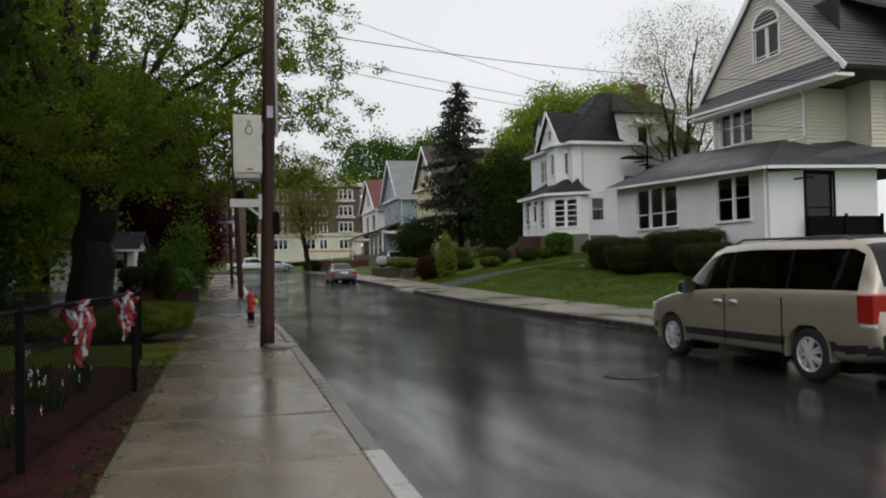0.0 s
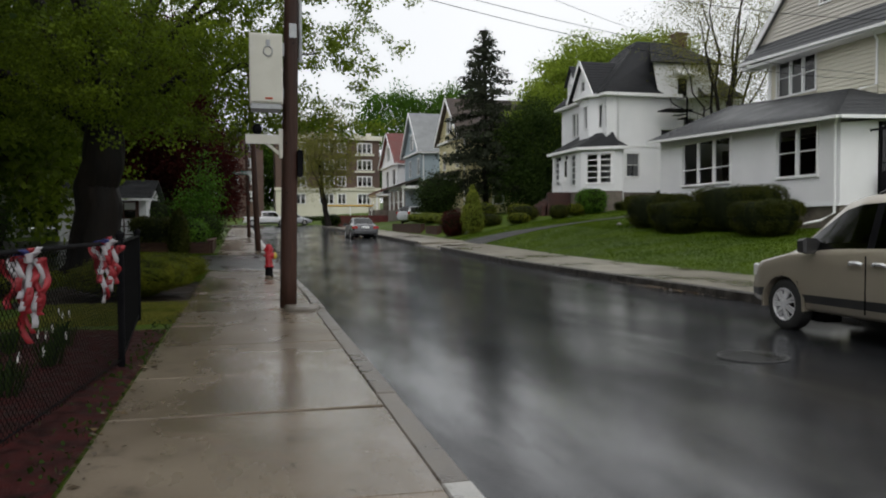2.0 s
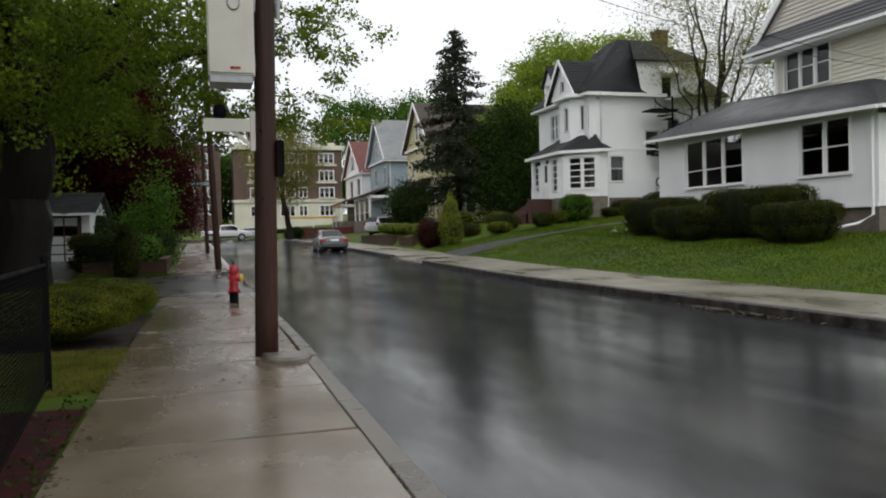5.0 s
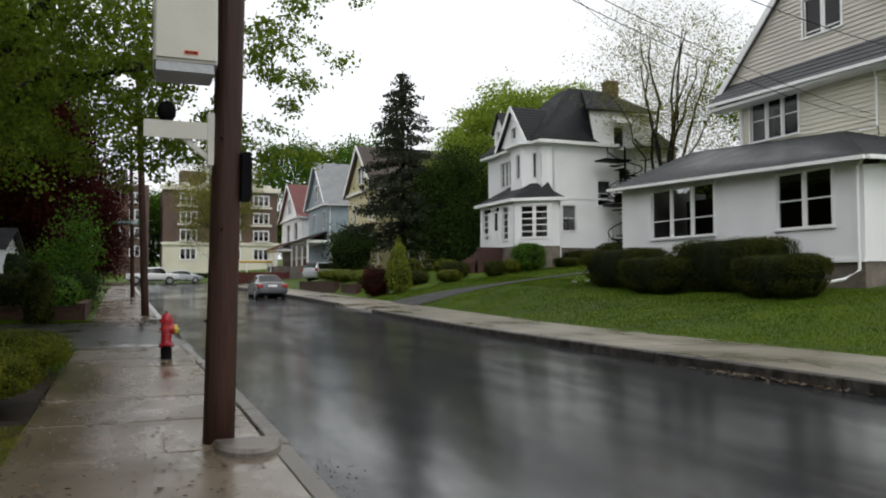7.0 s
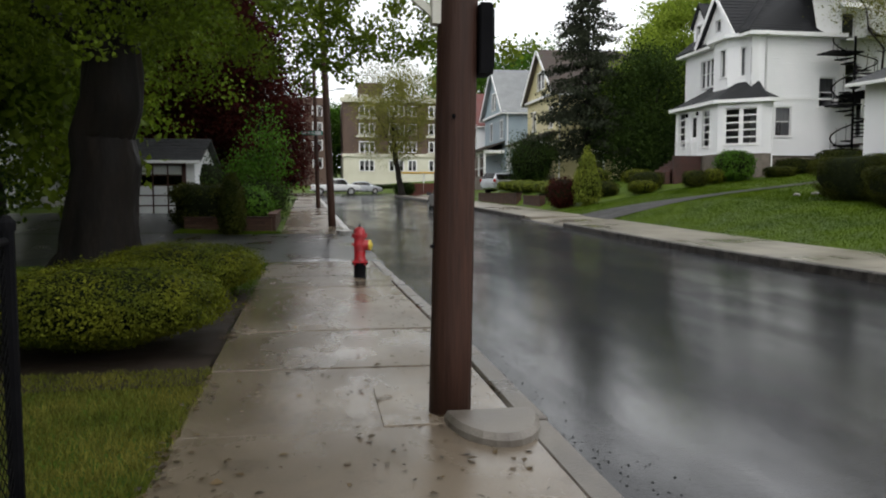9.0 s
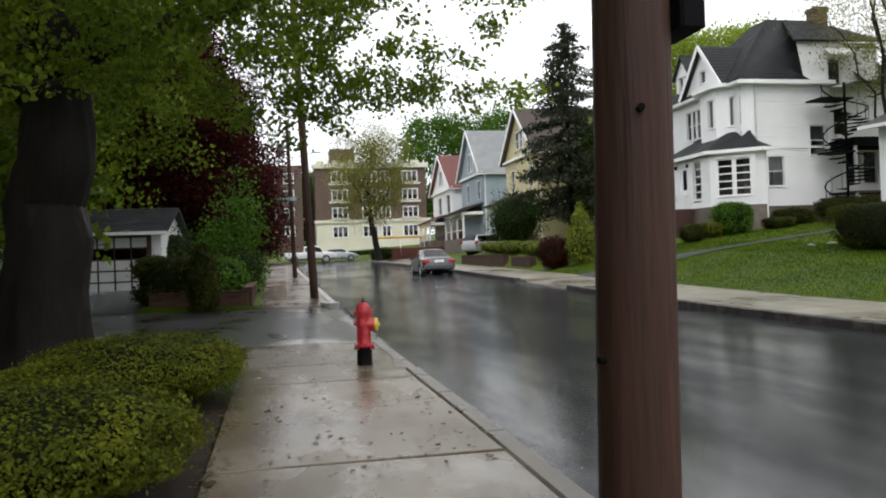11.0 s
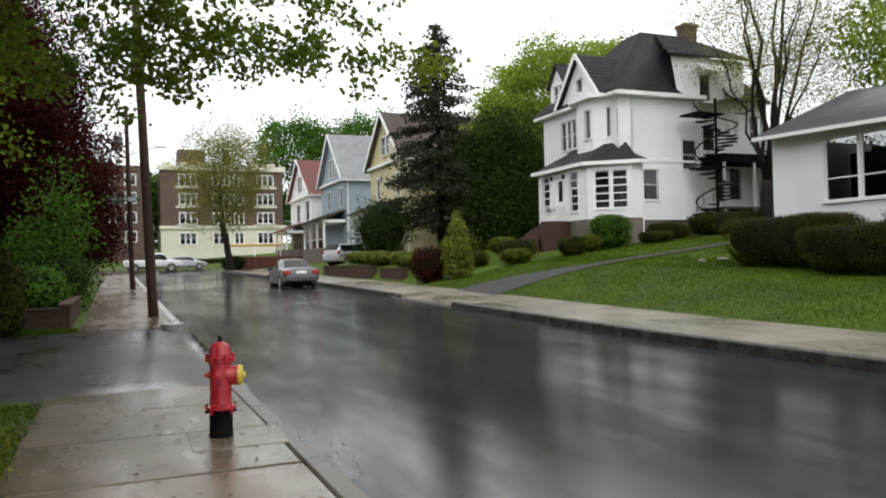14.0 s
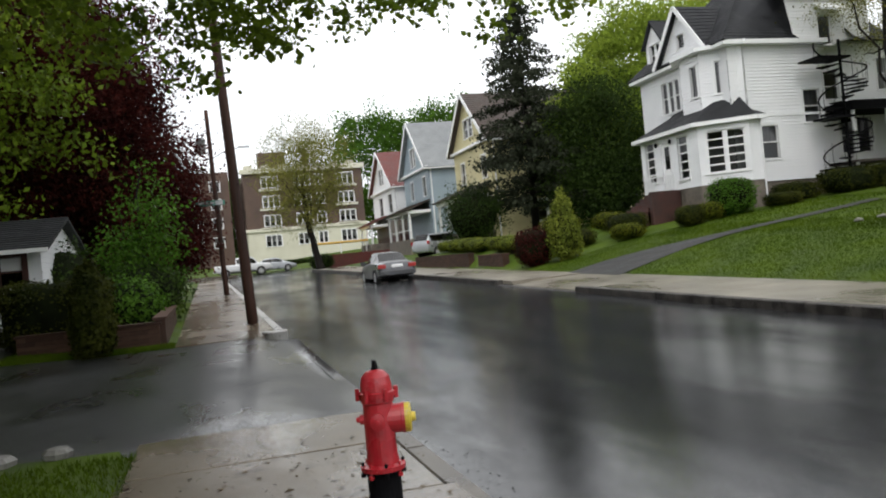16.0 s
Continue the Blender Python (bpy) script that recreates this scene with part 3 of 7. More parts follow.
def window(parent, o, u, n, h, cols=1, rows=2, trim=0.09, frame_mat=None, curtain=0.0, pane_bars=0, bar=0.045, sill=True, label=""):
    """A window in the opening h = (u0, u1, z0, z1) of a wall: casing, bars, panes, a sill, perhaps curtains behind the glass."""
    o, u, n = Vector(o), Vector(u), Vector(n)
    up = Vector((0, 0, 1))
    fm = frame_mat or WHITE
    u0, u1, z0, z1 = h

    def blk(mb, a0, a1, b0, b1, d0, d1):
        p = [o + u * a + up * b + n * d for d in (d0, d1) for a, b in ((a0, b0), (a1, b0), (a1, b1), (a0, b1))]
        mb.add(p, ((3, 2, 1, 0), (4, 5, 6, 7), (0, 1, 5, 4), (1, 2, 6, 5), (2, 3, 7, 6), (3, 0, 4, 7)))
    fr = MB()
    blk(fr, u0 - trim, u0, z0, z1 + trim, 0.0, 0.05)
    blk(fr, u1, u1 + trim, z0, z1 + trim, 0.0, 0.05)
    blk(fr, u0, u1, z1, z1 + trim, 0.0, 0.052)
    for i in range(1, cols):
        c = u0 + (u1 - u0) * i / cols
        blk(fr, c - 0.05, c + 0.05, z0, z1, -0.08, 0.02)
    w = part("window", fr, fm, parent, label)
    if sill:
        sb = MB()
        blk(sb, u0 - trim - 0.03, u1 + trim + 0.03, z0 - 0.07, z0, -0.05, 0.09)
        part("sill", sb, fm, w)
    for i in range(cols):
        a, b = u0 + (u1 - u0) * i / cols + (0.05 if i else 0), u0 + (u1 - u0) * (i + 1) / cols - (0.05 if i < cols - 1 else 0)
        sash = MB()
        blk(sash, a, a + bar, z0, z1, -0.1, -0.03)
        blk(sash, b - bar, b, z0, z1, -0.1, -0.03)
        cuts = [z0 + bar / 2] + ([z0 + (z1 - z0) * q / rows for q in range(1, rows)] if isinstance(rows, int) else [z0 + (z1 - z0) * q for q in rows]) + [z1 - bar / 2]
        for c in cuts:
            blk(sash, a + bar, b - bar, c - bar / 2, c + bar / 2, -0.1, -0.035)
        for k in range(pane_bars):
            c = a + (b - a) * (k + 1) / (pane_bars + 1)
            blk(sash, c - 0.015, c + 0.015, (z0 + z1) / 2, z1 - bar, -0.09, -0.045)
        part("sash", sash, fm, w)
        for c0, c1 in zip(cuts, cuts[1:]):
            pn = MB()
            q = [o + u * s + up * t - n * 0.07 for s, t in ((a + bar, c0 + bar / 2), (b - bar, c0 + bar / 2), (b - bar, c1 - bar / 2), (a + bar, c1 - bar / 2))]
            pn.quad(*(q if u.cross(up).dot(n) > 0 else q[::-1]))
            part("pane", pn, GLASS, w).visible_shadow = False
        if curtain:
            cb = MB()
            m = 10
            pts = [(a + (b - a) * j / m, 0.02 * math.sin(j * 2.4)) for j in range(m + 1)]
            lo = z1 - (z1 - z0) * curtain
            for (s0, d0), (s1, d1) in zip(pts, pts[1:]):
                cb.quad(o + u * s0 + up * lo - n * (0.2 + d0), o + u * s1 + up * lo - n * (0.2 + d1), o + u * s1 + up * z1 - n * (0.2 + d1), o + u * s0 + up * z1 - n * (0.2 + d0))
            part("curtain", cb, CURTAIN, w)
    return w


def roof_slab(parent, pts, thick, material, name="roof", courses=0.0, label=""):
    """A roof plane as a slab with its underside, with shingle courses as thin laps. pts: eave a, eave b, top b, top a."""
    p = [Vector(q) for q in pts]
    nrm = (p[1] - p[0]).cross(p[-1] - p[0]).normalized()
    if nrm.z < 0:
        nrm = -nrm
    mb = MB()
    mb.prism([q - nrm * thick for q in p], nrm * thick)
    base = part(name, mb, material, parent, label)
    if courses and len(p) == 4:
        slope = ((p[3] - p[0]).length + (p[2] - p[1]).length) / 2
        k = max(2, int(slope / courses))
        rows = []
        for i in range(k + 1):
            a, b = p[0].lerp(p[3], i / k), p[1].lerp(p[2], i / k)
            rows.append((a + nrm * 0.004, b + nrm * 0.004))
            if i < k:
                rows.append((a + nrm * 0.032, b + nrm * 0.032))
        sh = MB()
        sh.rings(rows, False, False, False)
        part("shingles", sh, material, base)
    return base


def strip(parent, a, b, w, h, material, name="trim"):
    mb = MB()
    mb.beam(a, b, w, h)
    return part(name, mb, material, parent)

# ---- the lie of the land ----
def sm(t):
    t = min(max(t, 0.0), 1.0)
    return t * t * (3 - 2 * t)


def H(y):
    """Height of the footways along the street: level, then slowly uphill."""
    t = y - 31
    h = 0.0175 * (t / 2 + math.sqrt(t * t / 4 + 1.5)) - 0.004
    return h + 0.012 * max(0.0, y - 105)


def KL(y):
    return 1.27 - 0.02 * max(0.0, y - 20)


def SL(y):
    return -1.06 - 0.0165 * max(0.0, y - 6)


def KR(y):
    return 9.5 - 0.04 * max(0.0, y - 60)


def WR(y):
    return KR(y) + 3.2


def road_z(y, q):
    """Height of the carriageway, q from the near kerb (0) to the far one (1)."""
    return H(y) - 0.13 + 0.08 * q + 0.06 * (1 - (2 * q - 1) ** 2)


def G(x, y):
    """Height of the open ground."""
    h = H(y)
    if x < 1:
        return h - 0.015 + 0.45 * sm((y - 37) / 8) * sm((-2.5 - x) / 3) * sm((70 - y) / 20)
    d = x - WR(y)
    if d < 0:
        return h + 0.1
    s = 0.145 + 0.028 * sm((y - 34) / 16) - 0.09 * sm((y - 68) / 25)
    lift = 0.55 * sm((y - 54.5) / 3) * sm((74 - y) / 3) * sm((d - 0.3) / 0.4) * sm((9 - d) / 6)
    return h + 0.14 + s * 15 * (1 - math.exp(-d / 15)) * 1.32 + lift


# ground: one sheet out to the horizon
gx = [-900, -300, -120, -60, -35, -24, -18] + [-14 + 0.75 * i for i in range(16)] + [-2.0, -1.62, -1.0, 0.6, 5.5, 9.0, 11.0]
gx += [12.6 + 0.62 * i for i in range(28)] + [32, 36, 42, 52, 70, 120, 300, 900]
gy = [-300, -80, -30, -12] + [-6 + 1.0 * i for i in range(112)] + [110, 118, 126, 135, 145, 160, 190, 260, 400, 900]


def under_road(x, y):
    inside = SL(y) + 0.25 < x < WR(y) - 0.25 and y < 102
    cross = 98 < y < 117
    return inside or cross


mb = MB()
for y in gy:
    for x in gx:
        z = G(x, y) + 0.02 * noise.noise(Vector((x * 0.7, y * 0.7, 0)))
        if under_road(x, y):
            z = H(y) - 0.34
        mb.v.append((x, y, z))
nx = len(gx)
for j in range(len(gy) - 1):
    for i in range(nx - 1):
        a = j * nx + i
        mb.f.append((a, a + 1, a + nx + 1, a + nx))
ground = solid("ground", mb, TURF, "green spring turf over gently rising ground", "ground", kind="structure", smooth=True)

# road
mb = MB()
ys = [-40 + 2.0 * i for i in range(70)]
ys = [y for y in ys if y <= 98] + [99.5]
n = 9
for y in ys:
    for i in range(n):
        t = i / (n - 1)
        x = KL(y) + (KR(y) - KL(y)) * t
        mb.v.append((x, y, road_z(y, t) + 0.006 * noise.noise(Vector((x, y * 0.5, 4)))))
for j in range(len(ys) - 1):
    for i in range(n - 1):
        a = j * n + i
        mb.f.append((a, a + 1, a + n + 1, a + n))
solid("road", mb, ASPHALT, "wet dark asphalt road with rain sheen", "road", kind="structure", smooth=True)
mb = MB()
xs = [-90, -40, -20, -8, 0, 8, 20, 40, 90]
for y in (98.5, 103, 108, 113, 117.5):
    for x in xs:
        mb.v.append((x, y, H(y) - 0.125))
for j in range(4):
    for i in range(len(xs) - 1):
        a = j * len(xs) + i
        mb.f.append((a, a + 1, a + len(xs) + 1, a + len(xs)))
solid("cross_road", mb, ASPHALT, "wet asphalt street that crosses at the end", "road", kind="structure")


# driveway apron across the near footway, and the yard before the garage
mb = MB()
dx = [1.6, 1.1, 0.7, 0.2, -1.2, -3.0, -5.0, -7.0, -9.5, -13.0]
dy = [29.0] + [29.3 + 0.87 * i for i in range(12)]
for y in dy:
    for x0 in dx:
        x = min(x0, KL(y) - 0.02 + 0.12 * (x0 > 1.3))
        z = max(G(x, y), H(y) - 0.02) + 0.012 - 0.17 * sm((x - 0.1) / 1.1)
        if y < 29.2:
            z -= 0.05
        mb.v.append((x, y + (0.25 if y > 38 and x > 0 else 0), z))
for j in range(len(dy) - 1):
    for i in range(len(dx) - 1):
        a = j * len(dx) + i
        mb.f.append((a, a + len(dx), a + len(dx) + 1, a + 1))
solid("driveway", mb, DRIVE, "wet black asphalt driveway across the footway", "driveway", kind="structure", smooth=True)
mb = MB()
for y in (38.85, 40, 41, 42, 43, 44, 45, 46):
    for x in (-13.0, -9.5, -7.2, -5.15):
        mb.v.append((x, y, G(x, y) + 0.03))
for j in range(7):
    for i in range(3):
        a = j * 4 + i
        mb.f.append((a, a + 1, a + 5, a + 4))
solid("garage_yard", mb, DRIVE, "wet asphalt yard before the garage door", "driveway", kind="structure", smooth=True)

# far driveway cut and the asphalt walk that climbs the lawn
mb = MB()
for i in range(15):
    t = i / 14
    x = 12.4 + 12.0 * t
    yc = 46.2 + 3.2 * t - 4.4 * sm(t)
    hw = 2.0 - 1.6 * sm(t * 1.8)
    for k in (-1, -0.33, 0.33, 1):
        y = yc + k * hw
        mb.v.append((x, y, G(x, y) + 0.035))
for j in range(14):
    for i in range(3):
        a = j * 4 + i
        mb.f.append((a, a + 4, a + 5, a + 1))
solid("garden_walk", mb, WALKWAY, "narrow wet asphalt walk over the lawn", "path", kind="structure", smooth=True)

# ---- houses ----
XU, YU = Vector((1, 0, 0)), Vector((0, 1, 0))
WEST, SOUTH, NORTH, EAST = -XU, -YU, YU, XU


def gutter(parent, a, b, material=None):
    mb = MB()
    mb.beam(a, b, 0.13, 0.12)
    part("gutter", mb, material or WHITE, parent)


def downpipe(parent, pts, r=0.05):
    mb = MB()
    mb.tube(pts, r, 6)
    part("downpipe", mb, WHITE, parent)


def plinth(parent, x0, x1, y0, y1, z0, z1, material, name="foundation"):
    mb = MB()
    mb.box((x0, y0, z0), (x1, y1, z1))
    part(name, mb, material, parent)


# the big house with a long low sun porch before it
def big_house():
    bx, by, bz = 20.3, 25.8, 0.0
    hs = thing("house", (bx, by, 0.1), "cream gabled house with low white sun porch and grey roofs", "house")
    o = Vector((0, 0, 0))
    # sun porch: front wall, x = 0; length 12.4; floor line 2.08, eaves 5.15 rising slightly
    L, z0, z1, D = 12.45, 2.02, 5.2, 4.6
    holes = [(1.15, 3.4, 3.18, 5.05), (6.5, 10.3, 3.2, 5.2)]
    front = [(0, z0), (L, z0), (L, 5.55), (0, z1)]
    clad_wall(hs, o, YU, WEST, front, holes, STUCCO, 4.0, 0.0)
    window(hs, o, YU, WEST, holes[0], 2, (0.5,), curtain=0.0)
    window(hs, o, YU, WEST, holes[1], 3, (0.36,), curtain=0.0)
    side = [(0, z0), (D + 0.6, z0), (D + 0.6, 5.4), (0, z1)]
    sh = [(1.7, 3.0, 2.2, 4.95)]
    clad_wall(hs, o, XU, SOUTH, side, sh, STUCCO, 4.0, 0.0)
    window(hs, o, XU, SOUTH, sh[0], 1, (0.5,), sill=False, frame_mat=BLACK, label="dark screened side door")
    clad_wall(hs, Vector((0, L, 0)), XU, NORTH, [(0, z0), (D, z0), (D, 5.5), (0, 5.5)], [], STUCCO, 4.0, 0.0)
    plinth(hs, 0.06, D, 0.06, L - 0.06, 0.9, z0, STONE)
    strip(hs, (-0.03, -0.02, z0 + 0.03), (-0.03, L, z0 + 0.03), 0.08, 0.1, WHITE)
    e = 0.5
    a, b = Vector((-e, -e, 5.18)), Vector((-e, L + 0.3, 5.62))
    c, d = Vector((4.2, L + 0.3, 7.55)), Vector((4.2, 4.3, 7.05))
    roof_slab(hs, (a, b, c, d), 0.14, ROOF_M, courses=0.25)
    roof_slab(hs, (Vector((9.5, -e, 5.35)), a, d, Vector((9.5, 2.2, 7.05))), 0.14, ROOF_M, courses=0.25)
    gutter(hs, a + Vector((-0.07, 0, -0.09)), b + Vector((-0.07, 0, -0.09)))
    gutter(hs, a + Vector((0, -0.07, -0.09)), Vector((9.5, -e - 0.07, 5.26)))
    downpipe(hs, [(-0.45, -0.4, 5.1), (-0.12, 0.12, 4.9), (-0.12, 0.12, 1.75), (-0.5, 0.35, 1.48), (-1.0, 0.65, 1.36)])
    # main house: front wall at x = 4.15, y from 2.3 to 9.6
    X = 4.15
    mo = Vector((X, 2.75, 0))
    W = 6.6
    mh = [(3.55, 6.1, 7.35, 9.05)]
    clad_wall(hs, mo, YU, WEST, [(0, 5.4), (W, 5.4), (W, 9.3), (0, 9.0)], mh, CREAM, 0.18)
    window(hs, mo, YU, WEST, mh[0], 3, (0.52,))
    clad_wall(hs, mo + XU * 0, XU, SOUTH, [(0, 5.4), (2.2, 5.4), (2.2, 9.1), (0, 9.1)], [], CREAM, 0.18)
    so = Vector((X + 2.2, 1.4, 0))
    s2 = [(0.9, 2.0, 7.25, 8.65)]
    clad_wall(hs, so, XU, SOUTH, [(0, 5.4), (8, 5.4), (8, 9.2), (0, 9.2)], s2, CREAM, 0.18)
    window(hs, so, XU, SOUTH, s2[0], 1, (0.5,), frame_mat=BEIGE)
    clad_wall(hs, Vector((X + 2.2, 1.4, 0)), YU, WEST, [(0, 5.4), (1.4, 5.4), (1.4, 9.2), (0, 9.2)], [], CREAM, 0.18)
    clad_wall(hs, Vector((X, 2.75 + W, 0)), XU, NORTH, [(0, 2.0), (10, 2.0), (10, 9.3), (0, 9.3)], [], CREAM, 0.18)
    # gable: outline over the street
    gy0, gy1, gz, pk = 0.0, 10.55, 9.28, 14.75
    gc = 5.05
    go = Vector((X - 0.25, 0, 0))
    gh = [(3.98, 5.7, 10.95, 12.45)]
    poly = [(gy0 + 0.75, gz + 0.75), (gy1 - 0.75, gz + 0.75), (gc, pk - 0.15)]
    clad_wall(hs, go, YU, WEST, poly, gh, BEIGE, 0.18)
    w = window(hs, go, YU, WEST, gh[0], 2, (0.12,), label="arched attic window")
    arch = MB()
    am = MB()
    m = 14
    for i in range(m):
        t0, t1 = math.pi * i / m, math.pi * (i + 1) / m
        for r0, r1, dd in ((0.86, 0.98, 0.05),):
            q = [(gh[0][0] + 0.86 - r * math.cos(t), 12.5 + r * 0.82 * math.sin(t)) for r, t in ((r0, t0), (r1, t0), (r1, t1), (r0, t1))]
            arch.prism([go + YU * a2 + Vector((-0.02, 0, b2)) for a2, b2 in q], (-dd, 0, 0))
        q = [(gh[0][0] + 0.86 - r * math.cos(t), 12.5 + r * 0.82 * math.sin(t)) for r, t in ((0.0, t0), (0.86, t0), (0.86, t1))]
        am.poly([go + YU * a2 + Vector((-0.035, 0, b2)) for a2, b2 in q])
    part("arch_trim", arch, WHITE, w)
    part("arch_pane", am, CARGLASS, w)
    # dark sheet close behind the arch pane, painted as an unlit attic
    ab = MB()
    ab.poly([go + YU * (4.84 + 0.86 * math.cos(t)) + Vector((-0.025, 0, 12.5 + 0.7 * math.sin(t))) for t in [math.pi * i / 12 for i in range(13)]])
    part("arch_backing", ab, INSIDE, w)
    # skirt roof under the gable and the main roof
    pa, pb = Vector((X - 0.75, gy0 - 0.1, gz - 0.2)), Vector((X - 0.75, gy1 + 0.1, gz + 0.02))
    roof_slab(hs, (pa, pb, Vector((X - 0.24, gy1 - 0.5, gz + 0.8)), Vector((X - 0.24, gy0 + 0.5, gz + 0.8))), 0.1, ROOF_M, courses=0.2)
    gutter(hs, pa + Vector((-0.07, 0, -0.08)), pb + Vector((-0.07, 0, -0.08)))
    sf = MB()
    sf.box((X - 0.75, gy0 - 0.05, gz - 0.34), (X + 0.05, gy1 + 0.05, gz - 0.2))
    part("soffit", sf, WHITE, hs)
    rk = Vector((X - 0.45, gc, pk + 0.12))
    for yy in (gy0 - 0.15, gy1 + 0.15):
        ee = Vector((X - 0.45, yy, gz + 0.1))
        back = Vector((11, 0, 0))
        roof_slab(hs, (ee, ee + back, rk + back, rk), 0.16, ROOF_M, courses=0.28)
        strip(hs, ee + Vector((-0.03, 0, -0.1)), rk + Vector((-0.03, 0, -0.1)), 0.06, 0.26, WHITE, "bargeboard")
    # side dormer that faces south
    dm = Vector((X + 3.3, 0.9, 0))
    clad_wall(hs, dm, XU, SOUTH, [(0, 10.3), (4, 10.3), (4, 12.4), (0, 12.1)], [], CREAM, 0.18)
    roof_slab(hs, (Vector((X + 2.6, 0.35, 12.1)), Vector((X + 7.6, 0.35, 12.35)), Vector((X + 7.6, 4.6, 14.4)), Vector((X + 2.6, 4.6, 14.3))), 0.12, ROOF_M, courses=0.28)
    gutter(hs, Vector((X + 2.6, 0.28, 12.05)), Vector((X + 7.6, 0.28, 12.3)))
    downpipe(hs, [(X - 0.5, 2.5, 8.95), (X - 0.1, 2.72, 8.7), (X - 0.1, 2.72, 6.95), (X - 0.8, 2.9, 6.75)])
    strip(hs, (X - 0.03, 2.75 + W, 5.6), (X - 0.03, 2.75 + W, 9.2), 0.14, 0.14, WHITE)
    # simple linings added behind the panes, coloured dark as unlit rooms
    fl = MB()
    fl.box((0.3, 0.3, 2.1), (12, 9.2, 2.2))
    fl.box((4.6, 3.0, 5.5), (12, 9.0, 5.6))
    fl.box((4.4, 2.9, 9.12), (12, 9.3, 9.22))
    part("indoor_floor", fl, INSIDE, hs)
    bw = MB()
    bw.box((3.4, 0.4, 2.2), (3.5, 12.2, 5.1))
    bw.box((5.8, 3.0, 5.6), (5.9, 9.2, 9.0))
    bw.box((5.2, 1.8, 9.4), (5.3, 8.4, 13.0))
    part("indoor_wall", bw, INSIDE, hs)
    return hs


# the white house with a corner bay, turret-like oriel and spiral stair
def white_house():
    hs = thing("house", (24.6, 53.4, 0.1), "white clapboard house with dark hipped roof and glazed corner porch", "house")
    o = Vector((0, 0, 0))
    # front wall x = 0, y 0..8.2; side wall y = 0, x 0..9.8
    z0, z1 = 3.62, 10.65
    W, D = 8.1, 5.6
    fh = [(4.2, 5.9, 8.2, 9.95)]
    clad_wall(hs, o, YU, WEST, [(0, z0), (W, z0), (W, z1), (0, z1)], fh, SIDING, 0.165)
    window(hs, o, YU, WEST, fh[0], 3, (0.5,), curtain=0.6, frame_mat=WHITE)
    sh = [(1.6, 2.6, 4.75, 6.45), (4.35, 5.35, 6.5, 8.2)]
    clad_wall(hs, o, XU, SOUTH, [(0, z0), (D, z0), (D, z1), (0, z1)], sh, SIDING, 0.165)
    for h in sh:
        window(hs, o, XU, SOUTH, h, 1, (0.5,), curtain=0.45)
    # rear wing, set back
    wo = Vector((D, 1.3, 0))
    wh = [(1.35, 2.3, 7.85, 9.3), (2.2, 3.1, 4.9, 6.85), (3.3, 4.2, 4.9, 6.85), (5.0, 6.0, 8.3, 10.1)]
    clad_wall(hs, wo, XU, SOUTH, [(0, z0), (6.4, z0), (6.4, 10.9), (0, 10.9)], wh, SIDING, 0.165)
    for h in wh:
        window(hs, wo, XU, SOUTH, h, 1, (0.5,))
    clad_wall(hs, Vector((D, 0, 0)), YU, EAST, [(0, z0), (1.3, z0), (1.3, z1), (0, z1)], [], SIDING, 0.165)
    clad_wall(hs, Vector((0, W, 0)), XU, NORTH, [(0, z0), (11, z0), (11, z1), (0, z1)], [], SIDING, 0.165)
    clad_wall(hs, Vector((11.3, 1.3, 0)), YU, EAST, [(0, z0), (7, z0), (7, z1), (0, z1)], [], SIDING, 0.165)
    plinth(hs, 0.05, 11.2, 0.05, W, 1.2, z0, STONE)
    # added room lining; its dark colour stands for indoor shade
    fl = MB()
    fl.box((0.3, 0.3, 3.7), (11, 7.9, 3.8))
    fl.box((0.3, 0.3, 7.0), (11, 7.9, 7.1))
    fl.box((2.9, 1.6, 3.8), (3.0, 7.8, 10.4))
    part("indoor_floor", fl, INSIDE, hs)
    # oriel at the corner, upper storey: canted faces
    oz0, oz1 = 7.4, 10.6
    pts = [Vector((0, 3.9, 0)), Vector((-0.75, 2.9, 0)), Vector((-0.75, 1.3, 0)), Vector((0.75, -0.18, 0)), Vector((1.0, 0, 0))]
    ow = {1: [(0.85, 1.4, 8.35, 9.95)], 2: [(0.75, 1.8, 8.3, 9.95)]}
    for i in range(4):
        u = pts[i + 1] - pts[i]
        ln = u.length
        u.normalize()
        nn = Vector((u.y, -u.x, 0))
        hl = ow.get(i, [])
        clad_wall(hs, pts[i], u, nn, [(0, oz0), (ln, oz0), (ln, oz1), (0, oz1)], hl, SIDING, 0.165)
        for h in hl:
            window(hs, pts[i], u, nn, h, 1, (0.98,), curtain=1.0, label="window with a drawn white blind")
    # corner porch, glazed: ground floor
    pz0, pz1 = 3.7, 6.85
    pp = [Vector((0, 6.15, 0)), Vector((-1.6, 6.1, 0)), Vector((-1.6, 0.75, 0)), Vector((0.3, -0.8, 0)), Vector((0.95, -0.8, 0)), Vector((0.95, 0, 0))]
    glz = {1: [(0.5, 1.35, 4.3, 6.55), (2.05, 2.9, 3.78, 6.3), (3.6, 4.45, 4.2, 6.45)], 2: [(0.4, 2.2, 4.25, 6.35)]}
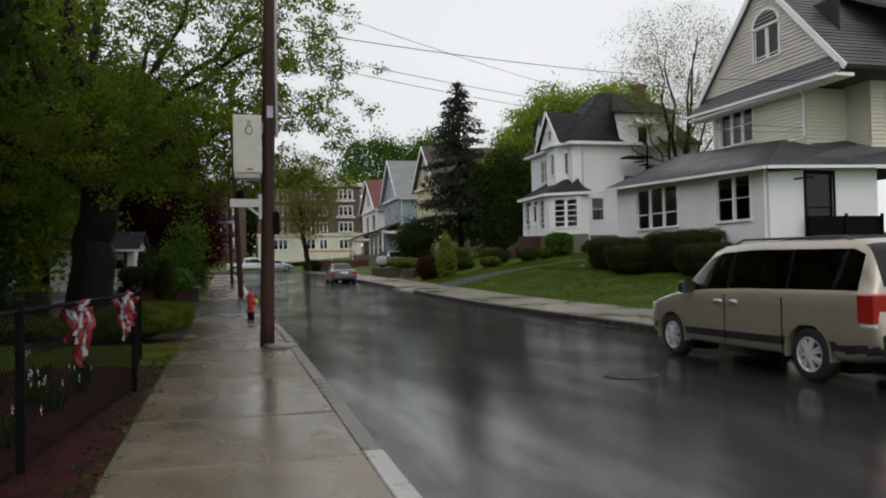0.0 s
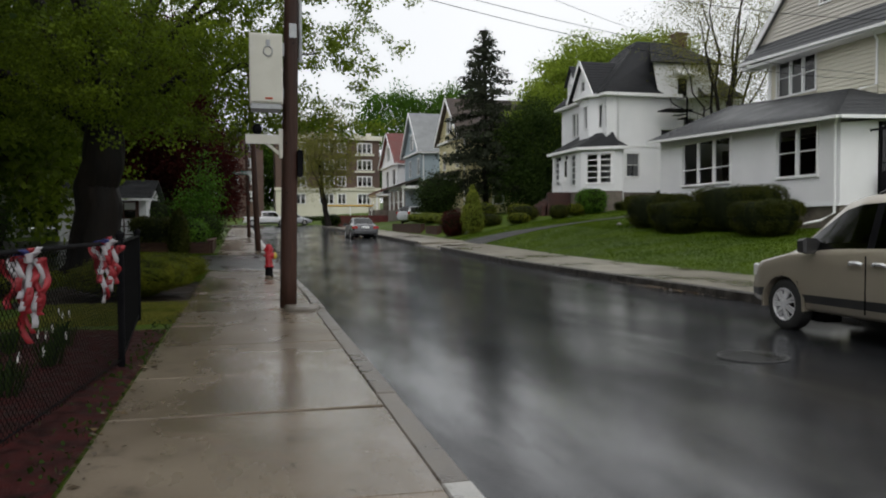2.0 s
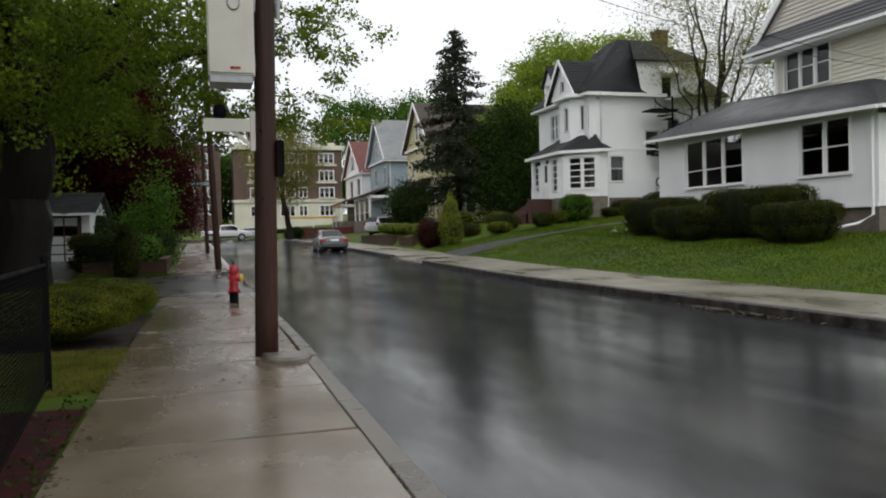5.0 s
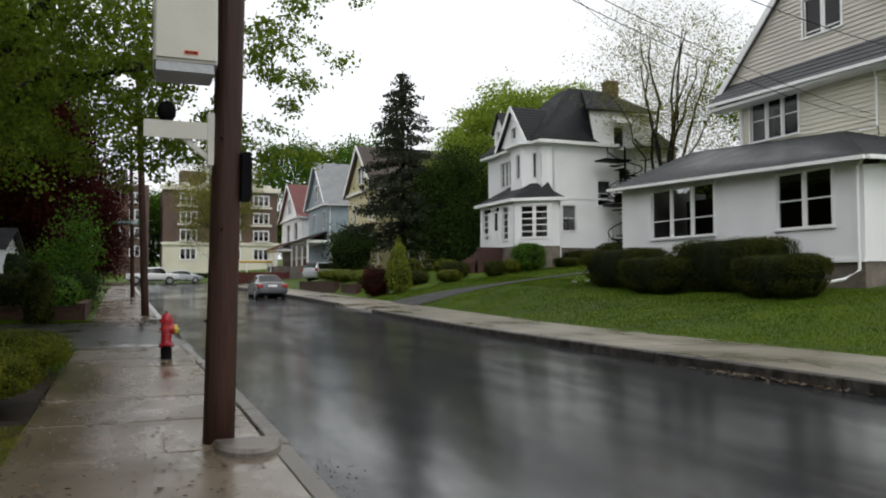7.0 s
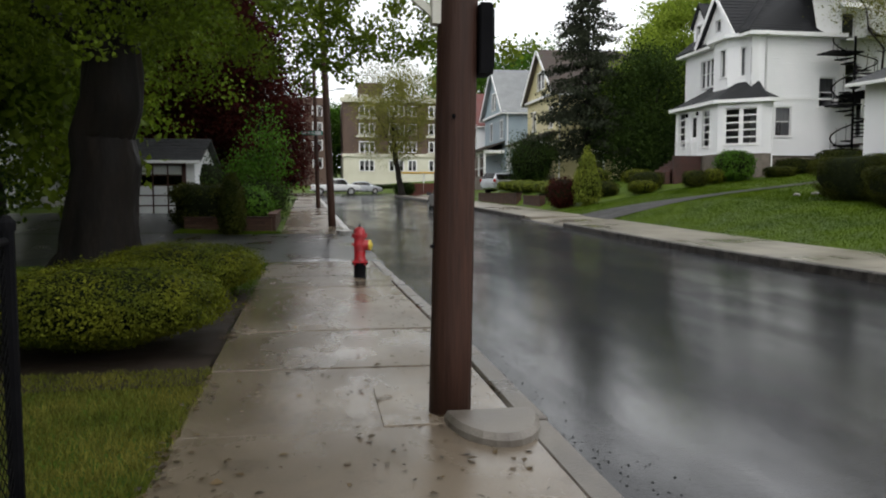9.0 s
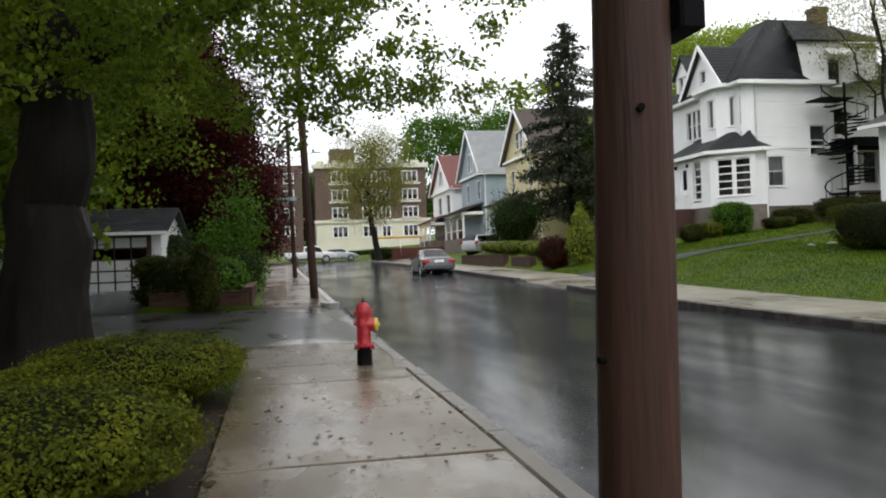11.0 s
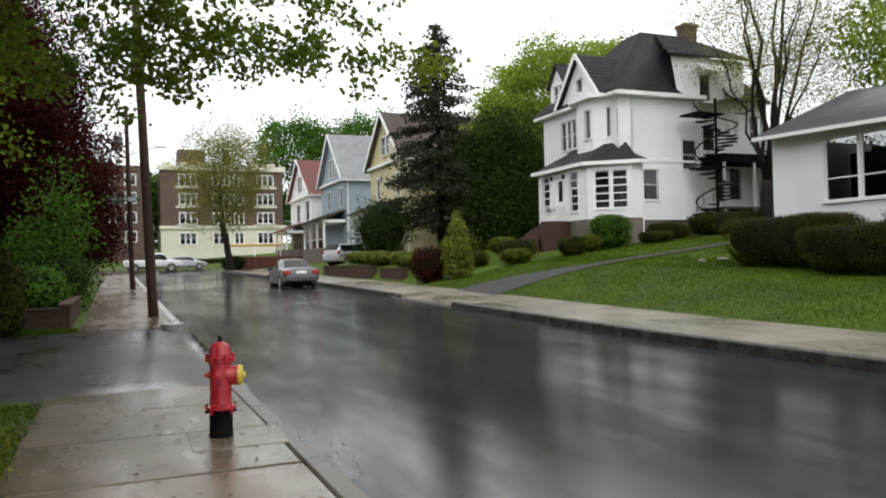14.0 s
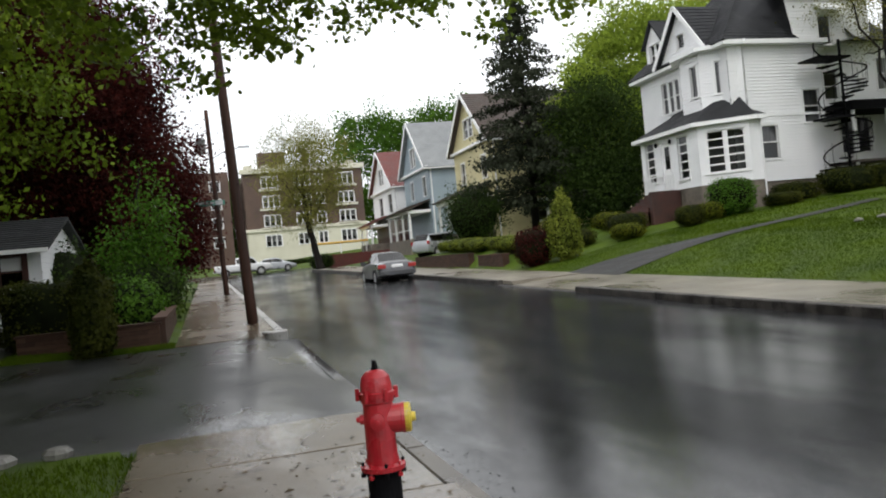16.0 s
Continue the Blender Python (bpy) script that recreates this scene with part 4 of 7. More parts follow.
    for i in range(5):
        u = pp[i + 1] - pp[i]
        ln = u.length
        u.normalize()
        nn = Vector((u.y, -u.x, 0))
        hl = glz.get(i, [])
        clad_wall(hs, pp[i], u, nn, [(0, pz0), (ln, pz0), (ln, pz1), (0, pz1)], hl, SIDING, 0.165)
        for k, h in enumerate(hl):
            if i == 1 and k == 1:
                dr = MB()
                a = pp[i] + u * h[0] - nn * 0.05
                b = pp[i] + u * h[1] - nn * 0.05
                dr.prism([a + Vector((0, 0, h[2])), b + Vector((0, 0, h[2])), b + Vector((0, 0, h[3])), a + Vector((0, 0, h[3]))], -nn * 0.05)
                d = part("door", dr, WHITE, hs, "white front door with a glazed upper half")
                pn = MB()
                c0, c1 = a.lerp(b, 0.25) + nn * 0.01, a.lerp(b, 0.75) + nn * 0.01
                pn.quad(*[q + Vector((0, 0, z)) for q, z in ((c0, 4.9), (c1, 4.9), (c1, 6.1), (c0, 6.1))])
                part("pane", pn, CARGLASS, d)
                kn = MB()
                kn.lathe(((0.0, -0.03), (0.035, -0.02), (0.035, 0.02), (0.0, 0.03)), 8, a.lerp(b, 0.9) + nn * 0.05 + Vector((0, 0, 4.75)))
                part("door_knob", kn, CHROME, d)
            else:
                window(hs, pp[i], u, nn, h, 2 if i == 2 else 1, 5, bar=0.07, trim=0.08)
    for q in ((-1.72, 3.05, 6.3), (-1.72, 4.4, 6.3)):
        lb = MB()
        lb.lathe(((0.03, -0.12), (0.08, -0.08), (0.09, 0.08), (0.03, 0.14)), 8, q)
        part("wall_lantern", lb, BLACK, hs)
    pl = MB()
    pl.rings([[p + Vector((0, 0, z)) for p in pp] for z in (1.3, pz0)])
    part("porch_base", pl, STONE, hs)
    ex = [p + Vector((-0.3 if p.x < 0.2 else 0.2, 0.35 if k < 2 else (-0.1 if k == 2 else -0.35), pz1)) for k, p in enumerate(pp[:5])]
    rf = MB()
    apex = [Vector((0.0, 5.2, 8.05)), Vector((-0.1, 3.6, 8.15)), Vector((0.0, 0.9, 8.15)), Vector((0.5, 0.02, 8.0)), Vector((0.9, 0.02, 7.4))]
    for i in range(4):
        rf.quad(ex[i], ex[i + 1], apex[i + 1], apex[i])
    part("porch_roof", rf, ROOF_D, hs)
    ev = MB()
    for i in range(4):
        ev.beam(ex[i] - Vector((0, 0, 0.1)), ex[i + 1] - Vector((0, 0, 0.1)), 0.16, 0.2)
    part("porch_cornice", ev, WHITE, hs)
    downpipe(hs, [(0.9, -0.88, 6.7), (0.9, -0.88, 2.6)], 0.04)
    # red-brown brick steps and white railing before the door
    for k in range(6):
        st = MB()
        st.box((-2.0 - 0.3 * k - 0.3, 2.9, 1.4), (-1.65 - 0.3 * k, 5.1, 3.66 - 0.19 * k), 0.01)
        part("step", st, BRICK_D, hs)
    sb = MB()
    sb.box((-3.4, 2.55, 1.4), (-1.65, 2.85, 3.7), 0.02)
    part("step_wall", sb, BRICK_D, hs)
    rb = MB()
    rb.beam((-1.75, 2.9, 4.6), (-1.75, 5.9, 4.6), 0.06, 0.06)
    rb.beam((-1.75, 2.9, 3.8), (-1.75, 5.9, 3.8), 0.05, 0.05)
    rail = part("railing", rb, WHITE, hs)
    for k in range(14):
        if not 5 <= k <= 8:
            bb = MB()
            bb.box((-1.77, 2.92 + 0.22 * k, 3.7), (-1.73, 2.96 + 0.22 * k, 4.58))
            part("baluster", bb, WHITE, rail)
    # belt course, eaves and roofs
    strip(hs, (1.2, -0.03, 6.95), (D, -0.03, 6.95), 0.08, 0.12, WHITE, "belt_course")
    ez = 10.72
    cor = MB()
    cor.box((-0.5, -0.5, ez - 0.22), (D + 0.2, W + 0.5, ez))
    cor.box((D, 0.85, ez), (11.8, W + 0.5, ez + 0.22))
    cor.prism([(-0.2, 4.3, ez - 0.2), (-1.15, 3.2, ez - 0.2), (-1.15, 1.0, ez - 0.2), (0.7, -0.62, ez - 0.2)], (0, 0, 0.198))
    part("cornice", cor, WHITE, hs)
    c = [Vector((-0.55, -0.55, ez)), Vector((11.9, -0.55, ez)), Vector((11.9, W + 0.55, ez)), Vector((-0.55, W + 0.55, ez))]
    t = [Vector((4.2, 3.4, 15.35)), Vector((7.2, 3.4, 15.35)), Vector((7.2, 4.9, 15.35)), Vector((4.2, 4.9, 15.35))]
    c[1], c[2] = Vector((11.9, 0.8, ez + 0.2)), Vector((11.9, W + 0.55, ez + 0.2))
    for i in range(4):
        j = (i + 1) % 4
        roof_slab(hs, (c[i], c[j], t[j], t[i]), 0.12, ROOF_D, courses=0.3)
    # cross gable to the street
    gp = [(1.0, ez), (5.3, ez), (3.15, 13.35)]
    gho = [(2.85, 3.5, 11.3, 12.05)]
    clad_wall(hs, Vector((-0.35, 0, 0)), YU, WEST, gp, gho, SIDING, 0.165)
    window(hs, Vector((-0.35, 0, 0)), YU, WEST, gho[0], 1, (0.98,), trim=0.07)
    for y in (0.75, 5.55):
        a, b = Vector((-0.65, y, ez - 0.02)), Vector((-0.65, 3.15, 13.55))
        roof_slab(hs, (a, Vector((3.5, y, ez + 0.3)), Vector((4.5, 3.15, 13.55)), b), 0.1, ROOF_D, courses=0.3)
        strip(hs, a + Vector((-0.04, 0, -0.06)), b + Vector((-0.04, 0, -0.06)), 0.06, 0.22, WHITE, "bargeboard")
    # second, smaller street dormer
    dp = [(5.7, ez + 0.2), (7.5, ez + 0.2), (7.5, 12.6), (6.6, 13.75), (5.7, 12.6)]
    dh = [(6.1, 7.1, 11.3, 12.5)]
    clad_wall(hs, Vector((0.25, 0, 0)), YU, WEST, dp, dh, SIDING, 0.165)
    window(hs, Vector((0.25, 0, 0)), YU, WEST, dh[0], 2, (0.5,), trim=0.07)
    for y in (5.5, 7.7):
        roof_slab(hs, (Vector((0, y, 12.4)), Vector((3.5, y, 12.4)), Vector((4, 6.6, 13.9)), Vector((0, 6.6, 13.9))), 0.08, ROOF_D)
    # south dormer with its little door canopy, at the head of the spiral stair
    clad_wall(hs, Vector((3.6, -0.1, 0)), XU, SOUTH, [(0.4, 11.0), (1.9, 10.4), (5.3, 10.9), (5.3, 13.0), (0, 13.0)], [(2.0, 2.85, 10.4, 12.0)], SIDING, 0.165)
    window(hs, Vector((3.6, -0.1, 0)), XU, SOUTH, (2.0, 2.85, 10.4, 12.0), 1, (0.98,), sill=False)
    roof_slab(hs, (Vector((3.3, -0.45, 13.0)), Vector((9.3, -0.45, 13.05)), Vector((7.2, 3.3, 15.3)), Vector((5.2, 3.3, 15.3))), 0.1, ROOF_D, courses=0.3)
    cn = MB()
    cn.prism([(5.2, -0.95, 12.05), (7.1, -0.95, 12.05), (6.9, -0.1, 12.6), (5.4, -0.1, 12.6)], (0, 0, 0.08))
    part("canopy", cn, WHITE, hs, "white door canopy")
    roof_slab(hs, (Vector((7.3, -0.6, 10.75)), Vector((9.9, 0.6, 10.75)), Vector((9.7, 1.4, 11.5)), Vector((7.3, 0.0, 11.5))), 0.08, ROOF_D)
    # chimney
    ch = MB()
    ch.box((7.4, 3.1, 13.0), (8.3, 3.95, 15.9), 0.02)
    ch.box((7.33, 3.03, 15.9), (8.37, 4.02, 16.15), 0.03)
    part("chimney", ch, BRICK_D, hs, "dark brick chimney")
    return hs


def spiral_stair(at, z0, z1, r=1.15):
    """Black iron spiral stair on one post, with three landings."""
    st = thing("spiral_stair", (at[0], at[1], z0), "black iron spiral fire stair with round landings", "stair")
    mb = MB()
    mb.tube([(0, 0, 0), (0, 0, z1 - z0 + 1.0)], 0.07, 10)
    part("post", mb, BLACK, st)
    n = 30
    dz = (z1 - z0) / n
    for i in range(n):
        a0 = i * radians(29)
        a1 = a0 + radians(30)
        z = dz * (i + 1)
        tr = MB()
        tr.prism([(0, 0, z), (r * math.cos(a0), r * math.sin(a0), z), (r * math.cos(a1), r * math.sin(a1), z)], (0, 0, 0.06))
        part("tread", tr, BLACK, st)
    rl = MB()
    k = 90
    hl = [(r * math.cos(radians(29) * n * i / k), r * math.sin(radians(29) * n * i / k), dz * n * i / k + 0.95) for i in range(k + 1)]
    rl.tube(hl, 0.04, 5)
    part("handrail", rl, BLACK, st)
    bl = MB()
    for i in range(n):
        a = i * radians(29) + radians(14)
        bl.tube([(r * math.cos(a), r * math.sin(a), dz * (i + 1)), (r * math.cos(a), r * math.sin(a), dz * (i + 1.5) + 0.93)], 0.016, 4)
    part("balusters", bl, BLACK, st)
    for z, w in ((z1 - z0, 1.9), ((z1 - z0) * 0.57, 1.3), ((z1 - z0) * 0.2, 1.2)):
        pl = MB()
        pl.box((-w, -0.6, z - 0.03), (0.1, 0.75, z + 0.06))
        part("landing", pl, BLACK, st)
    return st


def gabled_house(name, label, at, W, D, ze, zp, zb, wall, gable, roof, eave=0.4, holes=(), ghole=None, skirt=None, seed=1):
    """A house whose gable faces the street; at its near front corner; W along the street, D deep. Heights are absolute."""
    hs = thing(name, (at[0], at[1], 0.1), label, "house")
    o = Vector((0, 0, 0))
    clad_wall(hs, o, YU, WEST, [(0, zb), (W, zb), (W, ze), (0, ze)], list(holes), wall, 0.16)
    for h in holes:
        window(hs, o, YU, WEST, h, 1, (0.5,), trim=0.12, curtain=0.5)
    sw = [(D * 0.25, D * 0.25 + 1, zb + 1, zb + 2.6), (D * 0.6, D * 0.6 + 1, ze - 2.3, ze - 0.7)]
    clad_wall(hs, o, XU, SOUTH, [(0, zb), (D, zb), (D, ze), (0, ze)], sw, wall, 0.16)
    for h in sw:
        window(hs, o, XU, SOUTH, h, 1, (0.5,), trim=0.12)
    clad_wall(hs, Vector((0, W, 0)), XU, NORTH, [(0, zb), (D, zb), (D, ze), (0, ze)], [], wall, 0.16)
    clad_wall(hs, Vector((D, 0, 0)), YU, EAST, [(0, zb), (W, zb), (W, ze), (0, ze)], [], wall, 0.16)
    gl = [ghole] if ghole else []
    clad_wall(hs, Vector((-0.1, 0, 0)), YU, WEST, [(-0.2, ze), (W + 0.2, ze), (W / 2, zp - 0.15)], gl, gable, 0.16)
    if ghole:
        window(hs, Vector((-0.1, 0, 0)), YU, WEST, ghole, 2, (0.5,), trim=0.12)
    plinth(hs, 0.05, D - 0.05, 0.05, W - 0.05, zb - 2.0, zb, STONE)
    for y in (-eave, W + eave):
        a, b = Vector((-0.55, y, ze - 0.1)), Vector((-0.55, W / 2, zp + 0.1))
        bk = Vector((D + 1.0, 0, 0))
        roof_slab(hs, (a, a + bk, b + bk, b), 0.16, roof, courses=0.32)
        strip(hs, a + Vector((-0.04, 0, -0.08)), b + Vector((-0.04, 0, -0.08)), 0.06, 0.3, WHITE, "bargeboard")
        gutter(hs, a + Vector((0, -0.05 if y < 0 else 0.05, -0.12)), a + bk + Vector((0, -0.05 if y < 0 else 0.05, -0.12)))
    strip(hs, (-0.2, -0.3, ze - 0.05), (-0.2, W + 0.3, ze - 0.05), 0.3, 0.22, WHITE, "cornice")
    # lining added so the windows look into painted darkness
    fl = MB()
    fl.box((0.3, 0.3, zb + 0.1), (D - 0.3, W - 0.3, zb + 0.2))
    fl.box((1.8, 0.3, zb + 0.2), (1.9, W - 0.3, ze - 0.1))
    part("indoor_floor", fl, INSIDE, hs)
    downpipe(hs, [(0.2, -0.12, ze - 0.2), (0.2, -0.12, zb)], 0.06)
    return hs


def porch(hs, x0, y0, y1, zf, zt, roof, posts):
    """A front porch with posts, rail and its own small roof, in the house's own measures."""
    pb = MB()
    pb.box((x0, y0, zf - 1.6), (0, y1, zf))
    part("porch_floor", pb, STONE, hs)
    for y in posts:
        ps = MB()
        ps.box((x0 + 0.1, y - 0.1, zf), (x0 + 0.3, y + 0.1, zt), 0.015)
        part("porch_post", ps, WHITE, hs)
    bm_ = MB()
    bm_.box((x0, y0, zt), (0.0, y1, zt + 0.3))
    part("porch_beam", bm_, WHITE, hs)
    roof_slab(hs, (Vector((x0 - 0.3, y0 - 0.3, zt + 0.3)), Vector((x0 - 0.3, y1 + 0.3, zt + 0.3)), Vector((0, y1, zt + 1.3)), Vector((0, y0, zt + 1.3))), 0.1, roof, name="porch_roof", courses=0.25)
    rl = MB()
    rl.beam((x0 + 0.2, y0, zf + 0.9), (x0 + 0.2, y1, zf + 0.9), 0.07, 0.07)
    part("porch_rail", rl, WHITE, hs)


def apartment():
    at = (4.2, 150.0, 0)
    hs = thing("apartment_building", at, "four-storey brown brick apartment block with a cream ground floor", "building")
    o = Vector((0, 0, 0))
    W, zb, zm, zt = 19.6, 2.3, 8.0, 18.1
    cols = (2.9, 8.2, 11.6, 15.4)
    gh = [(c, c + (2.5 if c != 11.6 else 1.4), 5.4, 7.2) for c in cols]
    clad_wall(hs, o, XU, SOUTH, [(0, zb), (W, zb), (W, zm), (0, zm)], gh, CREAMSTONE, 8.0, 0.0)
    uh = [(c, c + (2.6 if c != 11.6 else 1.4), z, z + 1.75) for c in cols for z in (8.75, 11.9, 15.1)]
    clad_wall(hs, o, XU, SOUTH, [(0, zm), (W, zm), (W, zt - 0.6), (0, zt - 0.6)], uh, BRICK_A, 0.3, 0.01)
    for h in gh + uh:
        window(hs, o, XU, SOUTH, h, 3 if h[1] - h[0] > 2 else 2, (0.5,), trim=0.14, curtain=0.4)
    for z in (8.75, 11.9, 15.1):
        for c in (2.9, 15.4):
            bb = MB()
            bb.box((c - 0.6, -0.3, z - 0.55), (c + 3.2, -0.02, z - 0.2), 0.03)
            part("balcony_sill", bb, CREAMSTONE, hs)
    for z, h, d in ((zm - 0.1, 0.5, 0.3), (zt - 0.6, 0.8, 0.5)):
        cb = MB()
        cb.box((-d, -d, z), (W + d, -0.02, z + h), 0.05)
        part("cornice", cb, CREAMSTONE, hs)
    for k in range(7):
        pb = MB()
        pb.box((0.2 + k * 2.8, -0.2, zt + 0.2), (1.6 + k * 2.8, 0.1, zt + 0.75), 0.04)
        part("parapet_block", pb, CREAMSTONE, hs)
    clad_wall(hs, o, YU, WEST, [(0, zb), (16, zb), (16, zm), (0, zm)], [], CREAMSTONE, 8.0, 0.0)
    clad_wall(hs, o, YU, WEST, [(0, zm), (16, zm), (16, zt), (0, zt)], [(3, 4.4, z, z + 1.7) for z in (8.75, 11.9, 15.1)], BRICK_A, 0.3, 0.01)
    clad_wall(hs, Vector((W, 0, 0)), YU, EAST, [(0, zb), (16, zb), (16, zt), (0, zt)], [], BRICK_A, 0.3, 0.01)
    rf = MB()
    rf.box((0.1, 0.1, zt - 0.3), (W - 0.1, 16, zt))
    part("roof", rf, ROOF_M, hs)
    tw = MB()
    tw.box((2.8, 2, zt), (7.2, 6, 21.2), 0.04)
    tw.box((10.2, 3, zt), (11.2, 4, 21.6), 0.04)
    part("roof_house", tw, BRICK_A, hs)
    fl = MB()
    fl.box((0.3, 2.2, zb), (W - 0.3, 2.4, zt - 0.4))
    part("indoor_wall", fl, INSIDE, hs)
    # lower neighbour further along
    nb = thing("apartment_building", (-8.5, 154, 0), "brown brick block beyond the crossing", "building")
    nh = [(1.0 + 3.2 * k, 2.6 + 3.2 * k, z, z + 1.7) for k in range(3) for z in (6, 9.2, 12.4, 15.4)]
    clad_wall(nb, o, XU, SOUTH, [(0, 2), (10.5, 2), (10.5, 18.6), (0, 18.6)], nh, BRICK_A, 0.3, 0.01)
    for h in nh:
        window(nb, o, XU, SOUTH, h, 2, (0.5,), trim=0.12, curtain=0.4)
    b2 = MB()
    b2.box((0.1, 0.5, 2), (10.4, 14, 18.4))
    part("body", b2, BRICK_A, nb)
    return hs


big_house()
white_house()
spiral_stair((30.3, 52.15), 2.6, 9.5)
dk = thing("back_deck", (32.0, 53.2, 0), "black roofed back deck beside the spiral stair", "deck")
mb = MB()
mb.box((-0.9, -0.7, 7.0), (4.0, 1.4, 7.5), 0.03)
part("deck_roof", mb, BLACK, dk)
for x in (-0.7, 1.5, 3.8):
    mb = MB()
    mb.box((x - 0.07, -0.6, 2.4), (x + 0.07, -0.46, 7.0))
    part("deck_post", mb, WHITE, dk)
mb = MB()
mb.box((-0.9, -0.7, 4.3), (4.0, 1.3, 4.42))
part("deck_floor", mb, WOODP, dk)
yh = gabled_house("house", "pale yellow gabled house with a brown roof behind a spruce", (20.2, 76.4, 0), 9.4, 13, 10.1, 14.45, 2.4, YELLOW, YELLOW, ROOF_B,
                  holes=[(1.2, 2.2, 7.2, 9.0), (6.6, 7.6, 7.2, 9.0), (3.8, 5.0, 3.4, 5.4)], ghole=(3.5, 5.7, 10.9, 12.4))
porch(yh, -2.2, 0.4, 9.0, 3.0, 5.6, ROOF_B, (0.6, 3.2, 6.0, 8.7))
bh = gabled_house("house", "blue-grey gabled house with a pale grey roof", (19.7, 93.0, 0), 10.2, 12, 10.15, 15.25, 2.4, BLUE, BLUE, ROOF_G,
                  holes=[(1.2, 2.3, 7.4, 9.3), (6.2, 7.3, 7.4, 9.3)], ghole=(4.1, 6.1, 10.7, 12.6))
porch(bh, -2.4, 0.2, 9.8, 3.2, 5.7, ROOF_B, (0.4, 3.4, 6.6, 9.6))
rh = gabled_house("house", "white gabled house with a red roof and brick base", (19.1, 105.4, 0), 12.9, 12, 9.7, 14.3, 6.1, SIDING, SIDING, ROOF_R,
                  holes=[(1.8, 3.8, 6.8, 9.0), (7.1, 9.1, 6.8, 9.0)], ghole=(5.3, 7.6, 10.4, 12.3))
mb = MB()
mb.box((0.1, 0.1, 1.6), (11.8, 12.8, 6.1))
part("brick_base", mb, BRICK_D, rh)
porch(rh, -2.2, 5.4, 12.5, 3.4, 5.4, ROOF_R, (5.6, 8.9, 12.2))
apartment()


# garage
def garage():
    z0 = 0.6
    g = thing("garage", (-9.6, 45.2, 0), "white clapboard garage with a dark roof and panelled door", "garage")
    o = Vector((0, 0, 0))
    W, D, ze = 4.2, 6.0, 3.0
    dh = (1.3, 3.7, z0, 2.72)
    clad_wall(g, o, XU, SOUTH, [(0, z0 - 0.2), (W, z0 - 0.2), (W, ze), (0, ze)], [dh], SIDING, 0.15, 0.02)
    clad_wall(g, Vector((W, 0, 0)), YU, EAST, [(0, z0 - 0.2), (D, z0 - 0.2), (D, ze), (D / 2, 3.85), (0, ze)], [], SIDING, 0.15, 0.02)
    clad_wall(g, o, YU, WEST, [(0, z0 - 0.2), (D, z0 - 0.2), (D, ze), (D / 2, 3.85), (0, ze)], [], SIDING, 0.15, 0.02)
    clad_wall(g, Vector((0, D, 0)), XU, NORTH, [(0, z0 - 0.2), (W, z0 - 0.2), (W, ze), (0, ze)], [], SIDING, 0.15, 0.02)
    roof_slab(g, (Vector((-0.35, -0.45, ze - 0.08)), Vector((W + 0.3, -0.45, ze - 0.08)), Vector((W + 0.3, D / 2, 4.0)), Vector((-0.35, D / 2, 4.0))), 0.1, ROOF_D, courses=0.25)
    roof_slab(g, (Vector((-0.35, D + 0.45, ze - 0.08)), Vector((W + 0.3, D + 0.45, ze - 0.08)), Vector((W + 0.3, D / 2, 4.0)), Vector((-0.35, D / 2, 4.0))), 0.1, ROOF_D, courses=0.25)
    gutter(g, (-0.35, -0.5, ze - 0.16), (W + 0.3, -0.5, ze - 0.16))
    fr = MB()
    fr.box((dh[0] - 0.16, -0.06, z0), (dh[0], -0.02, dh[3] + 0.14))
    fr.box((dh[1], -0.06, z0), (dh[1] + 0.16, -0.02, dh[3] + 0.14))
    fr.box((dh[0], -0.062, dh[3]), (dh[1], -0.022, dh[3] + 0.14))
    part("door_frame", fr, MAROON, g)
    bk = MB()
    bk.box((dh[0], 0.09, z0), (dh[1], 0.13, dh[3]))
    dr = part("door", bk, MAROON, g, "sectional garage door of white panels in dark frames")
    nw, nh = 4, 5
    cw, chh = (dh[1] - dh[0]) / nw, (dh[3] - z0) / nh
    for r in range(nh):
        for c in range(nw):
            x0, zz = dh[0] + c * cw, z0 + r * chh
            pm = MB()
            pm.box((x0 + 0.035, 0.06, zz + 0.03), (x0 + cw - 0.035, 0.087, zz + chh - 0.03))
            part("pane" if r == 3 else "panel", pm, CARGLASS if r == 3 else PANEL, dr)
    return g


garage()

# house far off on the near side of the street, among trees
lh = thing("house", (-24, 56, 0), "white house half hidden by trees", "house")
lho = Vector((0, 0, 0))
lhh = [(1.5, 2.6, 2.0, 3.8), (5.0, 6.1, 2.0, 3.8), (1.5, 2.6, 5.0, 6.6), (5.0, 6.1, 5.0, 6.6)]
clad_wall(lh, lho, XU, SOUTH, [(0, 0.2), (8, 0.2), (8, 7.2), (0, 7.2)], lhh, SIDING, 0.16)
for h in lhh:
    window(lh, lho, XU, SOUTH, h, 1, (0.5,), trim=0.12, curtain=0.4)
clad_wall(lh, Vector((8, 0, 0)), YU, EAST, [(0, 0.2), (9, 0.2), (9, 7.2), (4.5, 10.6), (0, 7.2)], [], SIDING, 0.16)
for y0, y1 in ((-0.5, 4.5), (9.5, 4.5)):
    roof_slab(lh, (Vector((-0.4, y0, 7.1)), Vector((8.4, y0, 7.1)), Vector((8.4, y1, 10.8)), Vector((-0.4, y1, 10.8))), 0.12, ROOF_M, courses=0.3)
mb = MB()
mb.box((0.2, 1.5, 0.3), (7.8, 1.6, 7.0))
part("indoor_wall", mb, INSIDE, lh)

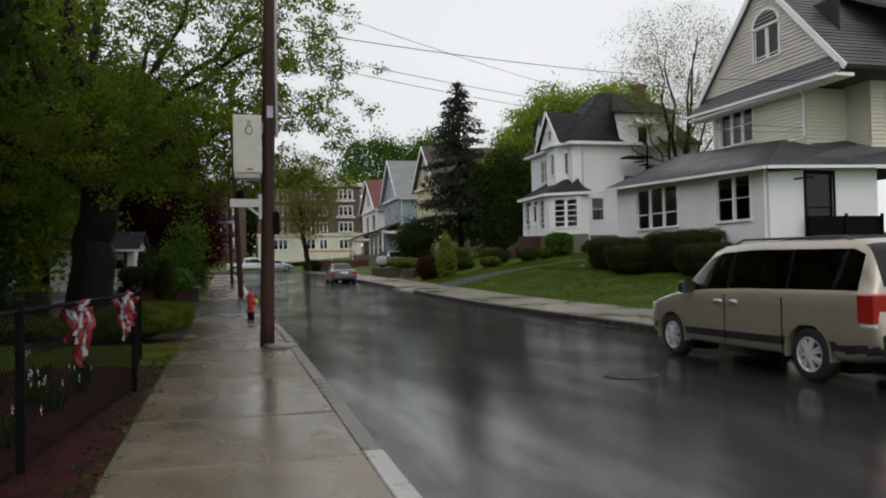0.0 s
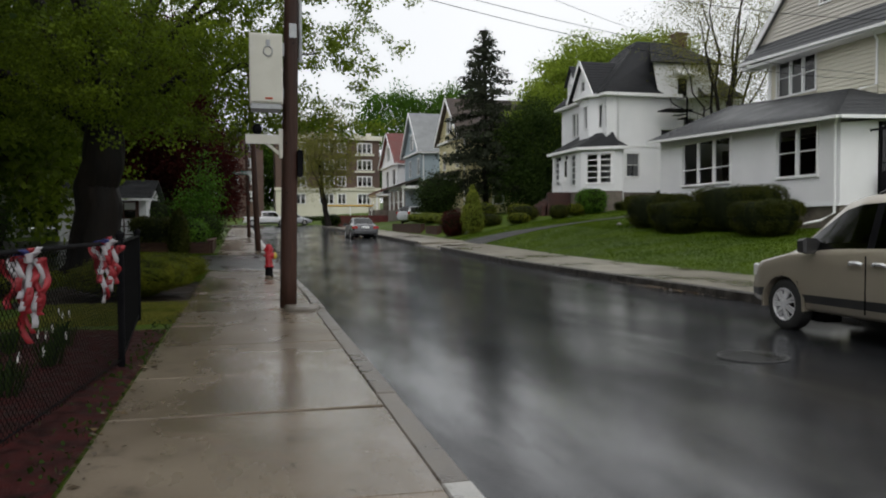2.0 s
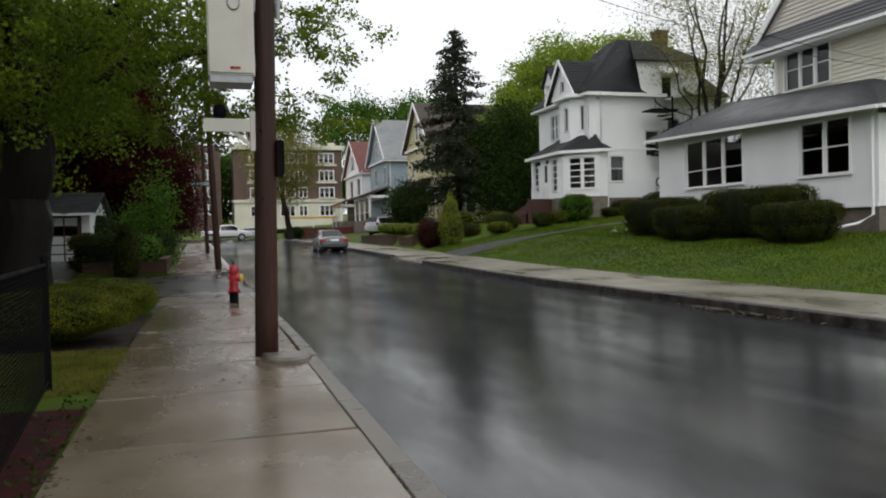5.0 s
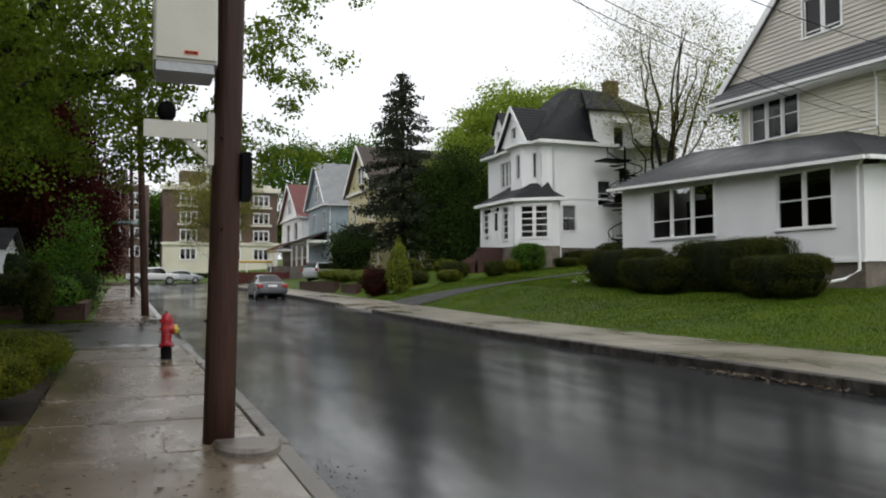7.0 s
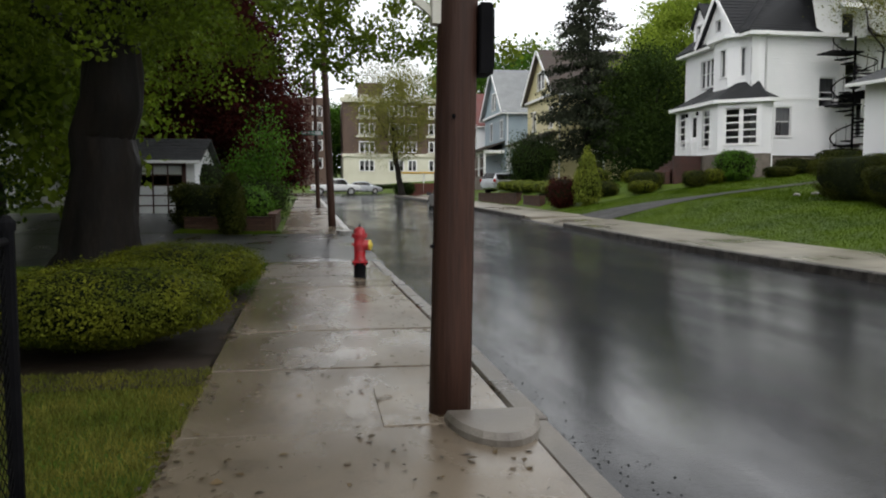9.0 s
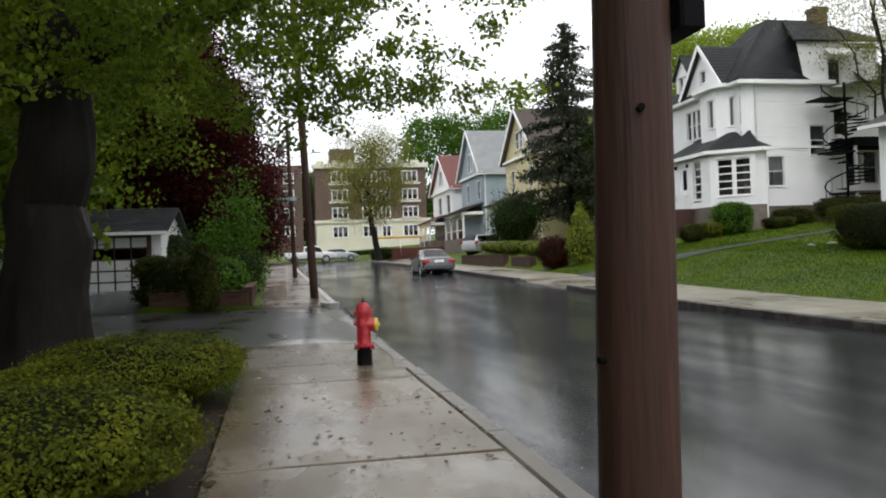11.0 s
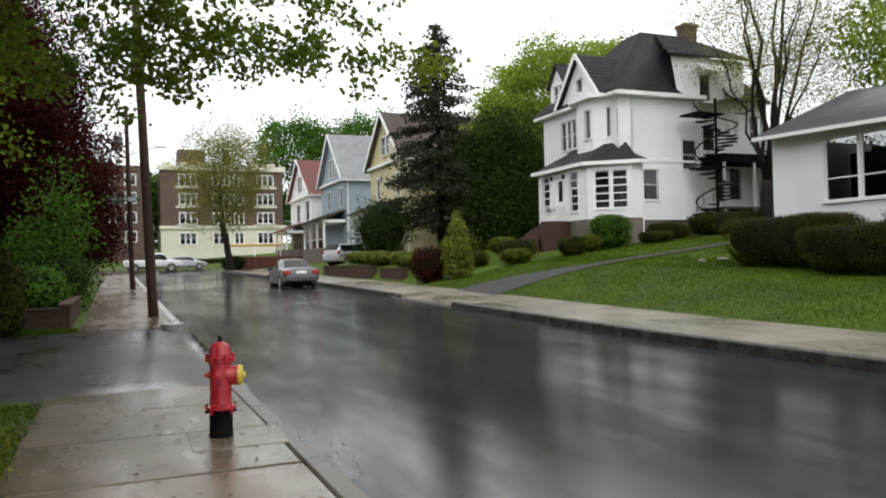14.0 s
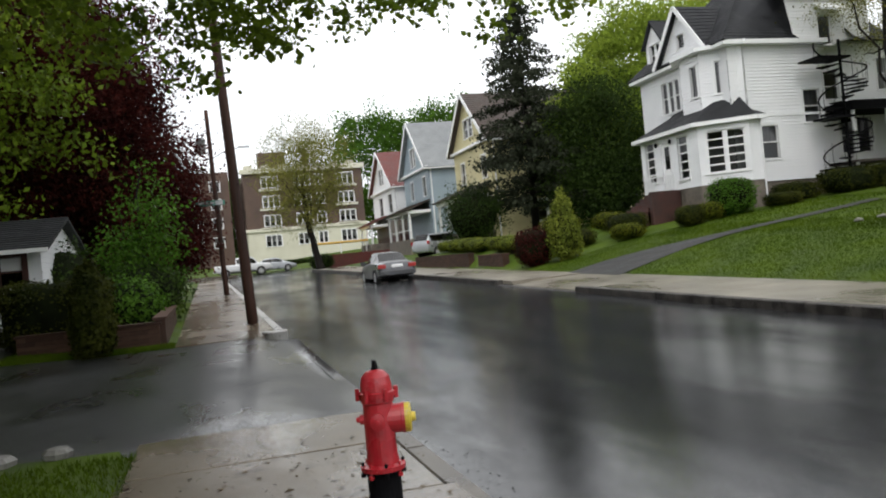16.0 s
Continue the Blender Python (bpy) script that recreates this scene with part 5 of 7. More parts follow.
# ---- street furniture ----
def utility_pole(at, z0, height, r, lean, label):
    p = thing("utility_pole", (at[0], at[1], z0), label, "utility pole", "utility poles along the footway")
    mb = MB()
    n = 14
    pts = [(lean[0] * i / n, lean[1] * i / n, -0.2 + (height + 0.2) * i / n) for i in range(n + 1)]
    mb.tube(pts, [r * (1.03 - 0.3 * i / n) for i in range(n + 1)], 16)
    part("shaft", mb, POLE_W, p, smooth=True)
    rng = random.Random(int(at[1] * 10))
    for k in range(5):
        z = 1.2 + 0.9 * k
        a = rng.uniform(2.6, 5.6)
        cx, cy = lean[0] * z / height, lean[1] * z / height
        bt = MB()
        bt.tube([(cx + 0.95 * r * math.cos(a), cy + 0.95 * r * math.sin(a), z), (cx + 1.12 * r * math.cos(a), cy + 1.12 * r * math.sin(a), z)], 0.015, 6)
        part("bolt", bt, BLACK, p)
    if at[1] > 60:
        return p
    ar = MB()
    ar.box((lean[0] - 1.1, lean[1] - 0.28, height - 0.75), (lean[0] + 1.1, lean[1] - 0.16, height - 0.62))
    part("crossarm", ar, POLE_W, p)
    for x in (-1.0, -0.4, 0.4, 1.0):
        iz = MB()
        iz.lathe(((0.02, 0), (0.05, 0.03), (0.03, 0.07), (0.05, 0.1), (0.02, 0.15)), 8, (lean[0] + x, lean[1] - 0.22, height - 0.62))
        part("insulator", iz, PLASTIC, p)
    return p


p1 = utility_pole((0.62, 16.95), 0.0, 10.6, 0.15, (0.22, 0), "dark creosoted utility pole at the kerb carrying a cabinet")
cond = MB()
cond.tube([(0.27, -0.02, 4.5), (0.28, -0.02, 9.2)], 0.035, 8)
part("conduit", cond, STEEL, p1)
plate = MB()
plate.box((0.07, -0.16, 4.9), (0.2, -0.145, 5.15))
part("tag_plate", plate, STEEL, p1)
p2 = utility_pole((0.25, 42.8), H(42.8), 11.0, 0.15, (-0.42, 0), "dark creosoted utility pole beyond the driveway")
p3 = utility_pole((-0.3, 63.0), H(63), 9.8, 0.14, (-0.2, 0), "dark utility pole with a transformer and a street light")
tf = MB()
tf.lathe(((0.0, 7.5), (0.2, 7.5), (0.24, 7.56), (0.24, 8.2), (0.26, 8.22), (0.2, 8.32), (0.0, 8.34)), 14, (-0.62, -0.1, 0))
t3 = part("transformer", tf, STEEL, p3, "grey pole-mounted transformer can", smooth=True)
for k in (-0.1, 0.1):
    bs = MB()
    bs.lathe(((0.03, 8.3), (0.05, 8.36), (0.03, 8.42), (0.05, 8.48), (0.015, 8.55)), 8, (-0.62 + k, -0.1, 0))
    part("bushing", bs, BLACK, t3)
la = MB()
la.tube([(-0.15, 0, 7.2), (0.5, -0.1, 7.55), (1.3, -0.2, 7.72)], 0.03, 6)
arm = part("lamp_arm", la, STEEL, p3)
lh_ = MB()
lh_.rings([[(x, y * w - 0.2, z) for y, z in ((-0.1, 7.7), (0.1, 7.7), (0.08, 7.8), (-0.08, 7.8))] for x, w in ((1.25, 0.6), (1.5, 1.0), (1.85, 0.7))])
part("lamp_head", lh_, STEEL, arm)


def cabinet_on_pole():
    c = thing("utility_cabinet", (0.66, 16.95, 3.68), "cream metal equipment cabinet hung on a utility pole", "cabinet")
    mb = MB()
    mb.box((-0.68, -0.3, 0.0), (-0.1, 0.25, 1.24), 0.012)
    part("body", mb, CABINET, c)
    dr = MB()
    dr.box((-0.665, -0.325, 0.03), (-0.115, -0.302, 1.21), 0.006)
    d = part("door", dr, CABINET, c)
    bt = MB()
    bt.box((-0.66, -0.29, -0.09), (-0.13, 0.2, -0.001))
    part("base_tray", bt, STEEL, c, "dull grey underside tray")
    rg = MB()
    m = 16
    rg.tube([(-0.35 + 0.075 * math.cos(2 * math.pi * i / m), -0.335, 0.92 + 0.09 * math.sin(2 * math.pi * i / m)) for i in range(m + 1)], 0.012, 5, False)
    part("emblem_ring", rg, STEEL, d)
    hd = MB()
    hd.box((-0.385, -0.345, 1.0), (-0.315, -0.326, 1.12), 0.004)
    part("latch", hd, STEEL, d)
    lb = MB()
    lb.box((-0.41, -0.333, 0.07), (-0.28, -0.327, 0.105))
    part("warning_label", lb, LABEL_O, d)
    bl = MB()
    for x0, w in ((-0.4, 0.035), (-0.355, 0.02), (-0.328, 0.035)):
        bl.box((x0, -0.336, 0.079), (x0 + w, -0.334, 0.096))
    part("label_bars", bl, BLACK, d)
    br = MB()
    br.box((-0.11, -0.06, 0.9), (0.0, 0.06, 1.14), 0.008)
    br.box((-0.11, -0.06, 0.12), (0.0, 0.06, 0.32), 0.008)
    part("mounting_bracket", br, STEEL, c)


cabinet_on_pole()
bk = thing("pole_bracket", (0.66, 16.95, 2.86), "white angle-iron arm with a brace and dark camera dome", "bracket")
mb = MB()
mb.box((-0.76, -0.05, 0.22), (-0.08, 0.05, 0.3), 0.006)
mb.box((-0.76, -0.052, 0.13), (-0.08, -0.038, 0.22))
part("arm", mb, CABINET, bk)
mb = MB()
mb.beam((-0.14, 0, -0.06), (-0.46, 0, 0.2), 0.05, 0.05)
part("brace", mb, CABINET, bk)
mb = MB()
mb.box((-0.17, -0.06, -0.12), (-0.1, 0.06, 0.4), 0.006)
part("back_plate", mb, CABINET, bk)
mb = MB()
mb.lathe(((0.0, 0.3), (0.05, 0.3), (0.085, 0.35), (0.09, 0.42), (0.06, 0.48), (0.0, 0.5)), 14, (-0.55, 0, 0))
part("dome", mb, BLACK, bk, "black glossy dome", smooth=True)
bx = thing("meter_box", (0.66, 16.95, 2.4), "black metal box on the street side of a utility pole", "box")
mb = MB()
mb.box((0.15, -0.13, 0.0), (0.25, 0.12, 0.48), 0.012)
part("body", mb, BLACK, bx)
mb = MB()
mb.box((0.252, -0.1, 0.04), (0.262, 0.09, 0.44), 0.004)
part("door", mb, BLACK, bx)


def wire(name_label, a, b, sag, r=0.008):
    mb = MB()
    n = 24
    a, b = Vector(a), Vector(b)
    pts = []
    for i in range(n + 1):
        t = i / n
        p = a.lerp(b, t)
        p.z -= sag * 4 * t * (1 - t)
        pts.append(p)
    mb.tube(pts, r, 5)
    return solid("overhead_wire", mb, BLACK, name_label, "wire", "overhead wires", smooth=True)


wire("black service cable strung from a pole to the cream house", (0.72, 16.9, 7.7), (24.0, 36.2, 9.5), 0.45, 0.007)
wire("black service cable strung from a pole to the cream house", (0.72, 16.9, 6.9), (23.6, 26.4, 9.0), 0.4, 0.01)
wire("black service cable strung from a pole to the cream house", (0.72, 16.9, 6.5), (24.1, 28.4, 7.4), 0.4, 0.008)
wire("black service cable strung from a pole to the cream house", (0.72, 16.9, 6.3), (24.1, 28.4, 7.2), 0.5, 0.008)
for k in (-1.0, 0.4, 1.0):
    wire("black line strung between utility poles", (0.82 + k, 16.75, 10.1), (-0.35 + k, 42.6, 10.5), 0.5)
    wire("black line strung between utility poles", (-0.35 + k, 42.6, 10.5), (-0.5 + k, 62.8, 9.7), 0.4)
    wire("black line strung between utility poles", (0.82 + k, 16.75, 10.1), (1.2 + k, -26, 10.0), 0.6)

sg = thing("street_sign", (-0.42, 62.8, 5.3), "green street name plate on a utility pole", "sign")
mb = MB()
mb.box((-1.0, -0.1, 0.0), (0.45, -0.085, 0.26), 0.006)
pl = part("plate", mb, SIGN_G, sg)
for x0, w in ((-0.9, 0.55), (-0.28, 0.18), (0.0, 0.1)):
    mb = MB()
    mb.box((x0, -0.105, 0.07), (x0 + w, -0.101, 0.19))
    part("lettering_bar", mb, RIB_W, pl)
mb = MB()
mb.box((-0.05, -0.12, 0.02), (0.35, 0.02, 0.24))
part("clamp", mb, STEEL, sg)


def hydrant(at):
    h = thing("fire_hydrant", at, "red fire hydrant with a yellow cap and black foot", "fire hydrant", turn=-14)
    h.scale = (1.0, 1.0, 1.14)
    mb = MB()
    mb.lathe(((0.0, -0.05), (0.118, -0.05), (0.118, 0.02), (0.112, 0.03), (0.112, 0.2), (0.12, 0.21), (0.12, 0.235), (0.0, 0.235)), 24)
    part("foot", mb, BLACK, h, "black-painted foot", smooth=False)
    mb = MB()
    mb.lathe(((0.0, 0.235), (0.15, 0.236), (0.152, 0.262), (0.11, 0.272), (0.104, 0.32), (0.1, 0.62), (0.112, 0.63), (0.112, 0.655), (0.1, 0.66), (0.0, 0.66)), 28)
    brl = part("barrel", mb, HYDRED, h, smooth=False)
    for i in range(8):
        a = 2 * math.pi * i / 8 + 0.2
        b = MB()
        b.lathe(((0.0, 0.2), (0.018, 0.2), (0.018, 0.22), (0.01, 0.222), (0.01, 0.285), (0.0, 0.286)), 6, (0.135 * math.cos(a), 0.135 * math.sin(a), 0))
        part("flange_bolt", b, HYDRED if i % 2 else BLACK, brl)
    mb = MB()
    mb.lathe(((0.0, 0.655), (0.122, 0.656), (0.124, 0.685), (0.108, 0.69), (0.104, 0.73), (0.092, 0.775), (0.06, 0.805), (0.03, 0.815), (0.0, 0.816)), 28)
    bn = part("bonnet", mb, HYDRED, h, smooth=False)
    for i in range(6):
        a = 2 * math.pi * i / 6
        b = MB()
        b.lathe(((0.0, 0.64), (0.016, 0.64), (0.016, 0.71), (0.0, 0.712)), 6, (0.128 * math.cos(a), 0.128 * math.sin(a), 0))
        part("bonnet_bolt", b, HYDRED, bn)
    mb = MB()
    mb.lathe(((0.0, 0.81), (0.03, 0.812), (0.026, 0.83), (0.02, 0.832), (0.018, 0.868), (0.0, 0.87)), 5)
    part("operating_nut", mb, BLACK, bn)
    mb = MB()
    mb.lathe(((0.085, 0.05), (0.085, 0.15), (0.09, 0.155), (0.09, 0.175), (0.0, 0.175)), 20, (0, 0, 0.52), "x")
    nz = part("nozzle", mb, HYDRED, h)
    mb = MB()
    mb.lathe(((0.0, 0.174), (0.086, 0.175), (0.088, 0.205), (0.076, 0.215), (0.03, 0.218), (0.026, 0.245), (0.0, 0.246)), 20, (0, 0, 0.52), "x")
    part("cap", mb, HYDYEL, nz, "worn yellow nozzle cap")
    for s in (-1, 1):
        mb = MB()
        mb.lathe(((0.045, s * 0.08), (0.045, s * 0.125), (0.05, s * 0.13), (0.05, s * 0.155), (0.018, s * 0.16), (0.016, s * 0.185), (0.0, s * 0.186)), 14, (0, 0, 0.53), "y")
        part("side_outlet", mb, HYDRED, h)
    mb = MB()
    mb.lathe(((0.03, -0.09), (0.03, -0.125), (0.018, -0.13), (0.016, -0.15), (0.0, -0.151)), 10, (0, 0, 0.53), "x")
    part("back_plug", mb, HYDRED, h)


hydrant((0.45, 25.85, 0.012))


# ---- vehicles ----
def lerp_table(tab, y):
    for a, b in zip(tab, tab[1:]):
        if a[0] <= y <= b[0]:
            t = (y - a[0]) / (b[0] - a[0])
            return [p + (q - p) * t for p, q in zip(a[1:], b[1:])]
    return list(tab[-1][1:])


def wheel(parent, at, r, w, side, spokes=7):
    s = side
    ty = MB()
    ty.lathe(((r * 0.6, -w * 0.4), (r * 0.66, -w / 2), (r * 0.92, -w / 2), (r * 0.985, -w * 0.4), (r, -w * 0.3), (r, w * 0.3), (r * 0.985, w * 0.4), (r * 0.92, w / 2), (r * 0.66, w / 2), (r * 0.6, w * 0.4)), 32, at, "x", False)
    wh = part("wheel", ty, RUBBER, parent, smooth=True)
    rm = MB()
    rm.lathe(((r * 0.54, s * w * 0.18), (r * 0.6, s * w * 0.44), (r * 0.655, s * w * 0.51), (r * 0.62, s * w * 0.52), (r * 0.56, s * w * 0.42)), 32, at, "x", False)
    for k in range(spokes):
        for e in (-0.13, 0.13):
            a, b = 2 * math.pi * k / spokes + e * 1.5, 2 * math.pi * k / spokes + e
            rm.beam((at[0] + s * w * 0.47, at[1] + r * 0.12 * math.cos(a), at[2] + r * 0.12 * math.sin(a)),
                    (at[0] + s * w * 0.4, at[1] + r * 0.59 * math.cos(b), at[2] + r * 0.59 * math.sin(b)), r * 0.115, 0.03)
    rm.lathe(((r * 0.2, s * w * 0.36), (r * 0.19, s * w * 0.5), (r * 0.13, s * w * 0.53), (0.001, s * w * 0.54)), 16, at, "x")
    part("rim", rm, ALLOY, wh)
    dk_ = MB()
    dk_.lathe(((0.001, s * w * 0.1), (r * 0.58, s * w * 0.14), (r * 0.58, s * w * 0.2), (0.001, s * w * 0.24)), 20, at, "x")
    part("brake_disc", dk_, PLASTIC, wh)


def vehicle(name, label, at, turn, L, tab, paint, wheels, wr, glass_y, shield, rear, category, lights, trim=None, belt_front=None):
    """A car, built by sweeping its half outline from tail (y=0) to nose (y=L). tab rows: y, sill, belt, top, half-width at belt, half-width at top.
    glass_y: side glass from, to and its pillars; shield and rear: stretches of the top that are glass."""
    v = thing(name, at, label, category, turn=turn)
    v.scale = (1.135, 1.135, 1.135)
    n = int(L / 0.055)
    ys = [L * i / n for i in range(n + 1)]
    rings = []
    for y in ys:
        zl, zb, zt, wb, wt = lerp_table(tab, y)
        zb = min(zb, zt - 0.01)
        m = zl + (zb - zl) * 0.45
        half = [(0, zl), (wb * 0.8, zl), (wb * 0.95, zl + 0.05), (wb * 0.985, zl + (m - zl) * 0.4), (wb, zl + (m - zl) * 0.7), (wb * 1.005, m), (wb * 1.0, m + (zb - m) * 0.4), (wb * 0.99, m + (zb - m) * 0.75), (wb * 0.965, zb)]
        for q in (0.08, 0.5, 0.9):
            half.append((wb * 0.955 + (wt - wb * 0.955) * q, zb + (zt - 0.05 - zb) * q))
        fine_half = half[:3]
        for p_, q_ in zip(half[2:8], half[3:9]):
            fine_half += [(p_[0] + (q_[0] - p_[0]) * f_, p_[1] + (q_[1] - p_[1]) * f_) for f_ in (1 / 3, 2 / 3, 1.0)]
        half = fine_half + half[9:]
        half += [(wt * 0.96, zt - 0.02), (wt * 0.8, zt), (wt * 0.4, zt + 0.012), (0, zt + 0.016)]
        rings.append(half)
    K = len(rings[0])
    groups = {}
    for s in (-1, 1):
        for i in range(n):
            yc = (ys[i] + ys[i + 1]) / 2
            for k in range(K - 1):
                a, b = rings[i][k], rings[i][k + 1]
                c, d = rings[i + 1][k + 1], rings[i + 1][k]
                q = [(s * a[0], ys[i], a[1]), (s * b[0], ys[i], b[1]), (s * c[0], ys[i + 1], c[1]), (s * d[0], ys[i + 1], d[1])]
                if s > 0:
                    q.reverse()
                zc = sum(p[2] for p in q) / 4
                if 1 <= k <= 20 and any((yc - wy) ** 2 + (zc - wr) ** 2 < (wr * 1.17) ** 2 for wy in wheels):
                    continue
                g = "body"
                if 21 <= k <= 22 and glass_y[0] < yc < glass_y[1] and rings[i][23][1] - rings[i][20][1] > 0.2:
                    g = "pillar" if any(abs(yc - p) < 0.03 for p in glass_y[2:]) else "side_window"
                elif k >= 24 and shield[0] < yc < shield[1]:
                    g = "windscreen"
                elif k >= 24 and rear[0] < yc < rear[1]:
                    g = "rear_glass"
                elif trim and 3 <= k <= 20 and trim[0] < zc < trim[1]:
                    g = "lower_trim"
                cuts_ = {"side_window": glass_y[2:], "pillar": [p + 0.3 for p in glass_y[2:]], "lower_trim": wheels}.get(g)
                key = (g,) if cuts_ is None else (g, s, sum(yc > p for p in cuts_))
                groups.setdefault(key, MB()).add(q, ((0, 1, 2, 3),))
    # close the nose and the tail
    for i in (0, n):
        pts = [(x, ys[i], z) for x, z in rings[i]] + [(-x, ys[i], z) for x, z in reversed(rings[i][1:-1])]
        groups[("body",)].poly(pts if i else pts[::-1])
    mats = {"body": paint, "side_window": CARGLASS, "windscreen": CARGLASS, "rear_glass": CARGLASS, "lower_trim": PLASTIC, "pillar": BLACK}
    for (g, *_), mb in groups.items():
        if mb.f:
            ob = part(g, mb, mats[g], v, smooth=True)
            bm = bmesh.new()
            bm.from_mesh(ob.data)
            bmesh.ops.remove_doubles(bm, verts=bm.verts, dist=0.001)
            if g == "body":
                bmesh.ops.recalc_face_normals(bm, faces=bm.faces)
            bm.to_mesh(ob.data)
            bm.free()
    W = max(r[4] for r in tab)
    inn = MB()
    inn.box((-W * 0.8, L * 0.06, 0.3), (W * 0.8, L * 0.93, lerp_table(tab, L / 2)[1] - 0.12), 0.05)
    part("interior", inn, INSIDE, v)
    for wy in wheels:
        for s in (-1, 1):
            ar = MB()
            m = 18
            ri = wr * 1.14
            for j in range(m):
                t0, t1 = math.pi * j / m - 0.15, math.pi * (j + 1) / m - 0.15 + (0.3 if j == m - 1 else 0)
                w0, w1 = W * 1.004, W * 0.7
                p = [(s * w, wy + ri * math.cos(t), wr + ri * math.sin(t)) for w, t in ((w0, t0), (w0, t1), (w1, t1), (w1, t0))]
                ar.quad(*p)
                p2 = [(s * w0, wy + (ri + e) * math.cos(t), wr + (ri + e) * math.sin(t)) for e, t in ((0, t0), (0.035, t0), (0.035, t1), (0, t1))]
                ar.quad(*p2)
            part("wheel_arch", ar, paint, v)
            bkp = MB()
            bkp.box((min(s * W * 0.68, s * W * 0.4), wy - ri, 0.12), (max(s * W * 0.68, s * W * 0.4), wy + ri, wr + ri * 0.9))
            part("wheel_housing", bkp, BLACK, v)
            wheel(v, (s * (W - 0.13), wy, wr), wr, 0.21, s)
    for nm, lo, hi, m in lights:
        lb = MB()
        lb.box(lo, hi, 0.02)
        part(nm, lb, m, v)
    return v


def mirrors(v, W, y, z, paint):
    for s in (-1, 1):
        mb = MB()
        mb.rings([[(s * (W + d), y + a, z + b) for a, b in ((-0.06 * k, -0.08 * k), (0.07 * k, -0.07 * k), (0.07 * k, 0.08 * k), (-0.06 * k, 0.1 * k))] for d, k in ((-0.1, 0.4), (0.02, 1.0), (0.16, 1.1), (0.2, 0.8))])
        part("mirror", mb, paint, v)


van = vehicle("minivan", "champagne minivan with dark glass parked at the kerb", (8.6, 7.58, -0.035), 0, 5.05,
              [(0.0, 0.42, 0.6, 0.62, 0.78, 0.6), (0.06, 0.36, 0.7, 0.72, 0.9, 0.7), (0.12, 0.34, 0.98, 1.02, 0.94, 0.8), (0.2, 0.32, 1.06, 1.28, 0.955, 0.8),
               (0.36, 0.3, 1.06, 1.6, 0.965, 0.76), (0.55, 0.27, 1.06, 1.69, 0.97, 0.75), (2.3, 0.25, 1.04, 1.72, 0.975, 0.76), (3.0, 0.25, 1.02, 1.69, 0.975, 0.74),
               (3.3, 0.25, 1.01, 1.62, 0.97, 0.7), (4.05, 0.25, 0.98, 1.12, 0.955, 0.72), (4.2, 0.25, 0.95, 1.03, 0.95, 0.72), (4.65, 0.26, 0.86, 0.9, 0.91, 0.68),
               (4.88, 0.28, 0.74, 0.78, 0.83, 0.6), (5.05, 0.34, 0.56, 0.6, 0.68, 0.5)],
              VANPAINT, (1.12, 4.1), 0.325, (0.4, 3.84, 1.55, 2.72), (3.22, 4.12), (0.17, 0.46), "car",
              [("tail_light", (-0.968, 0.1, 0.76), (-0.76, 0.36, 1.08), REDLIGHT), ("tail_light", (0.76, 0.1, 0.76), (0.968, 0.36, 1.08), REDLIGHT),
               ("reverse_light", (-0.964, 0.1, 0.71), (-0.78, 0.35, 0.755), LENS), ("reverse_light", (0.78, 0.1, 0.71), (0.964, 0.35, 0.755), LENS),
               ("bumper", (-0.9, -0.06, 0.4), (0.9, 0.1, 0.64), PLASTIC), ("number_plate", (-0.26, 0.03, 0.74), (0.26, 0.1, 0.9), WHITE),
               ("headlight", (-0.86, 4.7, 0.66), (-0.5, 4.86, 0.82), LENS), ("headlight", (0.5, 4.7, 0.66), (0.86, 4.86, 0.82), LENS)], trim=(0.4, 0.5))
mirrors(van, 0.9, 3.62, 1.08, PLASTIC)
for s in (-1, 1):
    for y in (2.52, 2.86):
        mb = MB()
        mb.tube([(s * 0.985, y - 0.09, 0.9), (s * 1.005, y - 0.05, 0.915), (s * 1.005, y + 0.05, 0.915), (s * 0.985, y + 0.09, 0.9)], 0.022, 6)
        part("door_handle", mb, CHROME, van)
    mb = MB()
    mb.tube([(s * 0.66, 0.7, 1.68), (s * 0.64, 0.85, 1.73), (s * 0.64, 2.7, 1.755), (s * 0.62, 2.9, 1.7)], 0.018, 6)
    part("roof_rail", mb, PLASTIC, van)
    for y in (2.72, 1.55):
        mb = MB()
        mb.box((min(s * 0.974, s * 0.984), y - 0.006, 0.34), (max(s * 0.974, s * 0.984), y + 0.006, 1.0))
        part("door_seam", mb, BLACK, van)
for y in (1.3, 2.4):
    mb = MB()
    mb.beam((-0.64, y, 1.75), (0.64, y, 1.75), 0.05, 0.025)
    part("roof_bar", mb, PLASTIC, van)

SEDAN = [(0.0, 0.4, 0.62, 0.64, 0.7, 0.5), (0.1, 0.32, 0.88, 0.92, 0.83, 0.6), (0.75, 0.25, 0.94, 0.99, 0.87, 0.66), (1.5, 0.22, 0.93, 1.36, 0.88, 0.58), (2.4, 0.21, 0.92, 1.43, 0.88, 0.6),
         (2.9, 0.21, 0.9, 1.36, 0.88, 0.58), (3.6, 0.21, 0.86, 0.95, 0.87, 0.66), (4.3, 0.24, 0.74, 0.78, 0.82, 0.6), (4.65, 0.34, 0.55, 0.58, 0.66, 0.5)]
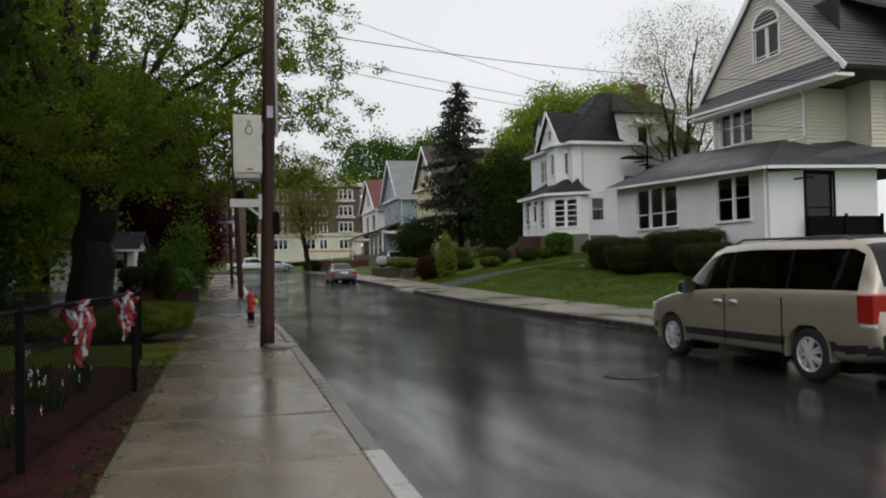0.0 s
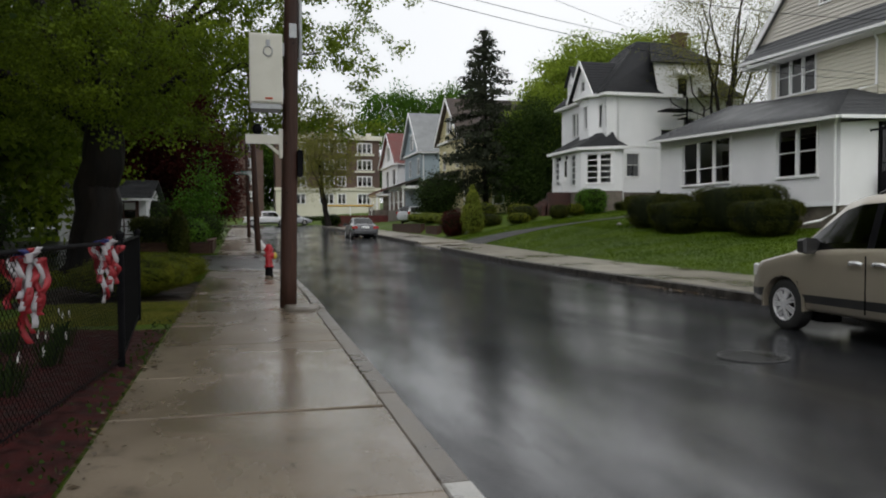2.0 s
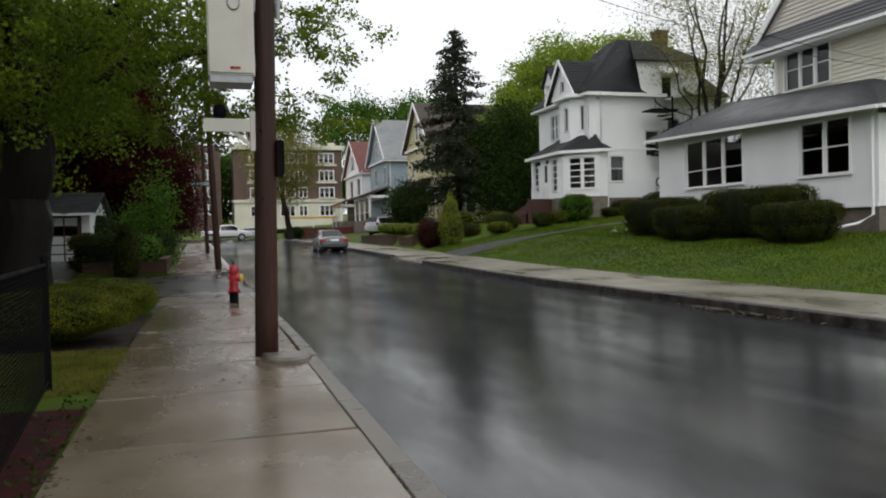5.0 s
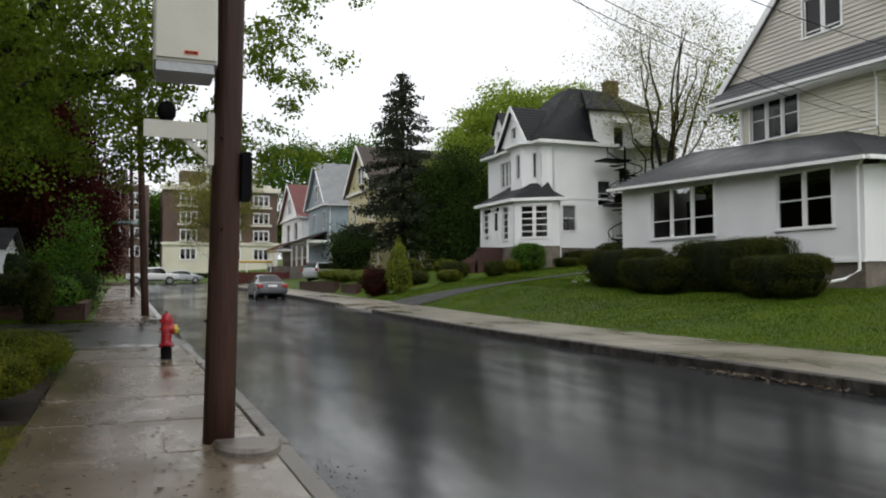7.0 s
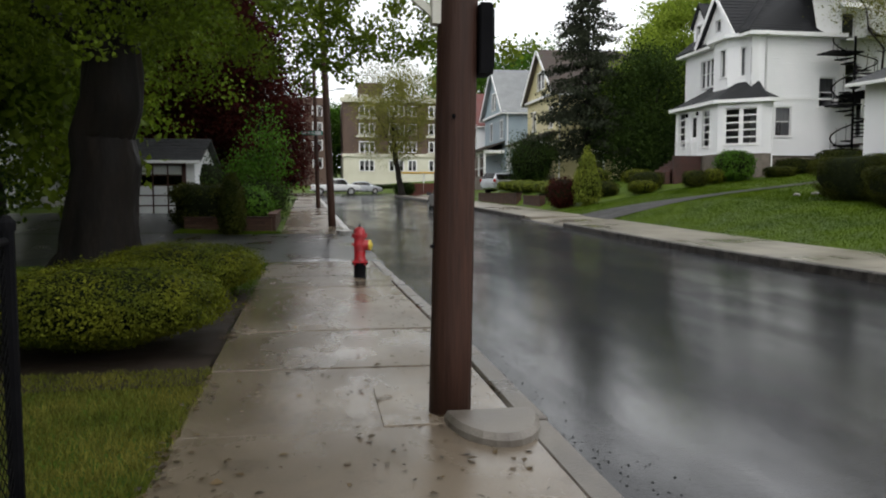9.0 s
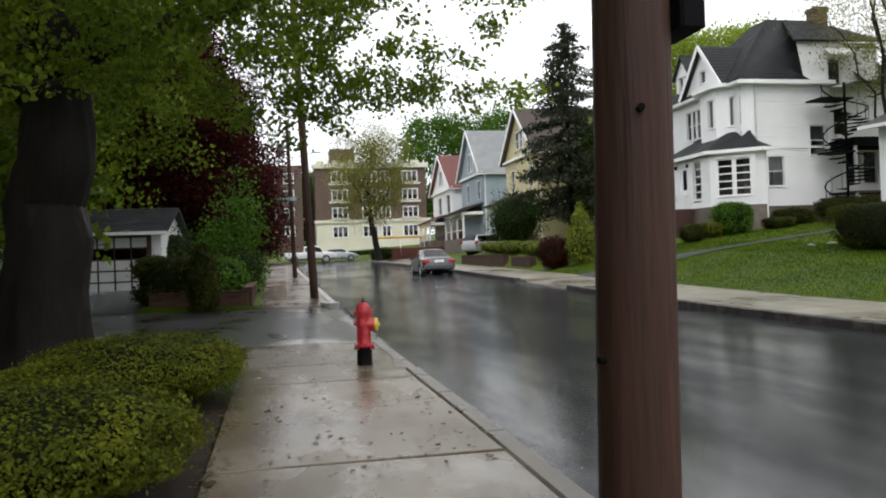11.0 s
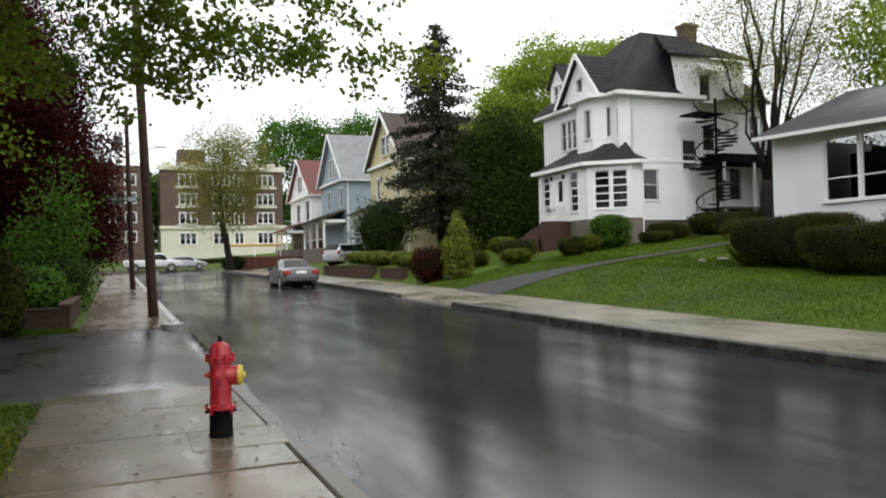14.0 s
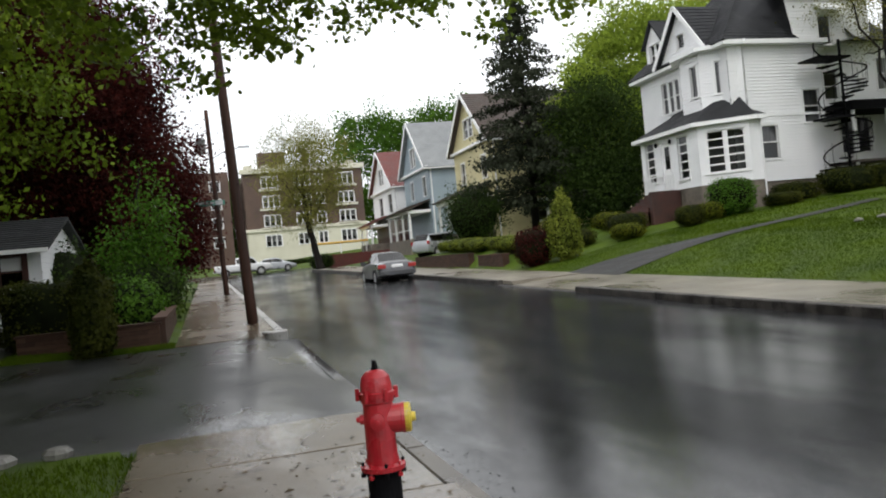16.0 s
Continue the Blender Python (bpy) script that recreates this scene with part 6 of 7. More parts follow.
sed_lights = [("tail_light", (-0.86, -0.02, 0.7), (-0.5, 0.16, 0.87), REDLIGHT), ("tail_light", (0.5, -0.02, 0.7), (0.86, 0.16, 0.87), REDLIGHT), ("number_plate", (-0.25, -0.01, 0.72), (0.25, 0.05, 0.85), WHITE),
              ("bumper", (-0.82, -0.05, 0.4), (0.82, 0.1, 0.6), CARPAINT)]
sed = vehicle("sedan", "grey sedan with red tail lights parked at the kerb", (7.95, 58.3, H(58.3) - 0.09), 0, 4.65, SEDAN, CARPAINT, (0.95, 3.75), 0.31, (0.95, 3.2, 2.1), (2.95, 3.62), (0.78, 1.48), "car", sed_lights)
mirrors(sed, 0.86, 3.1, 0.95, CARPAINT)
SUV = [(0.0, 0.4, 0.7, 0.74, 0.75, 0.6), (0.08, 0.36, 1.0, 1.1, 0.86, 0.7), (0.35, 0.3, 1.05, 1.62, 0.9, 0.68), (2.6, 0.28, 1.02, 1.7, 0.91, 0.68), (2.95, 0.28, 1.0, 1.6, 0.9, 0.66),
       (3.5, 0.28, 0.98, 1.08, 0.9, 0.7), (4.3, 0.3, 0.9, 0.95, 0.85, 0.62), (4.55, 0.4, 0.6, 0.64, 0.72, 0.5)]
suv = vehicle("suv", "silver estate car parked on a drive before the blue house", (14.9, 80.5, G(14.9, 81) + 0.0), -60, 4.55, SUV, CARSILVER, (0.9, 3.65), 0.35, (0.4, 3.1, 1.3, 2.2), (2.98, 3.5), (0.1, 0.4), "car",
              [("tail_light", (-0.9, 0.02, 0.9), (-0.72, 0.2, 1.15), REDLIGHT), ("tail_light", (0.72, 0.02, 0.9), (0.9, 0.2, 1.15), REDLIGHT), ("headlight", (-0.82, 4.3, 0.7), (-0.5, 4.5, 0.84), LENS), ("headlight", (0.5, 4.3, 0.7), (0.82, 4.5, 0.84), LENS)])
PICK = [(0.0, 0.5, 1.0, 1.03, 0.9, 0.8), (0.1, 0.45, 1.08, 1.11, 0.95, 0.86), (2.0, 0.42, 1.08, 1.12, 0.96, 0.86), (2.02, 0.42, 1.1, 1.72, 0.96, 0.68), (3.3, 0.42, 1.08, 1.8, 0.96, 0.7),
        (3.65, 0.42, 1.06, 1.7, 0.96, 0.68), (4.1, 0.42, 1.06, 1.16, 0.95, 0.74), (5.2, 0.44, 0.98, 1.04, 0.92, 0.7), (5.4, 0.5, 0.7, 0.75, 0.8, 0.6)]
vehicle("pickup_truck", "white pickup truck standing on the crossing street", (-1.2, 107.5, H(107.5) - 0.12), -90, 5.4, PICK, CARWHITE, (1.0, 4.3), 0.38, (2.1, 3.9, 3.0), (3.7, 4.1), (1.99, 2.03), "truck",
        [("tail_light", (-0.92, -0.02, 0.7), (-0.78, 0.06, 1.0), REDLIGHT), ("tail_light", (0.78, -0.02, 0.7), (0.92, 0.06, 1.0), REDLIGHT), ("bumper", (-0.9, -0.12, 0.45), (0.9, 0.02, 0.62), CHROME)])
vehicle("sedan", "pale silver sedan parked on the crossing street", (2.7, 112.0, H(112) - 0.12), -90, 4.65, SEDAN, CARSILVER, (0.95, 3.75), 0.31, (0.95, 3.2, 2.1), (2.95, 3.62), (0.78, 1.48), "car",
        [("tail_light", (-0.86, -0.02, 0.7), (-0.5, 0.16, 0.87), REDLIGHT), ("tail_light", (0.5, -0.02, 0.7), (0.86, 0.16, 0.87), REDLIGHT)])

# awning and red fence at the far corner
aw = thing("awning", (10.2, 112.5, H(112)), "flat yellow awning on posts over a corner forecourt", "awning")
mb = MB()
mb.box((0, 0, 2.55), (6.6, 3.0, 2.75), 0.03)
part("canopy", mb, AWNING, aw)
for x, y in ((0.2, 0.2), (3.3, 0.2), (6.4, 0.2), (0.2, 2.8), (6.4, 2.8)):
    mb = MB()
    mb.box((x - 0.06, y - 0.06, 0), (x + 0.06, y + 0.06, 2.55))
    part("post", mb, WHITE, aw)
fn = thing("board_fence", (9.4, 104, H(104)), "dark red board fence at the far corner", "fence")
for k in range(34):
    mb = MB()
    mb.box((0.24 * k, 0, -0.05), (0.24 * k + 0.225, 0.03, 1.35 + 0.02 * (k % 3)))
    part("board", mb, REDWOOD, fn)

# ---- fence with ribbons along the flower bed ----
FENCE = [(-2.0, -3.2), (-1.93, 0.3), (-1.83, 3.6), (-1.72, 7.0), (-1.36, 11.3), (-1.76, 15.5)]


def chain_fence():
    f = thing("chain_link_fence", (0, 0, 0), "black chain-link fence with steel posts", "fence")
    for i, (x, y) in enumerate(FENCE):
        mb = MB()
        h = 1.42
        mb.tube([(x, y, -0.1), (x, y, h)], 0.036, 10)
        mb.lathe(((0.045, h - 0.02), (0.045, h + 0.02), (0.02, h + 0.05), (0.0, h + 0.055)), 10, (x, y, 0))
        part("post", mb, BLACK, f, smooth=False)
    for (x0, y0), (x1, y1) in zip(FENCE, FENCE[1:]):
        for z, r in ((1.35, 0.02), (0.1, 0.008)):
            mb = MB()
            mb.tube([(x0, y0, z), (x1, y1, z)], r, 8)
            part("rail", mb, BLACK, f)
    for (x0, y0), (x1, y1) in zip(FENCE, FENCE[1:]):
        a, b = Vector((x0, y0, 0)), Vector((x1, y1, 0))
        ln = (b - a).length
        d = (b - a) / ln
        up = Vector((0, 0, 1))
        mb = MB()
        s, z0, z1 = 0.07, 0.06, 1.34
        hgt = z1 - z0
        k = -int(hgt / s) - 1
        while k * s < ln:
            for sg_ in (1, -1):
                u0 = k * s
                if sg_ > 0:
                    t0, t1 = max(0, -u0), min(hgt, ln - u0)
                    if t1 - t0 > 0.02:
                        mb.tube([a + d * (u0 + t0) + up * (z0 + t0), a + d * (u0 + t1) + up * (z0 + t1)], 0.0028, 3, False)
                else:
                    t0, t1 = max(0, -u0), min(hgt, ln - u0)
                    if t1 - t0 > 0.02:
                        mb.tube([a + d * (u0 + t0) + up * (z1 - t0), a + d * (u0 + t1) + up * (z1 - t1)], 0.0028, 3, False)
            k += 1
        tagged(part("wire_mesh", mb, WIREBLK, f), kind="stuff")
    return f


chain_fence()


def ribbon(at, seed, long):
    """A bow of red, white and blue ribbon with hanging tails, tied to the top rail."""
    rng = random.Random(seed)
    r = thing("ribbon_bow", at, "red, white and blue ribbon bow tied on a fence", "ribbon", "ribbons on the fence", turn=-48)
    mats = (RIB_R, RIB_W, RIB_R, RIB_W, RIB_R, RIB_R, RIB_W, RIB_R, RIB_R, RIB_W, RIB_R, RIB_R)

    def band(path, w, m, nm):
        mb = MB()
        rows = [(Vector(p) + Vector((0, -w / 2, 0)), Vector(p) + Vector((0.006, w / 2, 0))) for p in path]
        mb.rings(rows, False, False, False)
        ob = part(nm, mb, m, r, smooth=True)
        sol = ob.modifiers.new("thick", "SOLIDIFY")
        sol.thickness = 0.002
    for k, m in enumerate(mats):
        y0 = (k - 5.5) * 0.026 + rng.uniform(-0.03, 0.03)
        ln = long * rng.uniform(0.55, 1.0) * (1 - 0.35 * abs(k - 5.5) / 5.5)
        n = 14
        ph, am = rng.uniform(0, 6), rng.uniform(0.015, 0.04)
        path = [(0.05 + rng.uniform(0.0, 0.01) + am * math.sin(ph + i * 0.7), y0 * (1 - 0.35 * i / n) + 0.03 * math.sin(ph * 2 + i * 0.5), -ln * i / n) for i in range(n + 1)]
        band(path, rng.uniform(0.035, 0.06), m, "tail")
    for k in range(6):
        a = math.pi * k / 6 + rng.uniform(-0.2, 0.2)
        m = (RIB_R, RIB_W, RIB_B)[k % 3]
        n = 12
        rr = rng.uniform(0.07, 0.11)
        path = []
        for i in range(n + 1):
            t = 2 * math.pi * i / n
            q = rr * math.sin(t / 2)
            path.append((0.06 + 0.035 * math.sin(t), q * math.cos(a) * (1.2 if k % 2 else -1.2), q * math.sin(a) * 0.9 + 0.02 * math.sin(t)))
        band(path, 0.045, m, "loop")
    kn = MB()
    kn.lathe(((0.0, -0.04), (0.03, -0.03), (0.035, 0.03), (0.0, 0.04)), 8, (0.07, 0, 0))
    part("knot", kn, RIB_W, r)


ribbon((-1.58, 8.6, 1.3), 3, 0.68)
ribbon((-1.41, 10.65, 1.33), 5, 0.62)

# ---- trees ----
def low(z):
    return lambda x, y: z


tree("maple_tree", "big old maple with dark trunk and fresh green leaves", (-4.95, 29.0, 0.0), 4.9, 0.68,
     [((-5.7, 28.6, 12.6), 0.34), ((-5.0, 29.6, 12.6), 0.26), ((-8.2, 28.2, 11.8), 0.32), ((-0.7, 28.6, 12.0), 0.24), ((0.8, 28.4, 10.8), 0.18), ((-0.2, 28.2, 6.7), 0.19), ((2.2, 29.6, 7.4), 0.12), ((-3.0, 32.5, 11.0), 0.22),
      ((-10.0, 29.2, 7.6), 0.26), ((-4.2, 23.5, 7.2), 0.15), ((1.4, 24.6, 9.0), 0.12)],
     [((-5.0, 28.5, 10.0), (8.8, 8.2, 5.6)), ((-6.5, 26.5, 6.4), (5.5, 5.5, 2.6)), ((-2.0, 30.5, 6.6), (4.2, 3.2, 2.4)), ((1.6, 30.0, 6.2), (2.6, 2.2, 1.9)), ((4.0, 30.5, 8.2), (1.8, 2.0, 1.6)), ((0.2, 29.4, 5.0), (2.2, 1.7, 1.0)), ((3.2, 30.4, 5.4), (1.9, 1.5, 1.0)), ((-3.2, 25.2, 5.6), (2.6, 2.6, 1.7))],
     2300, 64, 0.082, LEAF, 11, lobed=True, spread=0.17, shell=0.4, floor=lambda x, y: 3.7 + 0.16 * max(0.0, x), lean=(0.4, 0))
# this maple and the next take dark leaves to paint in canopy shade
tree("maple_tree", "leafy maple at the back of the garden", (-11.5, 20.5, 0.0), 5.0, 0.34,
     [((-12.5, 20, 11), 0.18), ((-9, 22, 10), 0.16), ((-14, 23, 9), 0.15), ((-10.5, 17.5, 9), 0.14)],
     [((-11.5, 21, 9.0), (5.2, 5.5, 5.0)), ((-10.5, 19.5, 5.0), (4, 4, 2.0))], 420, 70, 0.18, LEAF_D, 12, lobed=True, spread=0.5, shell=0.3, floor=low(2.6))
# trunk out of view; crown added overhead to shade the flower bed
tree("maple_tree", "leafy maple over the flower bed", (-7.6, 12.0, 0.0), 4.6, 0.3,
     [((-7, 12, 11), 0.16), ((-4.5, 11, 8.5), 0.13), ((-10, 13, 9), 0.14), ((-6, 8, 9), 0.12)],
     [((-7.2, 11, 8.2), (5.2, 6.5, 3.6))], 460, 70, 0.15, LEAF_D, 21, lobed=True, spread=0.5, shell=0.4, floor=low(4.9))
tree("maple_tree", "leafy maple behind the garage yard", (-13.5, 41.0, 0.4), 4.5, 0.3,
     [((-14, 41, 11), 0.16), ((-11, 42, 10), 0.14), ((-16, 40, 9), 0.14)],
     [((-13.5, 41, 8.5), (5.0, 4.5, 5.2)), ((-12, 52, 9.5), (7, 4, 6))], 420, 70, 0.26, LEAF, 13, spread=0.55, shell=0.3, floor=low(2.5))
tree("copper_beech", "dark crimson copper beech beside the footway", (-8.0, 57.5, 0.7), 3.5, 0.4,
     [((-8, 57, 13), 0.2), ((-5.5, 55.5, 10), 0.16), ((-11, 57, 11), 0.16), ((-4.6, 58, 7), 0.12)],
     [((-9.0, 58.5, 8.8), (6.6, 5.0, 7.2)), ((-3.6, 64.0, 5.2), (2.6, 3.4, 3.7))], 900, 260, 0.17, LEAF_R, 14, spread=0.6, shell=0.4, floor=low(1.4))
tree("dogwood_tree", "small bright green tree among garden shrubs", (-2.9, 48.2, 0.35), 1.8, 0.09,
     [((-2.8, 48, 5.4), 0.05), ((-2.3, 47.6, 4.0), 0.04), ((-3.6, 48.6, 4.2), 0.04)],
     [((-2.8, 48.0, 3.8), (0.75, 0.9, 1.8)), ((-2.9, 47.8, 2.2), (1.3, 1.2, 1.3))], 70, 45, 0.15, LEAF_B, 15, spread=0.42, shell=0.2, floor=low(0.9))
tree("ash_tree", "tall half-bare tree with many upright stems", (31.2, 49.4, 2.4), 5.6, 0.34,
     [((30.6, 49.6, 17.0), 0.16), ((32.6, 48.6, 17.5), 0.16), ((29.2, 48.8, 15.0), 0.13), ((34.4, 49.8, 16.0), 0.13), ((31.8, 47.4, 15.0), 0.12), ((36.4, 49.5, 14.0), 0.11), ((27.8, 50.0, 13.2), 0.08), ((33.4, 49.9, 18.2), 0.14), ((30.0, 49.9, 18.0), 0.12), ((35.4, 48.7, 17.0), 0.12)],
     [((31.8, 49.2, 15.2), (5.8, 4.2, 5.2)), ((34.0, 49.5, 11.5), (4.5, 3.5, 3.2))], 620, 60, 0.1, LEAF_O, 16, spread=0.5, shell=0.2, twig_r=0.024, floor=low(7.6))
tree("ash_tree", "half-bare tree behind the cream house", (38.0, 45.0, 2.6), 6.0, 0.3,
     [((37, 45, 15), 0.14), ((40, 44, 15), 0.14), ((42, 46, 13), 0.1)],
     [((39, 45, 12.5), (6, 4, 4.5))], 300, 45, 0.26, LEAF_Y, 17, spread=0.6, shell=0.25, floor=low(7))
tree("oak_tree", "round leafy tree behind the white house", (31.0, 74.0, 2.8), 7, 0.35,
     [((30, 74, 17), 0.18), ((35, 75, 16), 0.16), ((26, 73, 15), 0.15)],
     [((31.8, 74, 14.0), (5.0, 4.5, 5.2)), ((41, 78, 16.8), (6, 4.5, 4.6)), ((27, 72, 9.5), (3.8, 3.5, 5.0))], 620, 150, 0.26, LEAF_Y, 18, spread=0.65, shell=0.4, floor=low(4))
tree("linden_tree", "dense green tree between the spruce and the white house", (25.5, 67.5, 2.8), 4, 0.25,
     [((25.5, 67.5, 10.5), 0.14), ((24, 67, 9), 0.1), ((27.5, 68, 9), 0.1)],
     [((25.3, 67.5, 7.8), (3.6, 2.6, 4.8)), ((24.0, 66.5, 5.0), (3.2, 2.2, 2.6))], 330, 100, 0.2, LEAF_D, 19, spread=0.8, shell=0.4, floor=low(2.6))
tree("street_tree", "leaning street tree with thin new leaves", (8.9, 96.4, H(96.4)), 6.2, 0.32,
     [((8.2, 96, 13.5), 0.15), ((5.6, 96, 10.5), 0.12), ((11.4, 96.5, 10.5), 0.12), ((7.0, 95, 12), 0.1), ((10.2, 95.5, 12.5), 0.1)],
     [((8.2, 96.2, 10.6), (4.6, 4.0, 5.6))], 360, 90, 0.15, LEAF_O, 20, spread=0.6, shell=0.15, lean=(-0.9, 0), floor=low(4.6))
for k, (x, y, r, z) in enumerate(((31, 172, 9, 28), (0.5, 172, 8, 17), (44, 168, 9, 28), (58, 150, 9, 17), (22, 190, 10, 18), (-14, 175, 9, 14), (-30, 150, 10, 13), (-24, 120, 9, 11), (-30, 90, 9, 10))):
    tree("far_tree", "green tree far off above the roofs", (x, y, 2.0), 8, 0.4, [((x, y, z + 2), 0.2), ((x + 4, y, z), 0.15), ((x - 4, y, z), 0.15)],
         [((x, y, z * 0.72), (r, r * 0.8, z * 0.42))], 260, 60, 0.62, LEAF_B if k < 4 else LEAF_D, 30 + k, spread=1.2, shell=0.5, floor=low(3), group="trees in the distance")

# filler trees; several are added only to darken reflections in the house windows
for k, (x, y, r, z) in enumerate(((-12.5, 75, 5.5, 14), (-11, 88, 5.5, 14), (-23, 90, 7, 15), (-21, 33, 6, 14), (-23, 45, 6, 15), (-18, 65, 6, 15), (-17, 78, 6, 13), (-24, 19, 6, 14), (-17, 6, 6, 13), (-31, 58, 7, 15), (-10.5, 38, 5, 16), (-15, 34, 5.5, 17))):
    tree("garden_tree", "leafy filler tree added at the back of the gardens", (x, y, 0.3), 4.5, 0.3, [((x, y, z - 3), 0.16), ((x + 3, y, z * 0.7), 0.12), ((x - 3, y + 1, z * 0.7), 0.12)],
         [((x, y, z * 0.62), (r, r * 0.85, z * 0.42)), ((x, y, 4), (r * 0.8, r * 0.7, 2.5))], 300, 60, 0.36, LEAF_D if k % 2 else LEAF, 130 + k, spread=0.8, shell=0.4, floor=low(1.8), group="garden trees")


def spruce(at, height, r0, seed):
    """A tall, ragged spruce: whorls of drooping boughs of needle sprays."""
    rng = np.random.default_rng(seed)
    root = thing("spruce_tree", at, "tall dark blue-green spruce with ragged boughs", "tree")
    tr = MB()
    tr.tube([(0, 0, -0.2), (0.05, 0, height * 0.4), (0, 0.03, height)], [0.3, 0.18, 0.02], 10)
    part("trunk", tr, BARK, root, smooth=True)
    bo = MB()
    pts, dirs = [], []
    z = 2.2
    while z < height - 0.3:
        f = 1 - z / height
        ln0 = r0 * (f ** 0.64) * (0.75 + 0.25 * min(1, z / 5))
        for k in range(rng.integers(5, 8)):
            a = rng.uniform(0, 2 * math.pi)
            ln = ln0 * rng.uniform(0.6, 1.15)
            n = 7
            path = [(math.cos(a) * ln * t, math.sin(a) * ln * t, z + ln * (0.12 * t - 0.42 * t * t + 0.22 * t ** 3)) for t in np.linspace(0, 1, n)]
            bo.tube(path, [0.045 * (1 - 0.8 * i / (n - 1)) for i in range(n)], 4, False)
            for t in np.linspace(0.18, 1, max(4, int(ln * 9))):
                i = min(int(t * (n - 1)), n - 2)
                q = t * (n - 1) - i
                p = np.array(path[i]) * (1 - q) + np.array(path[i + 1]) * q
                for s in range(4):
                    off = rng.normal(size=3) * np.array((0.16, 0.16, 0.1)) * (0.5 + ln * 0.22)
                    pts.append(p + off - np.array((0, 0, 0.06)))
        z += rng.uniform(0.3, 0.52)
    tagged(part("branchwork", bo, BARK, root), kind="stuff")
    pts = np.array(pts)
    v, fcs = leaf_verts(rng, pts, 0.24, False, None, 0.9)
    tagged(bulk("needles", v, fcs, NEEDLE, root), kind="stuff")


spruce((20.8, 70.4, G(20.8, 70.4)), 17.2, 6.0, 41)

# ---- shrubs ----
shrub("yew_shrub", "low clipped yew mound with yellow-green tips beside the footway", (-2.5, 19.85, 0.0), (1.2, 1.15, 0.84), 34000, 0.036, YEW, 51, 2.3, "clipped yews by the footway", under=0.45)
shrub("yew_shrub", "low clipped yew mound with yellow-green tips beside the footway", (-2.4, 23.8, 0.0), (1.2, 1.3, 0.78), 30000, 0.038, YEW, 52, 2.3, "clipped yews by the footway", under=0.4)
shrub("yew_shrub", "low dark clipped yew before a big maple", (-5.6, 21.4, 0.0), (1.3, 1.2, 0.6), 8000, 0.07, YEW, 53, 2.4, "clipped yews by the footway")
shrub("boxwood_hedge", "clipped box hedge in front of the garage", (-4.3, 41.0, G(-4.3, 41) - 0.05), (1.25, 0.95, 1.65), 10000, 0.085, YEW_D, 54, 4.0, category="hedge")
shrub("arborvitae", "narrow upright dark conifer before a brick planter", (-3.25, 38.9, 0.05), (0.55, 0.55, 2.1), 6000, 0.1, YEW_D, 55, 2.2, cut=0.45)
for k, (x, y, rx, ry, h) in enumerate(((-3.2, 44.0, 1.0, 1.0, 1.5), (-3.0, 47.5, 1.3, 1.5, 1.9), (-3.4, 50.5, 1.3, 1.6, 2.0), (-3.4, 53.8, 1.2, 1.6, 1.7), (-5.8, 48, 1.8, 1.8, 2.3))):
    shrub("lilac_shrub", "loose green garden shrub beyond the brick planter", (x, y, G(x, y)), (rx, ry, h), 3200, 0.13, (LEAF_B, LEAF_D, LEAF_D, LEAF_B, LEAF_D)[k], 60 + k, 2.0, "garden shrubs", jag=0.14)
for k, (x, y, rx, ry, h) in enumerate(((-9.4, 27.0, 1.8, 1.6, 2.6), (-10.5, 33, 2.2, 2.0, 3.2), (-7.2, 14.0, 1.3, 1.4, 1.7), (-6.6, 10.2, 1.2, 1.3, 1.5), (-9.0, 17.5, 1.8, 1.6, 2.2))):
    shrub("rhododendron", "dark leafy rhododendron with a few pink blooms", (x, y, 0), (rx, ry, h), 2600, 0.15, LEAF_D, 70 + k, 2.0, "rhododendrons in the garden", jag=0.16)
# clipped hedges before the sun porch
for k, (x, y, rx, ry, top) in enumerate(((19.2, 30.3, 0.75, 2.4, 3.02), (18.2, 27.1, 0.65, 1.45, 2.34), (18.3, 33.2, 0.65, 1.7, 2.46), (19.2, 36.6, 0.75, 2.3, 2.92))):
    z = G(x, y) - 0.05
    shrub("yew_hedge", "flat-topped dark clipped yew before the sun porch", (x, y, z), (rx, ry, top - z), 22000, 0.05, YEW_D, 80 + k, 4.2, "clipped hedges before the porch", category="hedge", cut=-0.14, under=0.25, jag=0.035)
shrub("boxwood", "bright green rounded bush before the corner porch", (22.5, 51.3, G(22.5, 51.3)), (1.0, 1.0, 1.75), 4500, 0.1, LEAF_B, 90, 2.6)
for k, (x, y, rx, h) in enumerate(((20.0, 51.0, 0.62, 0.95), (21.4, 51.4, 0.6, 0.85), (17.7, 52.6, 0.75, 0.75), (18.8, 54.5, 1.0, 1.1), (16.3, 55.0, 0.9, 0.9), (16.6, 57.5, 1.0, 1.2), (19.5, 57.5, 0.9, 1.0))):
    shrub("boxwood", "small clipped round box bush on the garden slope", (x, y, G(x, y)), (rx, rx, h), 2200, 0.09, (YEW_D, YEW, YEW, YEW_D)[k % 4], 91 + k, 2.4, "round bushes on the slope")
for k, (x, y, rx, h) in enumerate(((26.6, 51.9, 1.1, 0.9), (29.0, 51.0, 1.5, 1.2), (31.4, 50.9, 1.4, 1.15), (24.8, 50.6, 0.7, 0.6))):
    shrub("boxwood", "low dark clipped bush along the house foundation", (x, y, G(x, y)), (rx, 0.8, h), 2600, 0.1, YEW_D, 100 + k, 3.0, "bushes along the foundation")
